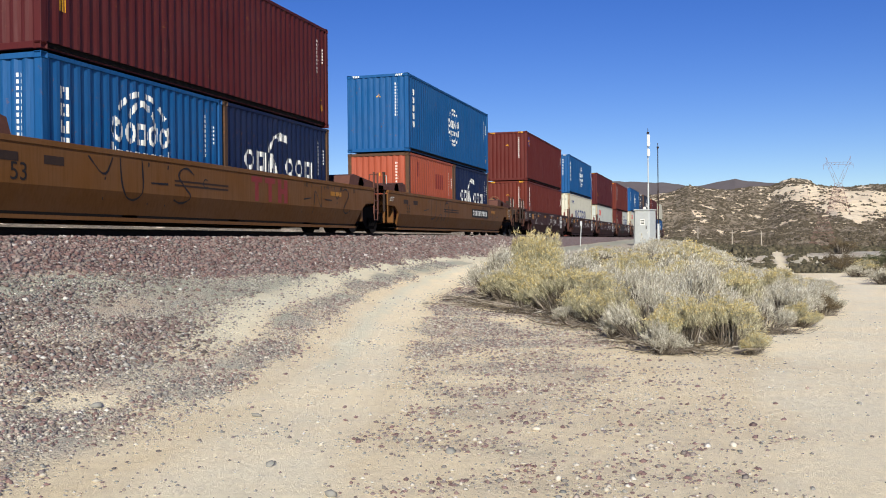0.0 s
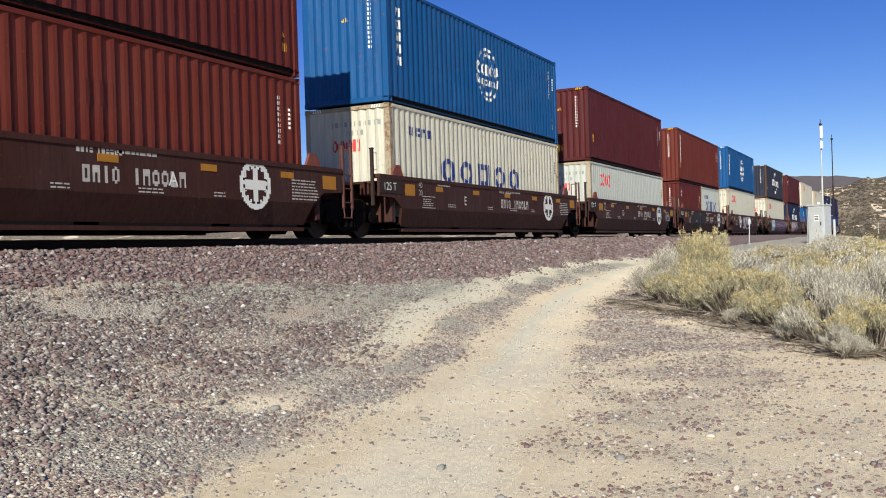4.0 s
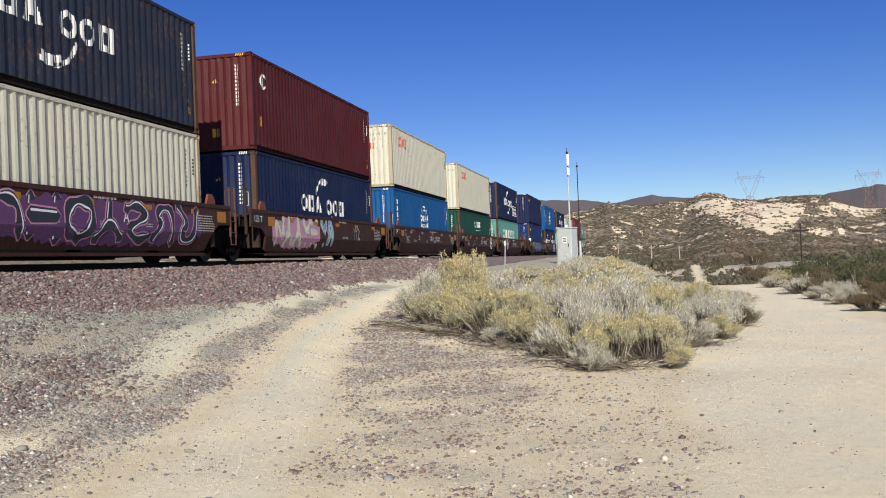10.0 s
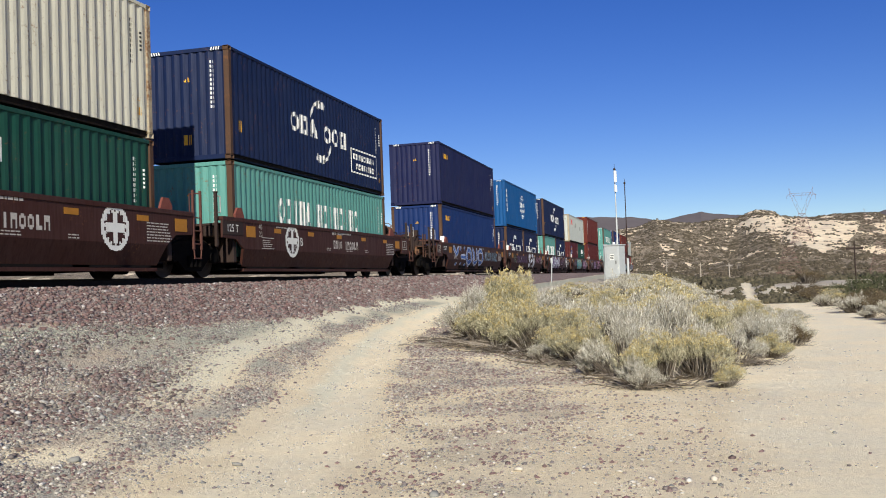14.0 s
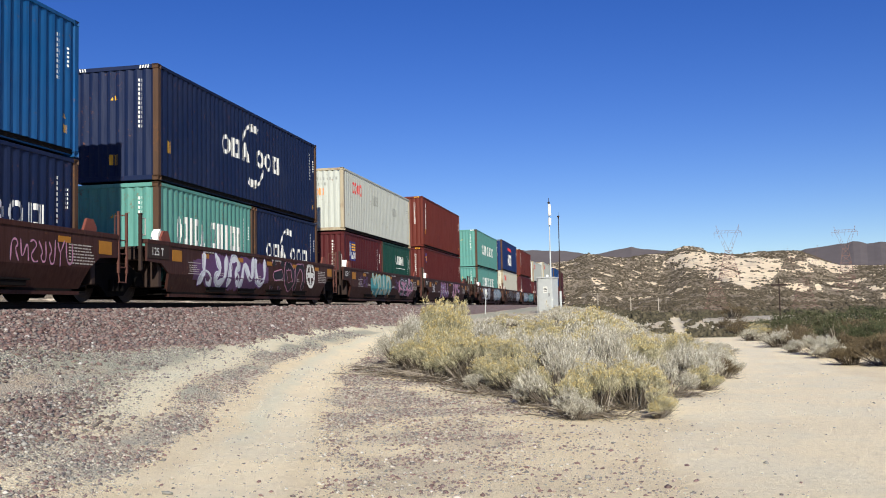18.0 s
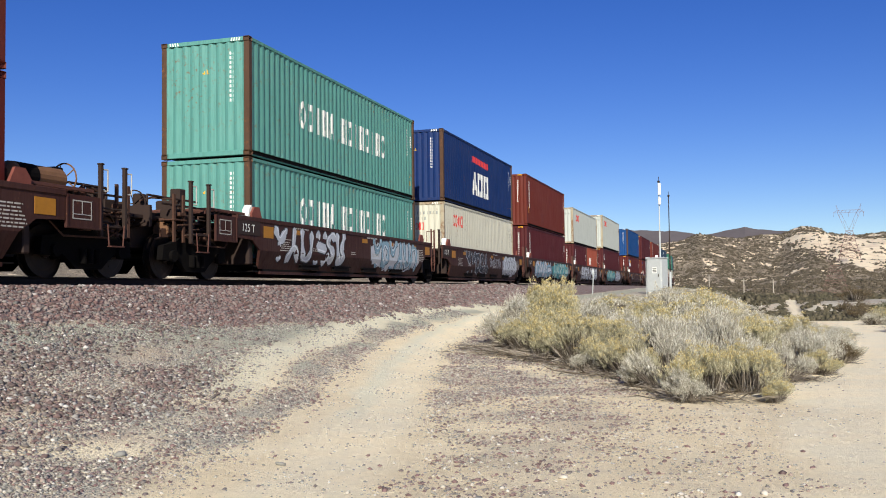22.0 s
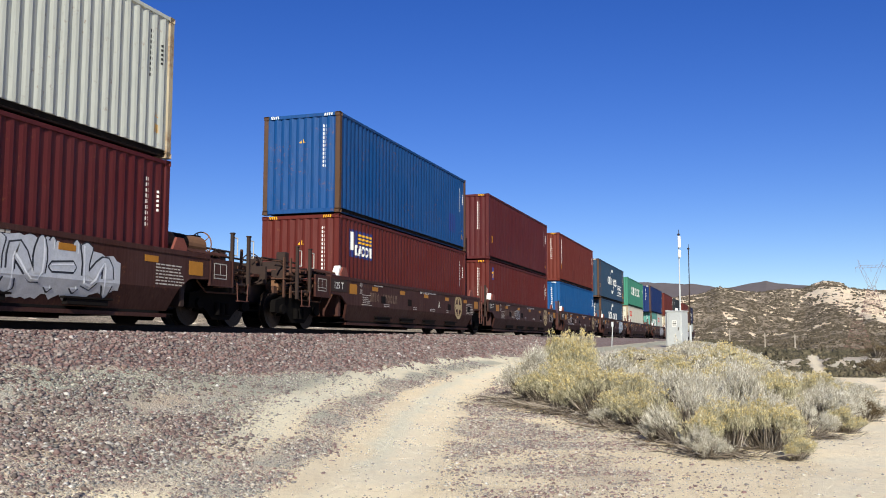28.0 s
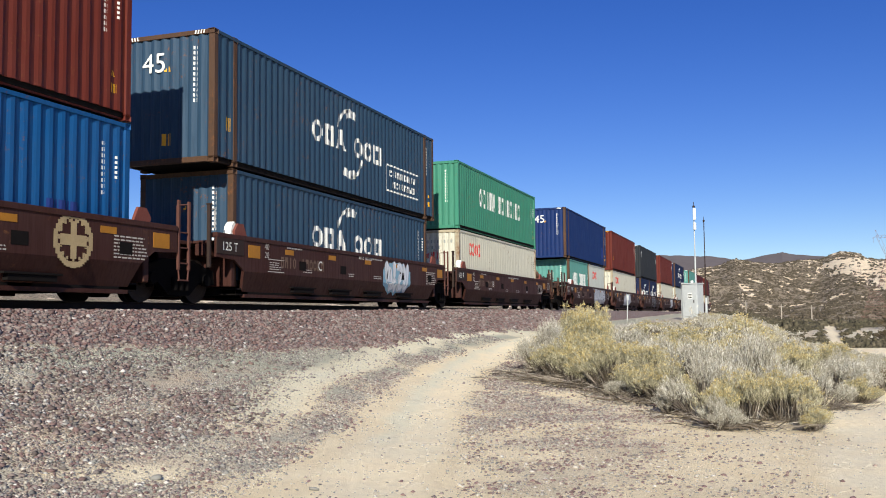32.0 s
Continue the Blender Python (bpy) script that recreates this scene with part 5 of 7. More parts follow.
def ground_material():
    k = Nodes("desert_ground")
    att = k.n.new("ShaderNodeAttribute")
    att.attribute_name = "cover"
    sep = k.n.new("ShaderNodeSeparateColor")
    k.link(att.outputs["Color"], sep.inputs[0])
    v = k.coords()
    big, mid, fine, grit = k.noise(v, 0.25, 4), k.noise(v, 1.6, 5), k.noise(v, 9.0, 6, 0.7), k.noise(v, 70.0, 4, 0.8)
    sand = k.mix(k.ramp(mid, [(0.35, 0.0), (0.65, 1.0)]), (0.89, 0.765, 0.53), (0.83, 0.69, 0.45))
    sand = k.mix(k.ramp(big, [(0.4, 0.0), (0.7, 0.6)]), sand, (0.82, 0.715, 0.515))
    sand = k.mix(k.ramp(fine, [(0.45, 0.0), (0.75, 0.22)]), sand, (0.42, 0.34, 0.25))
    sand = k.mix(k.ramp(grit, [(0.52, 0.0), (0.68, 0.28)]), sand, (0.22, 0.17, 0.13))
    speck = k.noise(v, 28.0, 3, 0.9)
    sand = k.mix(k.ramp(speck, [(0.6, 0.0), (0.68, 0.3)]), sand, (0.2, 0.15, 0.12))
    vor = k.n.new("ShaderNodeTexVoronoi")
    vor.inputs["Scale"].default_value = 34.0
    k.link(v, vor.inputs["Vector"])
    peb = k.ramp(vor.outputs["Color"], [(0.0, (0.15, 0.12, 0.11)), (0.35, (0.28, 0.26, 0.24)), (0.6, (0.2, 0.14, 0.13)), (0.8, (0.4, 0.37, 0.32)), (1.0, (0.5, 0.46, 0.4))])
    gcol = k.mix(k.ramp(mid, [(0.4, 0.0), (0.6, 1.0)]), (0.64, 0.57, 0.44), (0.55, 0.53, 0.42))
    gcol = k.mix(0.36, gcol, peb)
    gcol = k.mix(k.ramp(k.noise(v, 0.9, 4, 0.7), [(0.45, 0.0), (0.62, 0.75)]), gcol, k.mix(0.5, sand, (0.3, 0.2, 0.18)))
    dust = k.mix(k.ramp(k.noise(v, 0.6, 3), [(0.42, 0.0), (0.6, 1.0)]), (0.93, 0.80, 0.555), (0.87, 0.775, 0.565))
    pale = k.mix(k.ramp(fine, [(0.5, 0.0), (0.75, 0.28)]), dust, (0.36, 0.30, 0.23))
    pale = k.mix(k.ramp(speck, [(0.6, 0.0), (0.7, 0.25)]), pale, (0.26, 0.2, 0.16))
    vor2 = k.n.new("ShaderNodeTexVoronoi")
    vor2.inputs["Scale"].default_value = 15.0
    k.link(v, vor2.inputs["Vector"])
    bcol = k.ramp(vor2.outputs["Color"], [(0.0, (0.11, 0.07, 0.065)), (0.3, (0.2, 0.13, 0.12)), (0.55, (0.25, 0.19, 0.18)), (0.8, (0.17, 0.16, 0.15)), (1.0, (0.34, 0.29, 0.26))])

    def soft(m, lo, hi):
        wob = k.math("ADD", m, k.math("MULTIPLY", k.math("SUBTRACT", fine, 0.5), 0.5))
        return k.ramp(wob, [(lo, 0.0), (hi, 1.0)])
    grey = soft(att.outputs["Alpha"], 0.25, 0.85)
    gcol = k.mix(k.math("MULTIPLY", grey, 0.7), gcol, k.mix(fine, (0.46, 0.47, 0.365), (0.35, 0.365, 0.285)))
    pale = k.mix(k.math("MULTIPLY", grey, 0.8), pale, k.mix(fine, (0.78, 0.745, 0.565), (0.66, 0.64, 0.49)))
    pale = k.mix(k.ramp(grit, [(0.5, 0.0), (0.66, 0.14)]), pale, (0.3, 0.27, 0.23))
    col = k.mix(soft(sep.outputs[1], 0.15, 0.75), sand, gcol)
    col = k.mix(soft(sep.outputs[2], 0.25, 0.85), col, pale)
    col = k.mix(soft(sep.outputs[0], 0.3, 0.7), col, bcol)
    bumpy = k.math("ADD", k.math("MULTIPLY", fine, 0.5), k.math("MULTIPLY", grit, 0.5))
    stony = k.math("MULTIPLY", vor2.outputs["Distance"], sep.outputs[0])
    pebbly = k.math("MULTIPLY", vor.outputs["Distance"], sep.outputs[1])
    k.bump(k.math("ADD", bumpy, k.math("ADD", stony, pebbly)), 0.8, 0.04)
    return k.done(col, 0.95, 0, 0.15)


M_GROUND = ground_material()


def sheet(name, xs, ys, fn, material, mask=None):
    verts = [(x, y, fn(x, y)) for y in ys for x in xs]
    n = len(xs)
    faces = [(j * n + i, j * n + i + 1, (j + 1) * n + i + 1, (j + 1) * n + i) for j in range(len(ys) - 1) for i in range(n - 1)]
    me = mesh_of(name, verts, faces)
    me.materials.append(material)
    me.polygons.foreach_set("use_smooth", [True] * len(me.polygons))
    if mask:
        at = me.color_attributes.new("cover", "FLOAT_COLOR", "POINT")
        at.data.foreach_set("color", [c for x, y, z in verts for c in mask(x, y)])
    return new(name, me)


def spaced(stops):
    out = []
    for a, b, d in stops:
        n = max(1, round((b - a) / d))
        out += [a + (b - a) * i / n for i in range(n)]
    return out + [stops[-1][1]]


GX = spaced([(-1500, -60, 60), (-60, -18, 2.5), (-18, -9, 0.3), (-9, 3, 0.16), (3, 8, 0.35), (8, 20, 1.0), (20, 80, 5), (80, 1500, 60)])
GY = spaced([(-300, -20, 20), (-20, 2, 2), (2, 24, 0.16), (24, 40, 0.4), (40, 64, 0.5), (64, 120, 1.6), (120, 300, 6), (300, 3000, 90)])
ground = sheet("ground", GX, GY, height, M_GROUND, cover)
tagged(ground, "sandy desert ground with gravel, ballast slope and wheel ruts", "ground", kind="structure")


# ---- loose stones ----
def stones_mesh(name, spots, seed, fine=False):
    """Many small angular stones, each a squashed rough icosahedron."""
    rng = np.random.default_rng(seed)
    g = (1 + 5 ** 0.5) / 2
    base = np.array([(-1, g, 0), (1, g, 0), (-1, -g, 0), (1, -g, 0), (0, -1, g), (0, 1, g), (0, -1, -g), (0, 1, -g), (g, 0, -1), (g, 0, 1), (-g, 0, -1), (-g, 0, 1)]) / 1.9
    tri = np.array([(0, 11, 5), (0, 5, 1), (0, 1, 7), (0, 7, 10), (0, 10, 11), (1, 5, 9), (5, 11, 4), (11, 10, 2), (10, 7, 6), (7, 1, 8), (3, 9, 4), (3, 4, 2), (3, 2, 6), (3, 6, 8), (3, 8, 9), (4, 9, 5), (2, 4, 11), (6, 2, 10), (8, 6, 7), (9, 8, 1)])
    if fine:
        base = np.array([(0, 0, 1), *[(math.cos(q * 1.257), math.sin(q * 1.257), 0.1) for q in range(5)], (0, 0, -1)])
        tri = np.array([(0, 1 + q, 1 + (q + 1) % 5) for q in range(5)] + [(6, 1 + (q + 1) % 5, 1 + q) for q in range(5)])
    k = len(base)
    s = np.array(spots)
    n = len(s)
    v = base[None] * rng.uniform(0.72, 1.25, (n, k, 1))
    v *= np.stack([rng.uniform(0.75, 1.35, n), rng.uniform(0.75, 1.35, n), rng.uniform(0.45, 0.85, n)], 1)[:, None]
    a = rng.uniform(0, 6.28, n)
    c, d = np.cos(a)[:, None], np.sin(a)[:, None]
    x, y = v[..., 0] * c - v[..., 1] * d, v[..., 0] * d + v[..., 1] * c
    tilt = rng.normal(0, 0.35, (n, 1))
    y, z = y * np.cos(tilt) - v[..., 2] * np.sin(tilt), y * np.sin(tilt) + v[..., 2] * np.cos(tilt)
    size = s[:, 3:4] / 2
    pts = np.stack([x * size + s[:, 0:1], y * size + s[:, 1:2], z * size + s[:, 2:3]], -1).reshape(-1, 3)
    f = (tri[None] + (np.arange(n) * k)[:, None, None]).reshape(-1, 3)
    return quick_mesh(name, pts, f)


def quick_mesh(name, pts, tris):
    me = bpy.data.meshes.new(name)
    me.vertices.add(len(pts))
    me.vertices.foreach_set("co", np.asarray(pts, dtype=np.float32).ravel())
    m = len(tris)
    me.loops.add(3 * m)
    me.loops.foreach_set("vertex_index", np.asarray(tris, dtype=np.int32).ravel())
    me.polygons.add(m)
    me.polygons.foreach_set("loop_start", np.arange(0, 3 * m, 3, dtype=np.int32))
    me.update(calc_edges=True)
    return me


def stone_material(name, stops):
    k = Nodes(name)
    geo = k.n.new("ShaderNodeNewGeometry")
    col = k.ramp(geo.outputs["Random Per Island"], stops)
    n = k.noise(k.coords(), 60.0, 4)
    col = k.mix(k.ramp(n, [(0.4, 0.0), (0.75, 0.3)]), col, (0.34, 0.29, 0.23))
    k.bump(n, 0.4, 0.006)
    return k.done(col, 0.9, 0, 0.2)


M_BALLAST = stone_material("crushed_ballast_stone", [(0.0, (0.06, 0.038, 0.037)), (0.25, (0.15, 0.083, 0.08)), (0.45, (0.20, 0.135, 0.126)), (0.62, (0.115, 0.108, 0.104)), (0.8, (0.24, 0.185, 0.17)), (0.95, (0.2, 0.172, 0.155)), (1.0, (0.46, 0.42, 0.40))])
M_COARSE = stone_material("coarse_dark_gravel", [(0.0, (0.06, 0.05, 0.048)), (0.3, (0.16, 0.10, 0.093)), (0.55, (0.115, 0.112, 0.105)), (0.8, (0.22, 0.165, 0.15)), (0.95, (0.32, 0.31, 0.285)), (1.0, (0.55, 0.53, 0.5))])
M_GRAVEL = stone_material("mixed_gravel", [(0.0, (0.09, 0.08, 0.08)), (0.25, (0.19, 0.14, 0.138)), (0.45, (0.16, 0.165, 0.158)), (0.65, (0.27, 0.265, 0.235)), (0.82, (0.36, 0.33, 0.27)), (0.95, (0.45, 0.42, 0.36)), (1.0, (0.62, 0.59, 0.54))])


CX, CY, CD = -12.0, 2.0, 0.125
GRID = np.array([[(*cover(CX + i * CD, CY + j * CD)[:3], height(CX + i * CD, CY + j * CD)) for i in range(138)] for j in range(345)])


def ground_at(x, y):
    """Ballast, gravel, packed sand and height at many places at once."""
    i, j = np.clip((x - CX) / CD, 0, 136.99), np.clip((y - CY) / CD, 0, 343.99)
    p, q = i.astype(int), j.astype(int)
    u, v = (i - p)[:, None], (j - q)[:, None]
    return ((GRID[q, p] * (1 - u) + GRID[q, p + 1] * u) * (1 - v) + (GRID[q + 1, p] * (1 - u) + GRID[q + 1, p + 1] * u) * v).T


def soft_step(a, b, v):
    t = np.clip((v - a) / (b - a), 0, 1)
    return t * t * (3 - 2 * t)


def blotch(x, y, size, seed):
    """Smooth random patches, about -1 to 1."""
    r = np.random.default_rng(seed)
    out = np.zeros(len(x))
    for i in range(9):
        a, f, p = r.uniform(0, 6.283), r.uniform(0.6, 1.9) * 6.283 / size, r.uniform(0, 6.283)
        out += np.sin((x * math.cos(a) + y * 0.8 * math.sin(a)) * f + p)
    return out / 4.2


def scatter(n, seed, x0, x1, y0, y1, size, keep):
    rng = np.random.default_rng(seed)
    x, y = rng.uniform(x0, x1, n), y0 + (y1 - y0) * rng.uniform(0, 1, n) ** 1.35
    g = ground_at(x, y)
    ok = rng.uniform(0, 1, n) < keep(x, y, g)
    d = size * np.clip(rng.gamma(3.0, 1 / 3, n), 0.35, 2.4) * (1 + np.maximum(0, y - 14) * 0.022)
    return np.stack([x, y, g[3] + d * 0.1, d], 1)[ok]


M_STREWN = stone_material("strewn_purple_stone", [(0.0, (0.1, 0.062, 0.062)), (0.3, (0.21, 0.125, 0.12)), (0.5, (0.17, 0.163, 0.15)), (0.68, (0.31, 0.235, 0.2)), (0.85, (0.46, 0.42, 0.34)), (0.96, (0.5, 0.46, 0.4)), (1.0, (0.62, 0.58, 0.52))])


def stuff(name, me, material, label, category):
    me.materials.append(material)
    return tagged(new(name, me), label, category, kind="stuff")


def spill_keep(x, y, g):
    """Stones strewn over the sand to the right of the ruts, thinning out towards the sandy lane."""
    patch = soft_step(-0.5, 0.4, blotch(x, y, 1.2, 22) + 0.3 * soft_step(7, 13, y))
    return np.maximum(np.minimum(1, g[1] * 1.7) * patch, 0.04 * (1 - soft_step(0.5, 2.0, x))) * (1 - 0.9 * g[2]) * (1 - g[0])


stuff("ballast_stones", stones_mesh("ballast_stones", scatter(60000, 1, -11.6, -8.0, 7, 46, 0.042, lambda x, y, g: g[0]), 1), M_BALLAST, "purple-brown crushed ballast stones on the track bank", "ballast")
stuff("gravel", stones_mesh("gravel", scatter(170000, 2, -9.4, -2.6, 3.0, 28, 0.022, lambda x, y, g: g[1] * soft_step(-0.5, 0.5, blotch(x, y, 1.7, 23) + 0.1)), 2, True), M_GRAVEL, "mixed grey and purple gravel beside the wheel ruts", "gravel")
stuff("coarse_gravel", stones_mesh("coarse_gravel", scatter(52000, 4, -9.2, -4.4, 3.4, 15, 0.037, lambda x, y, g: np.minimum(1, g[1] + g[0] * 0.3) * (1 - soft_step(-6.9, -5.2, x + np.maximum(0, y - 10) * 0.25)) * soft_step(-0.5, 0.35, blotch(x, y, 2.2, 24) + 0.25) * (1 - 0.85 * soft_step(10.5, 12.5, y) * soft_step(-9.0, -8.4, x))), 4, True), M_COARSE, "dark purple and grey broken stones below the bank", "gravel")
stuff("strewn_stones", stones_mesh("strewn_stones", scatter(150000, 6, -7.6, 2.0, 3.0, 25, 0.024, spill_keep), 6, True), M_STREWN, "purple-brown stones strewn over packed sand", "gravel")
stuff("pebbles", stones_mesh("pebbles", scatter(100000, 3, -6.5, 4.5, 3.0, 22, 0.017, lambda x, y, g: 0.11 * (1 - g[2] * np.where(x > 0.3, 0.85, 0.3)) + 0.6 * g[1] + 0.3 * soft_step(0.2, 0.9, blotch(x, y, 1.8, 25)) * (1 - soft_step(0, 2, x))), 3, True), M_GRAVEL, "scattered pebbles on packed sand", "pebbles")
big = [(-1.43, 7.21, 0.10), (0.14, 7.03, 0.07), (-0.99, 5.82, 0.06), (-5.2, 6.55, 0.11), (1.24, 16.9, 0.17), (-3.0, 5.6, 0.09), (-2.3, 5.1, 0.08), (-1.9, 6.3, 0.07), (-3.9, 7.0, 0.08), (-0.4, 8.3, 0.07), (1.3, 9.0, 0.05)]
M_PALESTONE = stone_material("pale_stone", [(0.0, (0.5, 0.44, 0.35)), (1.0, (0.66, 0.6, 0.5))])
for i, (x, y, s) in enumerate(big):
    y *= DEEP * 1.03
    me = stones_mesh("stone", [(0, 0, s * 0.15, s)], 50 + i)
    me.materials.append(M_PALESTONE if i in (0, 1, 2, 4) else M_GRAVEL)
    ob = tagged(new("stone", me), "pale broken stone lying on sand" if i in (0, 1, 2, 4) else "dark broken stone lying on sand", "stone", "stones on the sand")
    ob.matrix_basis = pose(x, y, height(x, y))

# ---- rails and sleepers ----
RAIL_OUT = [(-0.075, 0), (-0.075, 0.012), (-0.012, 0.03), (-0.009, 0.135), (-0.036, 0.148), (-0.036, 0.172), (0.036, 0.172), (0.036, 0.148), (0.009, 0.135), (0.012, 0.03), (0.075, 0.012), (0.075, 0)]


def rail(parent, dx):
    verts, faces = [], []
    ys = spaced([(-40, 165, 8), (165, 420, 4)])
    n = len(RAIL_OUT)
    for y in ys:
        m = along(y, dx, -0.172)
        verts += [tuple(m @ Vector((u, 0, v))) for u, v in RAIL_OUT]
    for j in range(len(ys) - 1):
        faces += [(j * n + i, j * n + (i + 1) % n, (j + 1) * n + (i + 1) % n, (j + 1) * n + i) for i in range(n)]
    return part("rail", sound(mesh_of("rail", verts, faces)), M_RAIL, parent, label="rusty steel running rail")


track = tagged(new("railway_track"), "rusty railway track on purple-brown ballast", "railway track", kind="structure")
rail(track, -0.7535)
rail(track, 0.7535)
for i in range(200):
    y = -10 + i * 0.6
    part("sleeper", cached("sleeper", lambda: boxes("sleeper", (-1.3, 1.3, -0.12, 0.12, -0.18, 0.0), bevel=0.015)), M_WOOD, track, (TRACK_X, y, RAIL_Z - 0.172))

# ---- hills and far mountains ----
RIDGE = [(-40, 3.0), (-20, 3.2), (-8, 2.2), (-5, 2.6), (-3.5, 2.85), (-2.8, 2.9), (-1.75, 3.32), (-0.4, 3.05), (0.7, 2.95), (2.0, 3.1), (3.05, 3.1), (3.7, 3.42), (4.2, 3.57), (5.06, 3.47), (5.55, 3.14), (7.0, 2.95), (8.6, 3.05), (10.8, 2.98), (11.4, 2.73), (12.3, 2.3), (12.9, 2.08), (15, 2.0), (18, 2.3), (22, 2.0), (28, 2.6), (45, 2.2)]
FAR = [(-40, 3.0), (-6, 3.7), (-3, 3.5), (-1.4, 3.25), (0, 3.5), (1.03, 3.66), (2.4, 3.4), (3.7, 3.3), (8, 2.6), (10.2, 2.84), (11.1, 3.14), (12.0, 3.23), (13.2, 3.37), (13.85, 3.52), (14.6, 3.31), (17, 3.4), (22, 3.0), (45, 3.2)]
RIDGE = [(a * 0.965 - 0.34, e * 0.967) for a, e in RIDGE]
FAR = [(a * 0.965 - 0.34, e * 0.967) for a, e in FAR]
FOOT_R, RIDGE_R = 255.0, 540.0


def hill_point(az, f):
    """A place on the hillside: az in degrees to the right of the track, f from 0 at the foot to 1 on the ridge."""
    r = FOOT_R + (RIDGE_R - FOOT_R) * f
    top = 1.6 + RIDGE_R * math.tan(radians(lerp(az, RIDGE)))
    a = radians(az)
    x, y = r * math.sin(a), r * math.cos(a)
    gully = noise.ridged_multi_fractal((x * 0.011, y * 0.004, 2.0), 1.0, 2.1, 4, 1.0, 2.0) - 1.2
    lump = noise.fractal((x * 0.03, y * 0.03, 5.0), 1.0, 2.0, 4)
    if f <= 1:
        z = -1.3 + (top + 1.3) * (f ** 1.35)
        z += (gully * 5.5 + lump * 2.6) * math.sin(math.pi * min(1, f)) ** 0.8 + lump * 0.5 * f
    else:
        z = top - 40 * (f - 1)
    return x, y, z


# upper and lower edge of the bare cliff, in degrees over the eye
CLIFF_TOP = [(2.3, 2.45), (2.74, 2.72), (3.47, 3.0), (4.66, 3.08), (5.34, 2.9), (6.81, 2.67), (8.16, 2.64), (8.9, 2.47), (9.6, 2.3), (10.7, 2.43), (11.7, 2.2), (13, 2.1)]
CLIFF_LOW = [(2.3, 2.6), (2.73, 2.56), (3.39, 2.35), (4.39, 2.0), (5.96, 1.26), (7.1, 0.8), (8.24, 0.98), (8.88, 1.77), (9.3, 2.5), (9.9, 2.6), (10.7, 2.14), (11.7, 1.62), (13, 1.7)]


def cliff(az, f, x, y, z):
    """Share of bare pale sandstone."""
    el = math.degrees(math.atan2(z - 1.6, math.hypot(x, y)))
    n = noise.fractal((x * 0.09, y * 0.03, z * 0.12), 1.0, 2.0, 5) * 0.16
    face = smooth(-0.07, 0.07, el - lerp(az, CLIFF_LOW) + n) * (1 - smooth(-0.06, 0.06, el - lerp(az, CLIFF_TOP) + n * 0.7)) if 2.3 < az < 13 else 0
    face *= 1 - 0.45 * smooth(0.27, 0.42, noise.fractal((x * 0.12, y * 0.05, z * 0.5 + 9), 0.8, 2.1, 4))
    ledge = smooth(0.23, 0.37, noise.fractal((x * 0.16 + y * 0.05, y * 0.075 - x * 0.03, 8.0), 0.75, 2.2, 6)) * smooth(0.1, 0.35, f)
    crown = smooth(0.86, 0.97, f) * smooth(0.0, 0.25, noise.fractal((x * 0.13, y * 0.02, 3.0), 1.0, 2.0, 3))
    return max(face, ledge * 0.85, crown * 0.5)


def hill_material():
    k = Nodes("scrubby_sandstone_hill")
    att = k.n.new("ShaderNodeAttribute")
    att.attribute_name = "cover"
    sep = k.n.new("ShaderNodeSeparateColor")
    k.link(att.outputs["Color"], sep.inputs[0])
    v = k.coords()
    mid, fine, tiny = k.noise(v, 0.06, 5), k.noise(v, 0.45, 6, 0.7), k.noise(v, 1.6, 4, 0.8)
    soil = k.mix(k.ramp(mid, [(0.4, 0.0), (0.65, 1.0)]), (0.235, 0.19, 0.135), (0.31, 0.25, 0.18))
    soil = k.mix(k.ramp(fine, [(0.48, 0.0), (0.6, 0.9)]), soil, (0.12, 0.10, 0.072))
    soil = k.mix(k.ramp(tiny, [(0.54, 0.0), (0.62, 0.7)]), soil, (0.56, 0.49, 0.38))
    rock = k.mix(k.ramp(k.noise(k.coords((0.3, 0.3, 1.6)), 0.5, 5), [(0.4, 0.0), (0.7, 1.0)]), (0.87, 0.745, 0.545), (0.76, 0.60, 0.41))
    rock = k.mix(k.ramp(k.noise(k.coords((0.25, 0.25, 2.4)), 0.9, 5, 0.75), [(0.55, 0.0), (0.68, 0.6)]), rock, (0.4, 0.32, 0.23))
    edge = k.math("ADD", sep.outputs[0], k.math("MULTIPLY", k.math("SUBTRACT", fine, 0.5), 0.9))
    col = k.mix(k.ramp(edge, [(0.45, 0.0), (0.56, 1.0)]), soil, rock)
    k.bump(k.math("ADD", fine, k.math("MULTIPLY", tiny, 0.4)), 0.8, 1.4)
    return k.done(col, 0.95, 0, 0.1)


AZ = spaced([(-75, -6, 1.0), (-6, 14.5, 0.07), (14.5, 45, 1.0)])
FR = spaced([(0, 1.0, 0.0105), (1.0, 1.25, 0.1)])
hv = [(az, f, *hill_point(az, f)) for f in FR for az in AZ]
n = len(AZ)
me = mesh_of("hills", [p[2:] for p in hv], [(j * n + i, j * n + i + 1, (j + 1) * n + i + 1, (j + 1) * n + i) for j in range(len(FR) - 1) for i in range(n - 1)])
me.materials.append(hill_material())
me.polygons.foreach_set("use_smooth", [True] * len(me.polygons))
at = me.color_attributes.new("cover", "FLOAT_COLOR", "POINT")
at.data.foreach_set("color", [q for az, f, x, y, z in hv for q in (cliff(az, f, x, y, z), 0, 0, 1)])
tagged(new("hills", me), "scrub-dotted brown hills with bare pale sandstone cliffs", "hill", kind="structure")

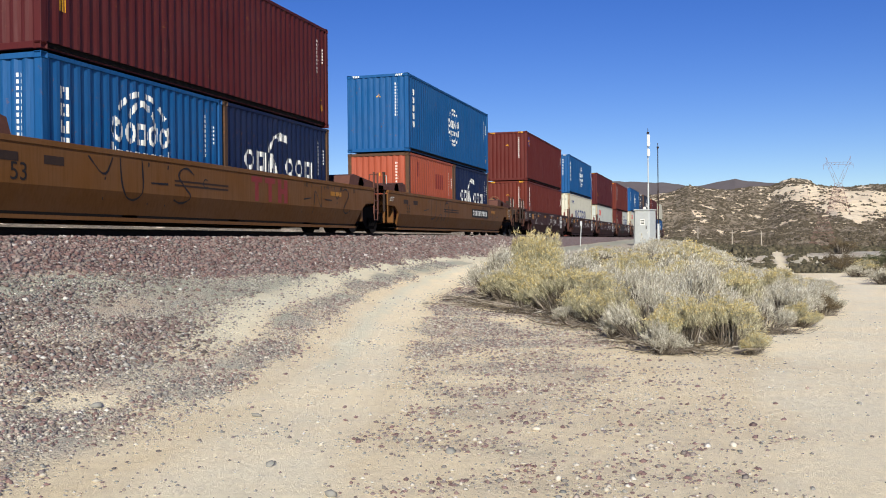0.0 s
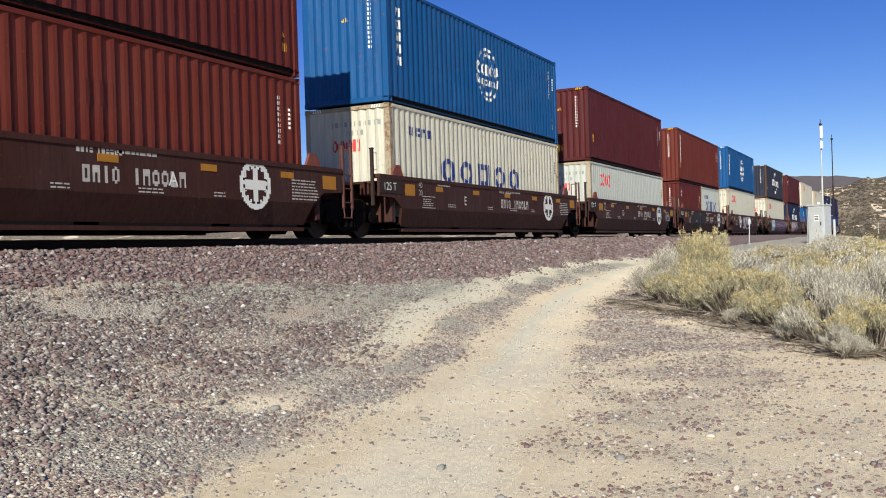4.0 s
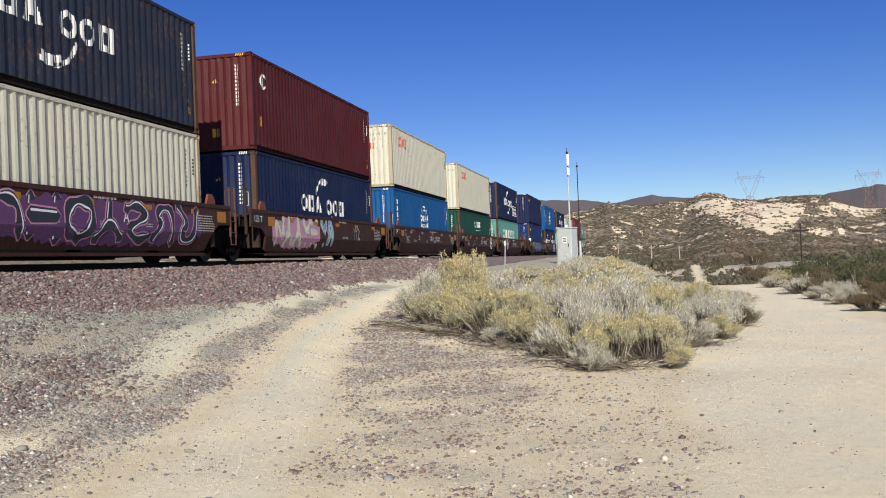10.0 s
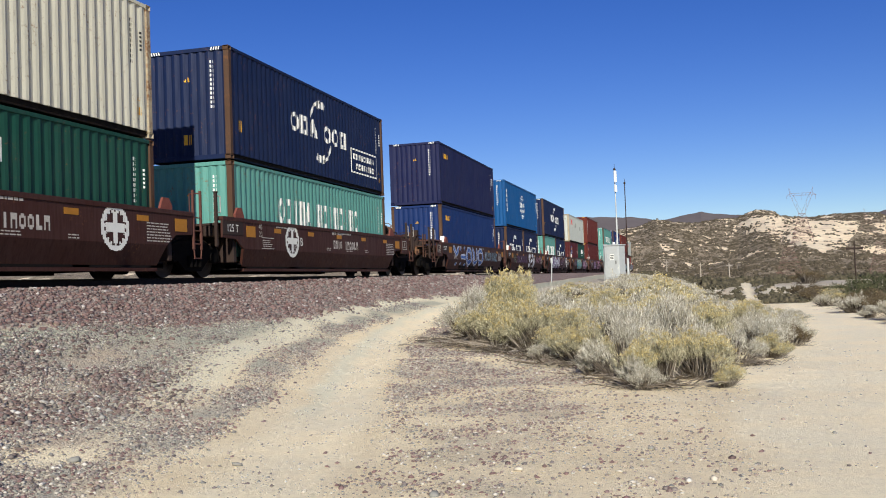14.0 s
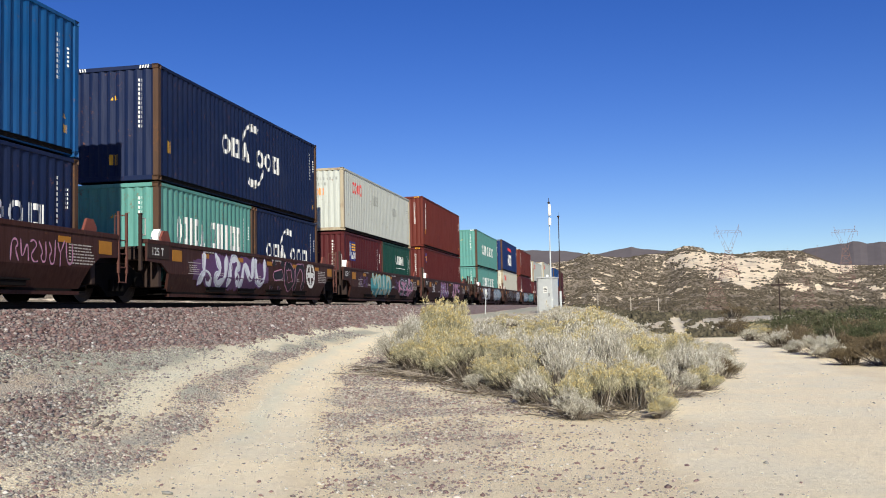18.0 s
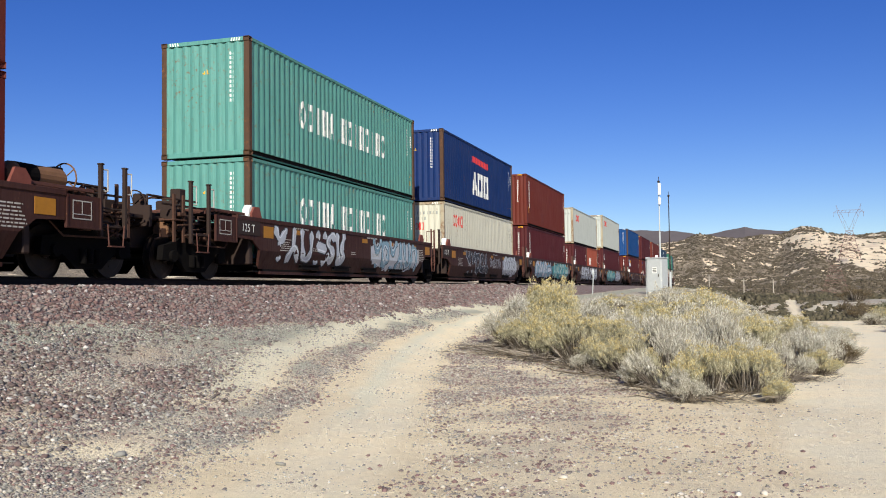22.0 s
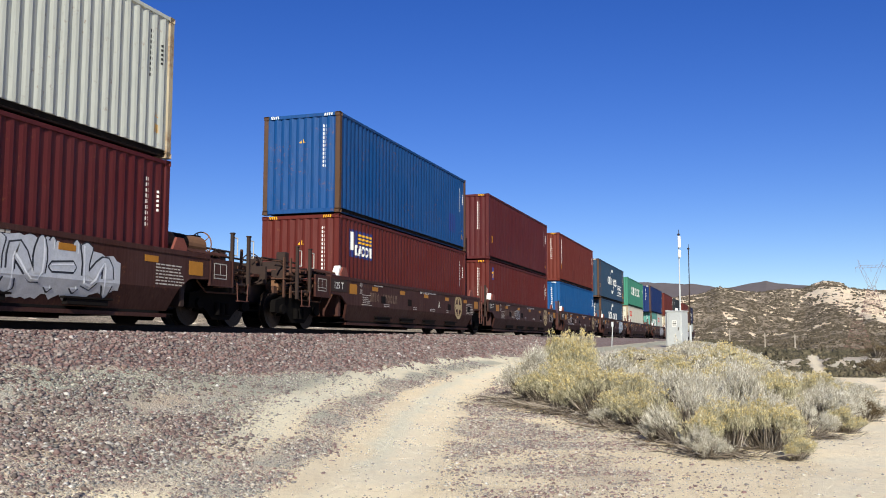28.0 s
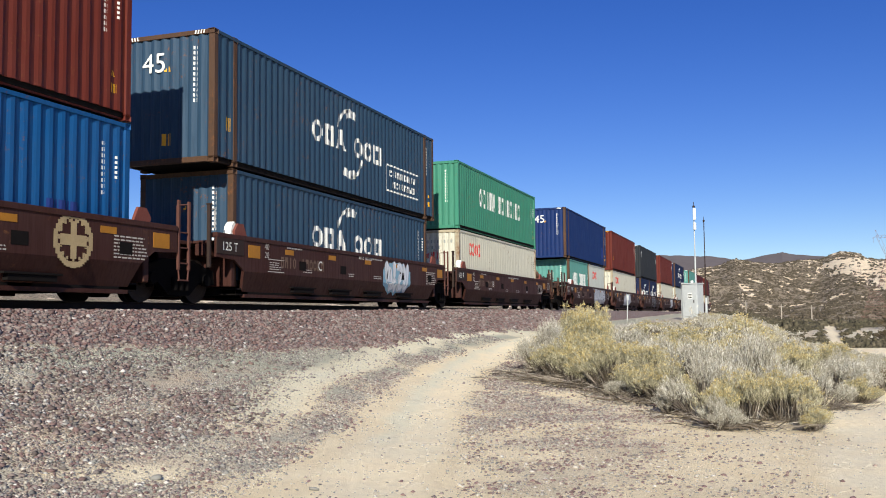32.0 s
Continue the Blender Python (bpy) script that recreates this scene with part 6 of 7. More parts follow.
# Distance haze is mixed into the rock's base colour; no air is modelled.
M_FAR = plain("haze_tinted_far_mountain", "5a5455", 1.0, 0, 0.15, 0.004, 0.0)
fv, rows = [], (0.0, 0.6, 1.0, 1.4)
FAZ = spaced([(-80, 50, 0.35)])
for q in rows:
    for az in FAZ:
        r = 2300 + 500 * q
        top = r * math.tan(radians(lerp(az, FAR))) + 6 * noise.noise((az * 1.3, 4, 0))
        fv.append((r * math.sin(radians(az)), r * math.cos(radians(az)), -30 + (top + 30) * (q ** 0.8 if q <= 1 else 0.7)))
n = len(FAZ)
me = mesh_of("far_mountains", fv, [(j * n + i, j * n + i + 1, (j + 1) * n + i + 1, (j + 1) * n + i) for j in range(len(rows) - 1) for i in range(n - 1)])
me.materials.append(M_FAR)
tagged(new("far_mountains", me), "mountain range on the horizon, grey-violet haze put into its colour", "mountain", kind="structure")


# ---- scrub ----
def tufts(name, spots, seed):
    """Small rough clumps for far scrub, a handful of leaning wedges each."""
    rng = np.random.default_rng(seed)
    s = np.array(spots)
    n, k = len(s), 6
    d = rng.normal(size=(n, k, 3))
    d[..., 2] = np.abs(d[..., 2]) * 0.8 + 0.15
    d /= np.linalg.norm(d, axis=-1, keepdims=True)
    side = np.cross(d, rng.normal(size=(n, k, 3)))
    side /= np.linalg.norm(side, axis=-1, keepdims=True) + 1e-6
    up = np.cross(side, d)
    root = s[:, None, :3] + d * s[:, None, 3:4] * 0.12
    tip = s[:, None, :3] + d * s[:, None, 3:4] * rng.uniform(0.6, 1.0, (n, k, 1)) * np.array([1, 1, 0.85])
    w = s[:, None, 3:4] * 0.32
    mid = (root + tip) / 2
    pts = np.stack([root, mid + side * w, mid - side * w * 0.5 + up * w, mid - side * w * 0.5 - up * w, tip], 2).reshape(-1, 3)
    t = np.array([(0, 1, 2), (0, 2, 3), (0, 3, 1), (4, 2, 1), (4, 3, 2), (4, 1, 3)])
    return quick_mesh(name, pts, (t[None] + (np.arange(n * k) * 5)[:, None, None]).reshape(-1, 3))


def leaf_material(name, stops, rough=0.85):
    k = Nodes(name)
    geo = k.n.new("ShaderNodeNewGeometry")
    col = k.ramp(geo.outputs["Random Per Island"], stops)
    info = k.n.new("ShaderNodeObjectInfo")
    col = k.mix(k.ramp(info.outputs["Random"], [(0.0, 0.0), (1.0, 0.3)]), col, k.mix(0.5, col, (0.25, 0.2, 0.12)))
    return k.done(col, rough, 0, 0.15)


M_SCRUB = leaf_material("dark_hill_scrub", [(0, (0.045, 0.04, 0.028)), (0.5, (0.08, 0.066, 0.046)), (1, (0.13, 0.105, 0.075))])
M_GREEN = leaf_material("dark_green_scrub", [(0, (0.05, 0.048, 0.03)), (0.6, (0.085, 0.076, 0.048)), (1, (0.14, 0.118, 0.078))])
rng = np.random.default_rng(11)
spots = []
for az, f, r in zip(rng.uniform(-6, 14.5, 26000), rng.uniform(0, 1.02, 26000) ** 0.85, rng.uniform(0, 1, 26000)):
    x, y, z = hill_point(az, f)
    c = cliff(az, f, x, y, z)
    if r > c * (0.985 - 0.2 * smooth(0.1, 0.3, noise.noise((x * 0.02, y * 0.02 + z * 0.12, 3.0)))) and (f < 0.99 or r > 0.5):
        spots.append((x, y, z - 0.2, (0.42 + 0.95 * r * r) * (1.15 if f < 0.2 else 1.0)))
stuff("hill_scrub", tufts("hill_scrub", spots, 12), M_SCRUB, "dark chaparral dotted over the hillside", "scrub")
spots = []
for az, r, q in zip(np.concatenate([rng.uniform(-3, 22, 7600), rng.uniform(0.5, 20, 8000)]), np.concatenate([43 + 260 * rng.uniform(0, 1, 7600) ** 1.5, rng.uniform(44, 85, 8000)]), rng.uniform(0, 1, 15600)):
    x, y = r * math.sin(radians(az)), r * math.cos(radians(az))
    bare = noise.noise((x * 0.06, y * 0.05, 2.0)) + (r - 90) * 0.004 < -0.2 if r > 62 else noise.noise((x * 0.4, y * 0.3, 2.0)) < -0.36
    if (y > 46 or abs(off_line(x, y, LANE)) > 2.0) and (y > 96 or abs(off_line(x, y, ROAD)) > 0.5) and not bare and (az > 3.6 or r > 75 or (r > 50 and az > 0.5)):
        spots.append((x, y, height(x, y) - 0.1, (0.18 + 0.34 * q * q if r < 75 else 0.3 + 0.6 * q * q) + (0.25 if r > 150 else 0)))
stuff("valley_scrub", tufts("valley_scrub", spots, 13), M_GREEN, "dark green scrub on the valley floor", "scrub")


# ---- brush beside the road ----
def blades(rng, root, way, length, width, bend):
    """Thin bent two-piece blades: five points and three triangles each."""
    n = len(root)
    way = way / np.linalg.norm(way, axis=1, keepdims=True)
    side = np.cross(way, rng.normal(size=(n, 3)))
    side /= np.linalg.norm(side, axis=1, keepdims=True) + 1e-6
    mid = root + way * length[:, None] * 0.55
    tip = root + way * length[:, None] + bend * length[:, None]
    w = width[:, None] * side
    pts = np.stack([root - w * 0.6, root + w * 0.6, mid - w, mid + w, tip], 1).reshape(-1, 3)
    t = np.array([(0, 1, 3), (0, 3, 2), (2, 3, 4)])
    return pts, (t[None] + (np.arange(n) * 5)[:, None, None]).reshape(-1, 3)


def stack_up(*lots):
    pts, tris, k = [], [], 0
    for p, t in lots:
        pts.append(p)
        tris.append(t + k)
        k += len(p)
    return np.concatenate(pts), np.concatenate(tris)


def brush_meshes(seed, lean, dense):
    """Stems, leafy twig ends and flower heads of one desert shrub of several domed clumps, about 1 m high and 1.2 m wide."""
    rng = np.random.default_rng(seed)
    far = dense < 2500
    c = 9
    ca, cs = rng.uniform(0, 6.283, c), np.linspace(0.05, 1, c) ** 0.6
    mid = np.stack([np.cos(ca) * cs * 0.46, np.sin(ca) * cs * 0.46, (0.8 - 0.42 * cs ** 1.6) * rng.uniform(0.78, 1.12, c)], 1)
    rad = rng.uniform(0.15, 0.25, c)
    n = 240 if far else 430
    which = rng.integers(0, c, n)
    d = rng.normal(size=(n, 3))
    d[:, 2] = np.abs(d[:, 2]) * 0.9 - 0.15
    d /= np.linalg.norm(d, axis=1, keepdims=True)
    top = mid[which] + d * rad[which, None] * rng.uniform(0.7, 1.08, (n, 1)) * np.array([1, 1, 1.15])
    loose = rng.uniform(0, 1, n) < 0.07
    top[loose] *= np.array([1.12, 1.12, 1.14])
    top[:, 2] = np.maximum(top[:, 2], 0.1)
    root = np.stack([mid[which, 0] * 0.42, mid[which, 1] * 0.42, np.zeros(n)], 1) + rng.normal(0, 0.035, (n, 3)) * np.array([1, 1, 0.2])
    way = top - root
    ln = np.linalg.norm(way, axis=1)
    stems = blades(rng, root, way, ln * rng.uniform(0.85, 1.0, n), rng.uniform(0.0035, 0.0065, n) * (1.5 if far else 1), rng.normal(0, 0.03, (n, 3)))
    dead = 70
    ad = rng.uniform(0, 6.283, dead)
    wd = np.stack([np.cos(ad), np.sin(ad), rng.uniform(0.02, 0.45, dead)], 1)
    stems = stack_up(stems, blades(rng, rng.normal(0, 0.14, (dead, 3)) * np.array([1, 1, 0.1]) + np.array([0, 0, 0.04]), wd, rng.uniform(0.3, 0.7, dead), rng.uniform(0.004, 0.008, dead), rng.normal(0, 0.12, (dead, 3))))
    thick = 2.2 if far else 1.0
    pick = rng.integers(0, n, dense)
    t = (1 - 0.3 * rng.uniform(0, 1, dense) ** 1.3)[:, None]
    fr = root[pick] + way[pick] * t + rng.normal(0, 0.02, (dense, 3))
    fr[:, 2] = np.maximum(fr[:, 2], 0.03)
    fw = way[pick] / ln[pick, None] + rng.normal(0, 0.42, (dense, 3)) + np.array([0, 0, lean])
    fol = blades(rng, fr, fw, rng.uniform(0.025, 0.095, dense), rng.uniform(0.002, 0.0042, dense) * thick, rng.normal(0, 0.15, (dense, 3)))
    q = 100 if far else 190
    ups = np.argsort(-(d[:, 2] + rng.normal(0, 0.25, n)))[:q]
    k = 5 if far else 22
    hr = np.repeat(top[ups], k, 0) + rng.normal(0, 0.02, (q * k, 3)) * np.array([1, 1, 0.7])
    flo = blades(rng, hr, rng.normal(0, 1, (q * k, 3)) + np.array([0, 0, 0.3]), rng.uniform(0.012, 0.026, q * k) * thick, rng.uniform(0.004, 0.008, q * k) * thick, rng.normal(0, 0.2, (q * k, 3)))
    return [quick_mesh(nm, *lot) for nm, lot in (("stem_clump", stems), ("foliage", fol), ("bloom", flo))]


def patchy_leaf(name, stops, other, scale=2.2):
    """Leaf colour that varies blade by blade and drifts to a second tone in patches."""
    k = Nodes(name)
    geo = k.n.new("ShaderNodeNewGeometry")
    col = k.ramp(geo.outputs["Random Per Island"], stops)
    spot = k.noise(geo.outputs["Position"], scale, 3)
    col = k.mix(k.ramp(spot, [(0.42, 0.0), (0.6, 0.75)]), col, k.mix(0.3, col, other))
    twig = k.noise(geo.outputs["Position"], 9.0, 2)
    col = k.mix(k.ramp(twig, [(0.42, 0.5), (0.55, 0.0)]), col, k.mix(0.72, col, (0.075, 0.062, 0.04)))
    info = k.n.new("ShaderNodeObjectInfo")
    col = k.mix(k.ramp(info.outputs["Random"], [(0.0, 0.0), (1.0, 0.35)]), col, other)
    return k.done(col, 0.85, 0, 0.15)


M_STEM = leaf_material("grey_woody_stems", [(0, (0.045, 0.036, 0.028)), (0.5, (0.12, 0.098, 0.076)), (0.8, (0.26, 0.225, 0.185)), (1, (0.48, 0.44, 0.37))])
M_SAGE = patchy_leaf("grey_green_foliage", [(0, (0.15, 0.14, 0.075)), (0.45, (0.38, 0.35, 0.2)), (0.8, (0.57, 0.53, 0.35)), (1, (0.76, 0.72, 0.53))], (0.46, 0.42, 0.29))
M_STRAW = patchy_leaf("silver_straw_foliage", [(0, (0.2, 0.18, 0.135)), (0.5, (0.51, 0.485, 0.395)), (1, (0.84, 0.81, 0.71))], (0.43, 0.395, 0.3))
M_BLOOM = patchy_leaf("dry_yellow_flowers", [(0, (0.3, 0.205, 0.065)), (0.5, (0.6, 0.465, 0.165)), (1, (0.78, 0.655, 0.33))], (0.56, 0.475, 0.25), 1.4)
M_BROWNLEAF = leaf_material("brown_dry_foliage", [(0, (0.06, 0.046, 0.03)), (0.5, (0.12, 0.09, 0.052)), (1, (0.21, 0.16, 0.09))])
M_DEEP = leaf_material("deep_green_foliage", [(0, (0.035, 0.045, 0.02)), (0.5, (0.06, 0.072, 0.034)), (1, (0.11, 0.115, 0.06))])
KINDS = {"yellow": ("pale yellow-flowered desert brush with grey stems", M_SAGE, M_BLOOM), "straw": ("silvery dry desert brush with fine upright stems", M_STRAW, M_STRAW),
         "brown": ("brown dry desert brush", M_BROWNLEAF, M_STEM), "green": ("dark green desert shrub", M_DEEP, M_DEEP)}
VARIANTS = [brush_meshes(71 + i, 0.35 + 0.1 * i, 9500) for i in range(5)] + [brush_meshes(171 + i, 0.4 + 0.1 * i, 2400) for i in range(4)]


# how high the brush reaches, in degrees over the eye, from the rails' side to the sandy road
CROWN = [(-14, -0.5), (-11.7, -0.15), (-11.2, 0.1), (-10.7, 0.5), (-10.1, 0.2), (-9.6, 0.1), (-8.2, -0.35), (-5, -0.42), (-3.2, 0.05), (-1.5, -0.15), (0.2, -0.7), (1.9, -1.6), (3.6, -1.9), (6, -2.45)]


def brush(x, y, w, h, kind, turn, variant):
    label, leaf, head = KINDS[kind]
    x, y = x - 0.005 * y, y * DEEP
    if kind == "green":
        h *= 0.75
    az, r = math.degrees(math.atan2(x, y)), math.hypot(x, y)
    if az < 6:
        h = min(h, 1.6 + r * math.tan(radians(lerp((az + 0.34) / 0.965, CROWN) * 0.967)) - height(x, y))
        if h < 0.22:
            return None
        h *= (0.82, 1.05, 0.9, 1.1, 0.96)[int(abs(x * 37 + y * 11)) % 5]
    ob = tagged(new("desert_brush"), label + " on sandy ground", "bush", "brush beside the sandy road")
    ms = VARIANTS[variant]
    part("stem_clump", ms[0], M_STEM, ob)
    part("foliage", ms[1], leaf, ob)
    if kind == "yellow":
        part("bloom", ms[2], head, ob, label="small dry yellow flower heads")["kind"] = "stuff"
    ob.matrix_basis = pose(x, y, height(x, y) - 0.03, 0, 0, turn) @ Matrix.Diagonal((w, w, h, 1))
    return ob


rng = np.random.default_rng(5)
FRONT = [(-3.75, 19.9, 0.95, 1.7, "yellow"), (-4.65, 19.3, 1.25, 1.0, "straw"), (-4.1, 18.4, 1.1, 0.95, "yellow"), (-4.2, 20.2, 1.5, 1.5, "yellow"), (-3.4, 18.2, 1.35, 1.25, "yellow"), (-2.8, 17.2, 1.25, 1.05, "yellow"), (-2.1, 16.3, 1.2, 0.95, "yellow"), (-1.6, 15.3, 1.0, 0.78, "yellow"),
         (-0.95, 14.0, 1.15, 0.86, "straw"), (-0.35, 13.2, 1.05, 0.8, "yellow"), (0.15, 13.9, 1.0, 0.72, "yellow"), (-0.3, 15.0, 1.35, 1.15, "straw"), (0.75, 16.1, 1.05, 0.85, "straw"), (-1.3, 16.6, 1.5, 1.25, "straw"), (0.35, 15.2, 0.9, 0.8, "yellow"),
         (-2.0, 18.0, 1.6, 1.35, "straw"), (-2.9, 19.2, 1.6, 1.4, "straw"), (-0.4, 17.6, 1.5, 1.2, "straw"), (1.2, 18.2, 1.2, 0.9, "straw"), (0.5, 18.0, 1.3, 1.1, "yellow"), (1.6, 19.4, 0.9, 0.8, "straw"), (2.0, 19.9, 0.8, 0.5, "brown"), (2.15, 20.8, 0.9, 0.8, "straw"), (1.5, 20.6, 0.8, 0.6, "brown"),
         (-4.3, 22.3, 1.5, 1.3, "yellow"), (2.1, 23.2, 1.0, 0.8, "straw"), (2.4, 25.0, 1.1, 0.85, "straw"), (2.6, 27.0, 1.1, 0.85, "yellow"), (2.9, 29.2, 1.2, 0.85, "straw"), (3.2, 31.5, 1.2, 0.85, "straw"), (3.4, 34, 1.2, 0.85, "yellow"), (3.6, 37, 1.3, 0.85, "straw"), (3.2, 40, 1.4, 0.8, "brown"), (1.5, 24.5, 1.3, 1.0, "yellow"), (1.8, 28, 1.4, 1.0, "straw"), (-1.5, 14.3, 0.6, 0.42, "straw"), (-0.7, 12.75, 0.6, 0.4, "straw"), (0.45, 13.2, 0.55, 0.4, "yellow"), (1.45, 17.4, 0.7, 0.45, "yellow"), (-3.6, 17.3, 0.7, 0.5, "yellow"), (-2.55, 16.2, 0.6, 0.4, "straw")]
for i, (x, y, w, h, kind) in enumerate(FRONT):
    brush(x, y, w, h, kind, i * 67 % 360, i % 5)
placed = [(x, y) for x, y, *_ in FRONT]
for i in range(900):
    y = 19 + 60 * rng.uniform() ** 1.5
    x = rng.uniform(-5.3, 3.2 + (y - 20) * 0.035)
    if x < -4.9 - (y - 20) * 0.01 or x > off_line(0, y, LANE) * -1 - 1.3 or any((x - a) ** 2 + (y - b) ** 2 < (0.8 + y * 0.012) ** 2 for a, b in placed):
        continue
    placed.append((x, y))
    kind = "yellow" if rng.uniform() < 0.45 else "straw"
    k = (1.05 if x < -0.5 else 0.8) * rng.uniform(0.8, 1.15)
    brush(x, y, 1.5 * k, min(1.25, 1.05 * k), kind, rng.uniform(0, 360), i % 5 if y < 23 else 5 + i % 4)
    if len(placed) > 150:
        break
RIGHT = [(5.6, 33.6, 1.3, 0.95, "straw"), (6.3, 33.0, 1.3, 0.9, "brown"), (5.8, 36.2, 1.3, 0.8, "brown"), (5.4, 29.6, 0.8, 0.6, "straw"), (5.9, 28.4, 1.3, 0.9, "straw"), (6.6, 28.0, 1.4, 0.95, "brown"), (5.7, 26.6, 1.0, 0.7, "straw"), (5.6, 23.6, 1.1, 0.85, "brown"),
         (6.3, 23.0, 1.4, 1.1, "brown"), (7.1, 23.8, 1.5, 1.2, "brown"), (5.4, 39, 1.2, 0.7, "straw"), (7.5, 29, 1.8, 1.2, "green"), (7.6, 34, 2, 1.25, "green"), (6.9, 38.5, 1.8, 1.0, "brown"), (8.9, 36, 2, 1.3, "brown"), (7.9, 26.4, 1.6, 1.2, "brown"),
         (7.4, 43, 2.4, 1.3, "green"), (8.8, 44.5, 2.8, 1.6, "green"), (10.4, 45, 2.8, 1.5, "green"), (7.9, 49, 2.4, 1.4, "green"), (12, 44, 2.6, 1.5, "green"), (9.6, 51, 3.0, 1.7, "green"), (12.4, 50, 3.2, 1.8, "green"), (10.5, 38, 2.2, 1.4, "brown"), (14.5, 46, 3, 1.6, "green"), (16.5, 50, 3, 1.7, "green"),
         (14, 40, 3, 1.7, "green"), (9.5, 31, 2.0, 1.3, "brown"), (8.6, 28, 1.9, 1.3, "brown"), (9.3, 25.5, 1.8, 1.2, "brown"), (5.0, 44.5, 1.0, 0.55, "straw"), (4.4, 46, 1.2, 0.6, "brown"), (5.8, 47, 1.5, 0.6, "brown"), (2.4, 50, 1.2, 0.7, "brown"), (4.7, 53, 1.2, 0.6, "straw"), (6.4, 55, 1.6, 0.7, "brown"),
         (11, 33, 2.2, 1.4, "brown"), (12.5, 36, 2.4, 1.5, "brown"), (1.6, 58, 1.6, 0.9, "brown"), (5.8, 62, 1.6, 0.8, "green"), (7.6, 63, 2.0, 1.0, "brown"), (8.4, 22.3, 1.5, 1.0, "brown"), (6.2, 42, 1.4, 0.7, "yellow"), (10.5, 28.5, 2.0, 1.4, "green"), (8.2, 30.5, 1.8, 1.3, "green"), (9.2, 33.5, 2.0, 1.4, "green"), (7.6, 41, 2.0, 1.2, "green"), (10.5, 41, 2.4, 1.5, "green"), (12, 31, 2.2, 1.5, "green"), (1.2, 55.5, 1.5, 0.7, "brown"), (2.4, 56, 1.4, 0.6, "brown"), (4.9, 56.5, 1.5, 0.6, "brown"), (6.0, 57, 1.6, 0.6, "straw"), (7.2, 56, 1.7, 0.7, "brown"), (8.4, 57, 1.8, 0.7, "green"), (9.8, 56, 1.8, 0.7, "brown"), (2.2, 47, 1.2, 0.6, "brown"), (1.6, 52.5, 1.3, 0.7, "straw"), (4.6, 60, 1.5, 0.7, "green"), (2.6, 61, 1.6, 0.8, "green"), (5.4, 50.5, 1.3, 0.55, "brown")]
for i, (x, y, w, h, kind) in enumerate(RIGHT):
    brush(x, y, w, h * (0.72 if y < 40 and kind != "green" else 1), kind, i * 77 % 360, 5 + i % 4 if y > 31 else i % 5)


def dead_branches(x, y, w, h, turn, seed):
    x, y = x - 0.005 * y, y * DEEP
    rng = np.random.default_rng(seed)
    n = 46
    root = rng.normal(0, 1, (n, 3)) * np.array([0.3, 0.16, 0.0]) + np.array([0, 0, 0.05])
    a = rng.normal(0, 0.5, n) + math.pi * (rng.uniform(0, 1, n) < 0.5)
    way = np.stack([np.cos(a), np.sin(a), rng.uniform(-0.02, 0.3, n)], 1)
    big = blades(rng, root, way, rng.uniform(0.35, 0.9, n), rng.uniform(0.006, 0.014, n), rng.normal(0, 0.12, (n, 3)))
    m = 160
    pick = rng.integers(0, n, m)
    fr = root[pick] + way[pick] * rng.uniform(0.2, 0.8, (m, 1)) * 0.6
    fine = blades(rng, fr, way[pick] + rng.normal(0, 0.5, (m, 3)), rng.uniform(0.08, 0.3, m), rng.uniform(0.003, 0.006, m), rng.normal(0, 0.15, (m, 3)))
    ob = tagged(new("dead_branch", quick_mesh("dead_branch", *stack_up(big, fine))), "bleached grey dead branches lying at the foot of the brush", "branch", "dead branches under the brush")
    ob.data.materials.append(M_STEM)
    ob.matrix_basis = pose(x, y, height(x, y), 0, 0, turn) @ Matrix.Diagonal((w, w, h, 1))


for i, (x, y, w, h, turn) in enumerate([(-4.5, 17.9, 1.1, 0.9, 15), (-3.9, 17.5, 1.2, 1.0, -10), (-3.3, 16.9, 1.1, 0.9, -30), (-2.7, 16.1, 0.9, 0.7, -35), (-2.1, 15.2, 1.0, 0.8, -25), (-1.2, 13.6, 0.9, 0.8, -20), (-0.5, 12.9, 1.0, 0.9, 5), (1.0, 15.8, 0.7, 0.6, 30), (-5.0, 18.6, 0.9, 0.7, 30)]):
    dead_branches(x, y, w, h, turn, 300 + i)


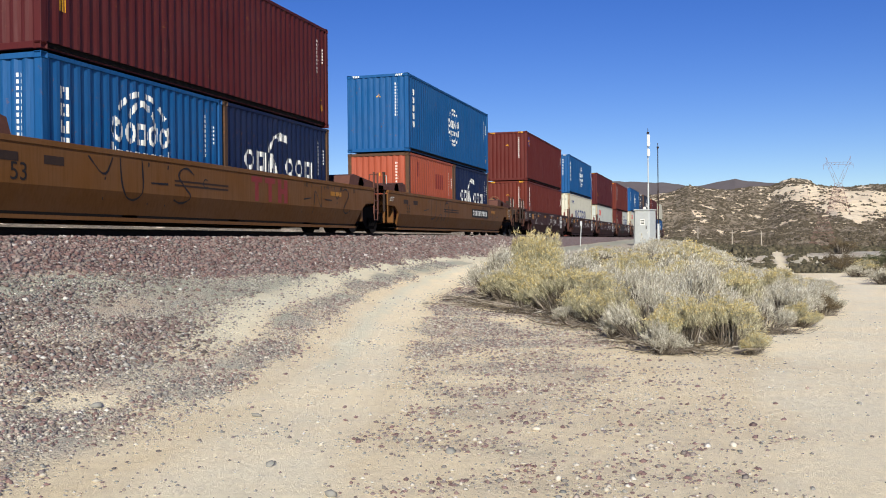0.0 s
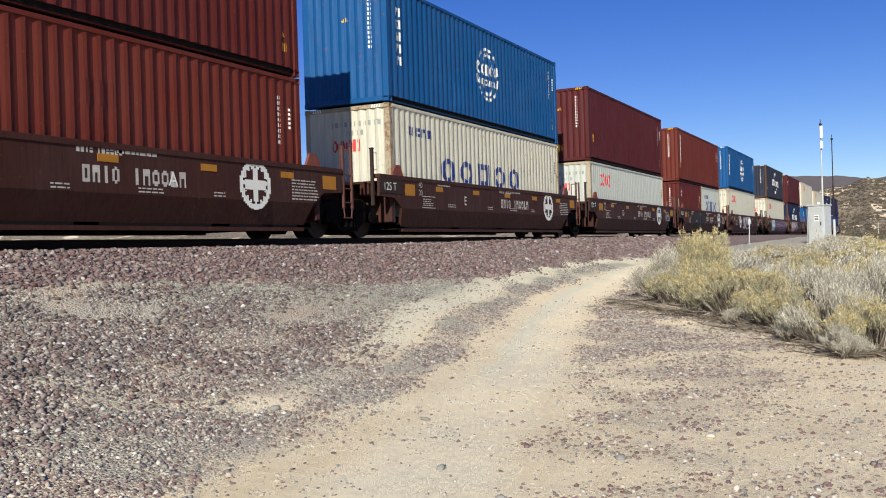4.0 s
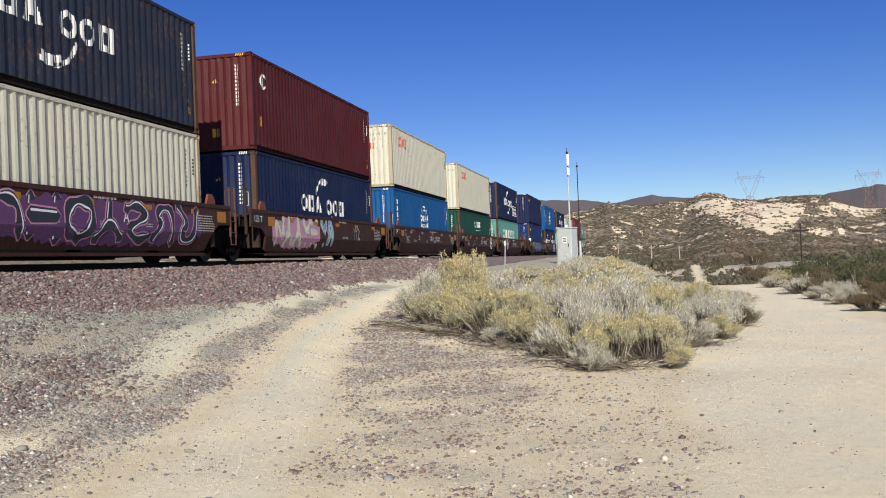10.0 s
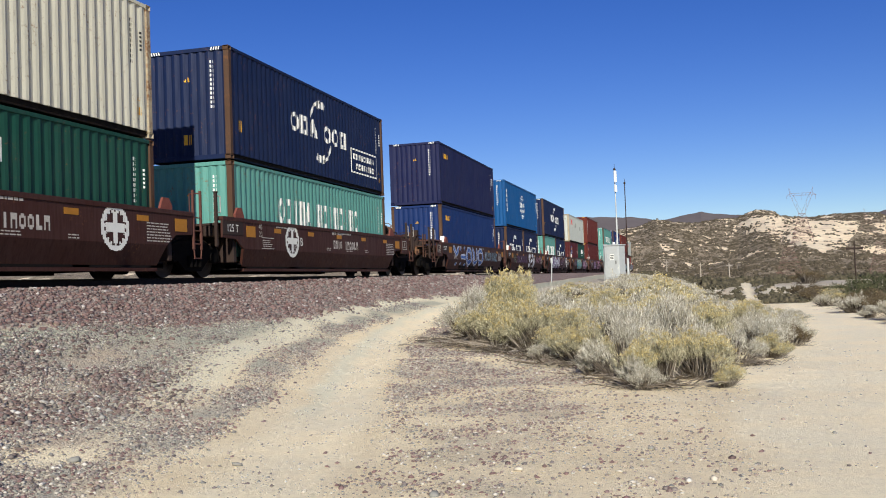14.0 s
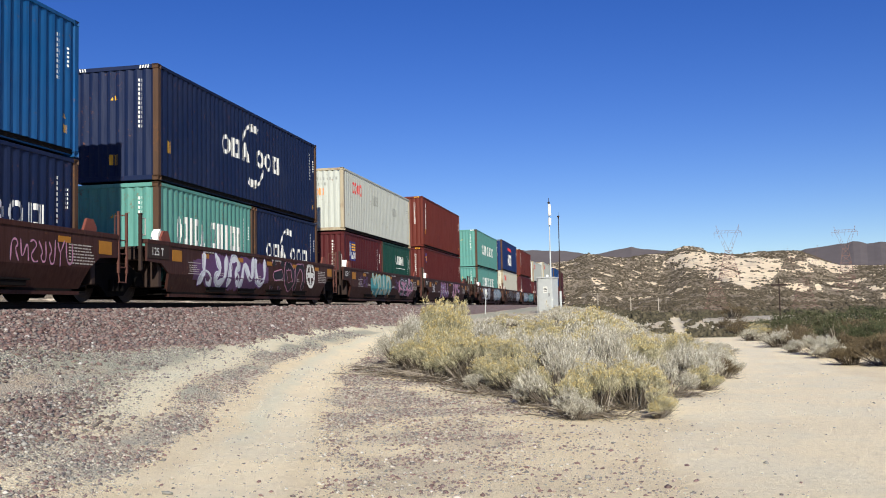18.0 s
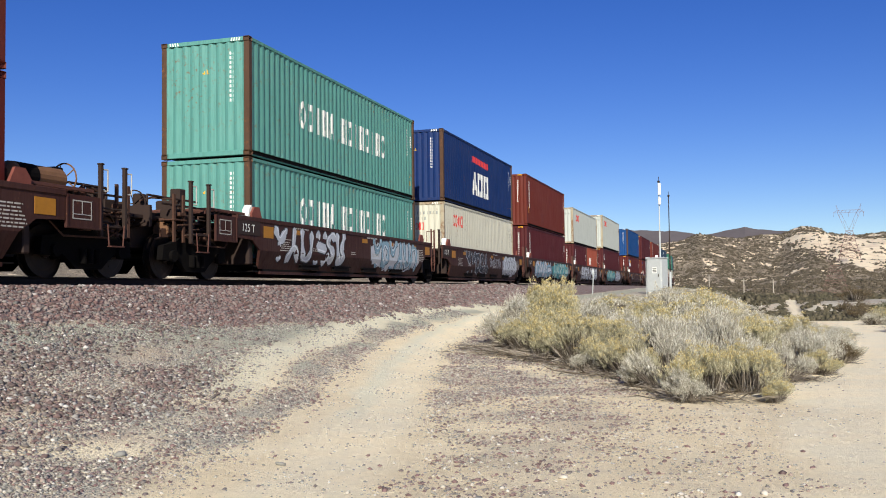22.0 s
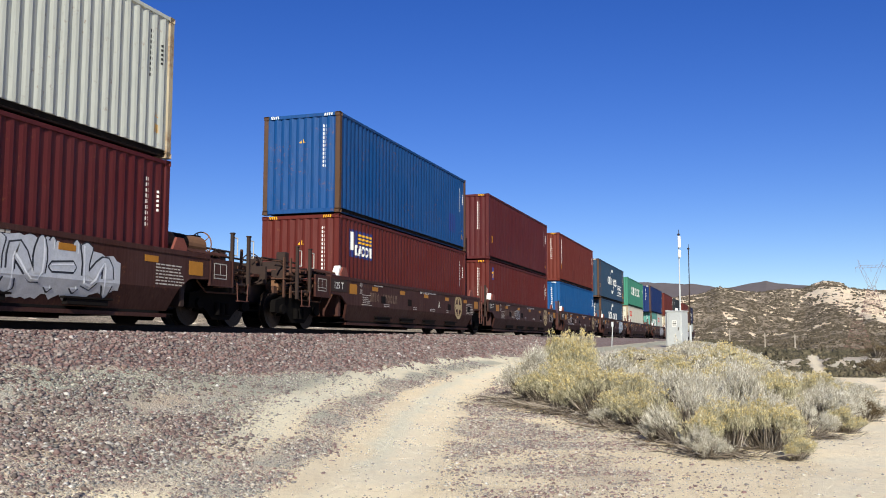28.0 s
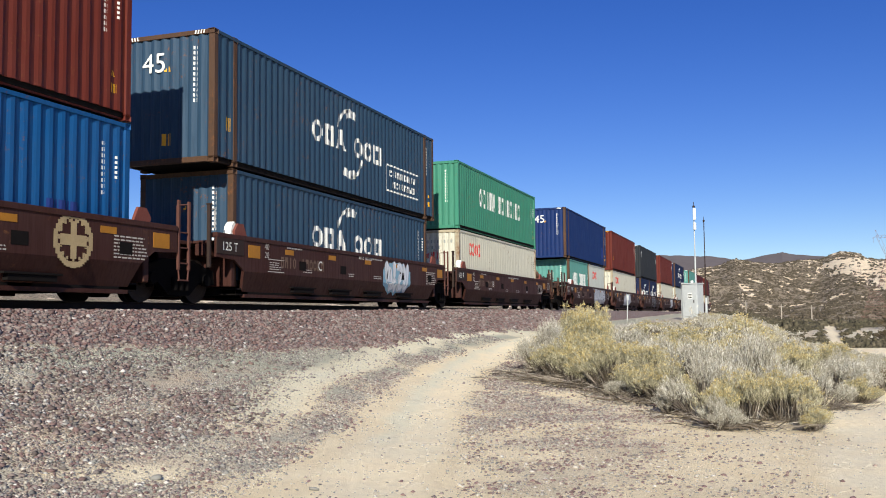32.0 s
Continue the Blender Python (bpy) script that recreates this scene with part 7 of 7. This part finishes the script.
# ---- signal case, masts, posts ----
def bungalow():
    ob = tagged(new("signal_cabinet"), "grey galvanised trackside signal cabinet with a door", "cabinet")
    part("body", boxes("body", (-0.53, 0.53, -0.45, 0.45, 0.12, 2.3), bevel=0.02), M_GALV, ob)
    part("roof", boxes("roof", (-0.58, 0.58, -0.5, 0.5, 2.3, 2.38), bevel=0.015), M_GALV, ob)
    part("foundation", boxes("foundation", (-0.5, 0.5, -0.42, 0.42, -0.3, 0.12), bevel=0.01), plain("foundation_concrete", "9a968c", 0.9), ob)
    d = part("door", boxes("door", (-0.36, 0.46, -0.48, -0.452, 0.22, 2.2), bevel=0.01), M_GALV, ob)
    part("handle", boxes("handle", (0.3, 0.34, -0.53, -0.48, 1.1, 1.3), bevel=0.006), M_GREASE, d)
    part("notice", boxes("notice", (-0.12, 0.2, -0.486, -0.482, 1.35, 1.75), bevel=0.001), M_WHITE, d, label="white notice plate")
    for i in range(3):
        part("notice_bar", boxes("notice_bar", (-0.08, 0.16, -0.49, -0.487, 1.42 + i * 0.1, 1.47 + i * 0.1), bevel=0.0005), M_BLACKLOGO, d)
    part("side_duct", boxes("side_duct", (-0.68, -0.55, -0.3, 0.1, -0.2, 2.42), bevel=0.01), M_GALV, ob, label="tall galvanised cable duct")
    part("lamp", boxes("lamp", (-0.1, 0.06, -0.1, 0.06, 2.38, 2.55), bevel=0.03), M_WHITE, ob)
    ob.matrix_basis = pose(-4.92, 62.9, height(-4.92, 62.9), 0, 0, -22)


def mast(x, y, top, thick, panels, label):
    ob = tagged(new("antenna_mast"), label, "mast", "antenna masts by the signal cabinet")
    bm = bmesh.new()
    tube_bm(bm, (0, 0, -0.3), (0, 0, top * 0.55), thick, 10)
    tube_bm(bm, (0, 0, top * 0.55), (0, 0, top), thick * 0.7, 10)
    part("pole", from_bm("pole", bm), M_GALV if panels else M_GREASE, ob)
    bm = bmesh.new()
    tube_bm(bm, (0, 0, -0.2), (0, 0, 1.5), thick * 1.9, 10)
    part("base_sleeve", from_bm("base_sleeve", bm), M_GALV, ob)
    for q, s in panels:
        bm = bmesh.new()
        tube_bm(bm, (0.04, -0.1, top - q - s), (0.04, -0.1, top - q), 0.1, 10)
        part("antenna_panel", from_bm("antenna_panel", bm), M_WHITE, ob, label="white antenna panel")
    bm = bmesh.new()
    tube_bm(bm, (0, 0, top - 0.1), (0, 0, top + 0.35), 0.02, 6)
    bmesh.ops.create_uvsphere(bm, u_segments=8, v_segments=6, radius=0.09, matrix=Matrix.Translation((0, 0, top + 0.02)))
    part("finial", from_bm("finial", bm), M_GREASE, ob)
    ob.matrix_basis = pose(x, y, height(x, y))


bungalow()
mast(-4.75, 63.5, 7.4, 0.055, ((0.1, 0.75), (1.05, 0.45)), "grey antenna mast with white panels beside the cabinet")
mast(-4.78, 73.5, 7.3, 0.05, (), "thin dark whip antenna mast")


def marker_post():
    ob = tagged(new("marker_post"), "slim grey trackside marker post with a small plate", "post")
    bm = bmesh.new()
    tube_bm(bm, (0, 0, -0.3), (0.1, 0, 1.55), 0.03, 8)
    part("post", from_bm("post", bm), M_GALV, ob)
    part("plate", boxes("plate", (0.02, 0.15, -0.06, -0.04, 1.25, 1.55), bevel=0.004), M_GALV, ob, label="small grey plate")
    ob.matrix_basis = pose(-8.35, 57.1, height(-8.35, 57.1) - 0.05)


marker_post()
M_POLE = plain("weathered_pole_wood", "a39a8c", 0.9)
for az, r, h, dark in ((0.8, 175, 3.1, 0), (2.47, 165, 3.2, 0), (9.5, 62, 2.6, 1), (-1.2, 190, 3.0, 0)):
    az, r = az * 0.965 - 0.34, r * DEEP
    x, y = r * math.sin(radians(az)), r * math.cos(radians(az))
    ob = tagged(new("utility_pole"), "weathered wooden pole on the valley floor", "pole", "poles in the valley")
    bm = bmesh.new()
    tube_bm(bm, (0, 0, -0.4), (0, 0, h), 0.045 if dark else 0.12, 8, 0.04 if dark else 0.09)
    part("shaft", from_bm("shaft", bm), M_GREASE if dark else M_POLE, ob)
    part("crossarm", boxes("crossarm", (-0.5, 0.5, -0.06, 0.06, h - 0.5, h - 0.38), bevel=0.01), M_GREASE if dark else M_POLE, ob)
    ob.matrix_basis = pose(x, y, height(x, y))

# ---- lattice pylons on the hills ----
M_LATTICE = plain("red_brown_lattice_steel", "80645c", 0.7, 0.1)


def pylon(az, f, top_el, arm_el, waist_el, half_arm):
    az, top_el, arm_el, waist_el = az * 0.965 - 0.34, top_el * 0.967, arm_el * 0.967, waist_el * 0.967
    x, y, z = hill_point(az, f) if f > 0 else (248 * math.sin(radians(az)), 248 * math.cos(radians(az)), -0.6)
    r = math.hypot(x, y)
    zt, za, zw = (1.6 + r * math.tan(radians(e)) - z for e in (top_el, arm_el, waist_el))
    ob = tagged(new("transmission_pylon"), "red-brown steel lattice transmission pylon on a hillside", "pylon", "pylons on the hills")
    rr = 0.045 if f > 0 else 0.018

    def lattice(name, bars):
        bm = bmesh.new()
        for a, b in bars:
            tube_bm(bm, a, b, rr, 5)
        return part(name, from_bm(name, bm), M_LATTICE, ob)
    w, b = half_arm * 0.22, half_arm * 0.85
    for sx in (-1, 1):
        for sy in (-1, 1):
            lattice("leg", [((sx * b, sy * b, -3), (sx * w, sy * w, zw))])
    bars = []
    for i in range(6):
        p, q = i / 6, (i + 1) / 6
        e, g = b + (w - b) * p, b + (w - b) * q
        for s in (-1, 1):
            bars += [((-e, s * e, zw * p), (g, s * g, zw * q)), ((e, s * e, zw * p), (-g, s * g, zw * q)), ((-g, s * g, zw * q), (g, s * g, zw * q))]
    lattice("bracing", bars)
    for s in (-1, 1):
        v = s * half_arm * 0.72
        lattice("fork", [((s * w, -w, zw), (v, -0.4, za)), ((-s * w * 0.2, w, zw), (v * 0.7, 0.4, za)), ((s * w, -w, zw + (za - zw) * 0.1), (v * 0.5, 0.3, za - (za - zw) * 0.45)), ((v * 0.85, 0, za - (za - zw) * 0.25), (v * 0.7, 0, za))])
        lattice("horn", [((v, 0, za), (s * half_arm * 0.8, 0, zt)), ((v * 0.8, 0, za), (s * half_arm * 0.8, 0, zt))])
    lattice("crossarm", [((-half_arm, 0, za), (half_arm, 0, za)), ((-half_arm, 0, za), (-half_arm * 0.7, 0, za + 0.9)), ((-half_arm * 0.7, 0, za + 0.9), (half_arm * 0.7, 0, za + 0.9)), ((half_arm * 0.7, 0, za + 0.9), (half_arm, 0, za))] + [((half_arm * (i / 4 - 1), 0, za), (half_arm * (i / 4 - 0.87), 0, za + 0.9)) for i in range(1, 8)])
    for q in (-1, 0, 1):
        lattice("insulator", [((q * half_arm * 0.95, 0, za), (q * half_arm * 0.95, 0, za - 1.6))])
    ob.matrix_basis = pose(x, y, z, 0, 0, -az)


pylon(6.72, 0.45, 4.73, 4.26, 3.2, 5.4)
pylon(13.25, 0.5, 4.35, 3.99, 3.05, 4.8)
pylon(5.9, 0, 3.08, 2.2, 1.2, 4.6)
pylon(10.9, 0, 3.3, 2.4, 1.3, 4.4)


# ---- the train ----
HC, ST = 2.896, 2.591
STEP, SET = 15.65, 82.8
# style of the wagons, then for each unit: lower containers, upper container, as (feet, height, hue, mark)
SETS = [
    (12.9 - 19.5, 19.5, "ochre", [
        # Unseen leading unit, added to shadow the next stack; its hues are arbitrary.
        ([(40, ST, "blue", "")], (40, HC, "red", "")),
        ([(20, ST, "blue", "globe"), (20, ST, "navy", "arc")], (40, HC, "maroon", "")),
        ([(20, ST, "orange", "patch"), (20, ST, "navy", "arc")], (40, HC, "blue", "globe"))]),
    (54.1, 15.87, "plain", [
        ([(40, HC, "brick", "column")], (40, HC, "red", "badge")),
        ([(40, HC, "white", "navyrow")], (40, HC, "blue", "globe")),
        ([(40, ST, "pale", "redrow")], (40, HC, "maroon", "")),
        ([(20, ST, "red", "badge"), (20, ST, "pale", "navyrow")], (40, HC, "brick", "column")),
        ([(40, HC, "white", "redrow")], (40, HC, "blue", "globe"))]),
    (137.25, 15.7, "tagged", [
        ([(40, HC, "white", "redrow")], (40, HC, "grey", "arc")),
        ([(40, HC, "navy", "arc")], (40, HC, "maroon", "ring")),
        ([(40, HC, "blue", "globe")], (40, HC, "white", "redrow")),
        ([(40, ST, "green", "whiterow")], (40, HC, "white", "redrow")),
        ([(40, ST, "teal", "bigrow")], (40, HC, "navy", "arcbox"))]),
    (220.5, 15.59, "tagged", [
        ([(40, HC, "royal", "yellowmark")], (40, HC, "violet", "yellowmark")),
        ([(20, ST, "navy", "arc"), (20, ST, "navy", "arc")], (40, HC, "blue", "globe")),
        ([(20, ST, "teal", "bigrow"), (20, ST, "navy", "arc")], (40, HC, "navy", "arc")),
        ([(20, ST, "maroon", "flag"), (20, ST, "green", "whiterow")], (40, ST, "pale", "redrow2")),
        ([(40, HC, "red", "badge")], (40, HC, "brick", "column"))]),
    (302.9, 15.7, "tagged", [
        ([(40, ST, "teal", "bigrow")], (40, HC, "teal", "bigrow")),
        ([(40, HC, "white", "redrow")], (40, HC, "royal", "redcap")),
        ([(40, HC, "maroon", "column")], (40, HC, "brick", "column")),
        ([(20, ST, "maroon", "column"), (20, ST, "orange", "smallrow")], (40, ST, "pale", "redrow")),
        ([(40, HC, "maroon", "ring")], (40, HC, "pale", "redrow"))]),
    (385.9, 15.66, "plain", [
        ([(40, HC, "red", "flag")], (40, HC, "cobalt", "")),
        ([(40, HC, "red", "badge")], (40, HC, "maroon", "")),
        ([(40, HC, "blue", "")], (40, HC, "brick", "column")),
        ([(40, ST, "slate", "arc")], (45, HC, "slate", "arcbox")),
        ([(40, ST, "white", "redrow")], (40, ST, "jade", "bigrow"))]),
    (54.8 + 5 * SET, STEP, "plain", [
        ([(20, ST, "teal", "bigrow"), (20, ST, "pale", "redrow")], (45, HC, "royal", "")),
        ([(40, ST, "white", "redrow")], (40, HC, "brick", "")),
        ([(20, ST, "navy", "arc"), (20, ST, "navy", "arc")], (40, HC, "black", "ring")),
        ([(40, ST, "white", "")], (40, HC, "brick", "")),
        ([(40, ST, "pale", "")], (40, HC, "navy", "arc"))]),
    (54.8 + 6 * SET, STEP, "plain", [
        ([(40, ST, "red", "")], (40, HC, "teal", "")),
        ([(40, ST, "blue", "")], (40, HC, "maroon", "")),
        ([(40, ST, "white", "")], (40, HC, "red", "")),
        ([(40, ST, "red", "")], (40, HC, "navy", "")),
        ([(40, ST, "blue", "")], (40, HC, "brick", ""))]),
]


def train():
    index = 0
    for start, step, style, units in SETS:
        for i, (lower, upper) in enumerate(units):
            u = start + i * step
            well_wagon(u, style, i == 0, i == len(units) - 1, index)
            index += 1
            floor = FLOOR + (0.07 if style == "ochre" else 0)
            q = u
            top = max(c[1] for c in lower)
            for feet, h, hue, mark in lower:
                container(feet, h, hue, False, q, floor, mark)
                q += FEET[feet] + 0.076
            feet, h, hue, mark = upper
            container(feet, h, hue, True, u - (FEET[feet] - 12.192) / 2, floor + top + 0.04, mark)


train()


# ---- what moves ----
def run(t):
    """Metres that the train has come along the track by t seconds."""
    return 12.65 * t + 0.0107 * t * t - 0.58


def motions():
    times = [q * 2.0 for q in range(17)]
    for ob, u, dx, dz in MOVING:
        walk(ob, [(t, along(u - run(t), dx, dz)) for t in times])
    for q, sets in WHEELSETS.items():
        lead = sets[0]
        walk(lead, [(k / 30, pose(0, q, 0.455, math.degrees(run(k / 30) / 0.455) % 360, 0, 0)) for k in range(961)])
        act, slot = lead.animation_data.action, lead.animation_data.action_slot
        for ob in sets[1:]:
            ob.rotation_mode = "QUATERNION"
            ob.animation_data_create()
            ob.animation_data.action = act
            ob.animation_data.action_slot = slot


motions()
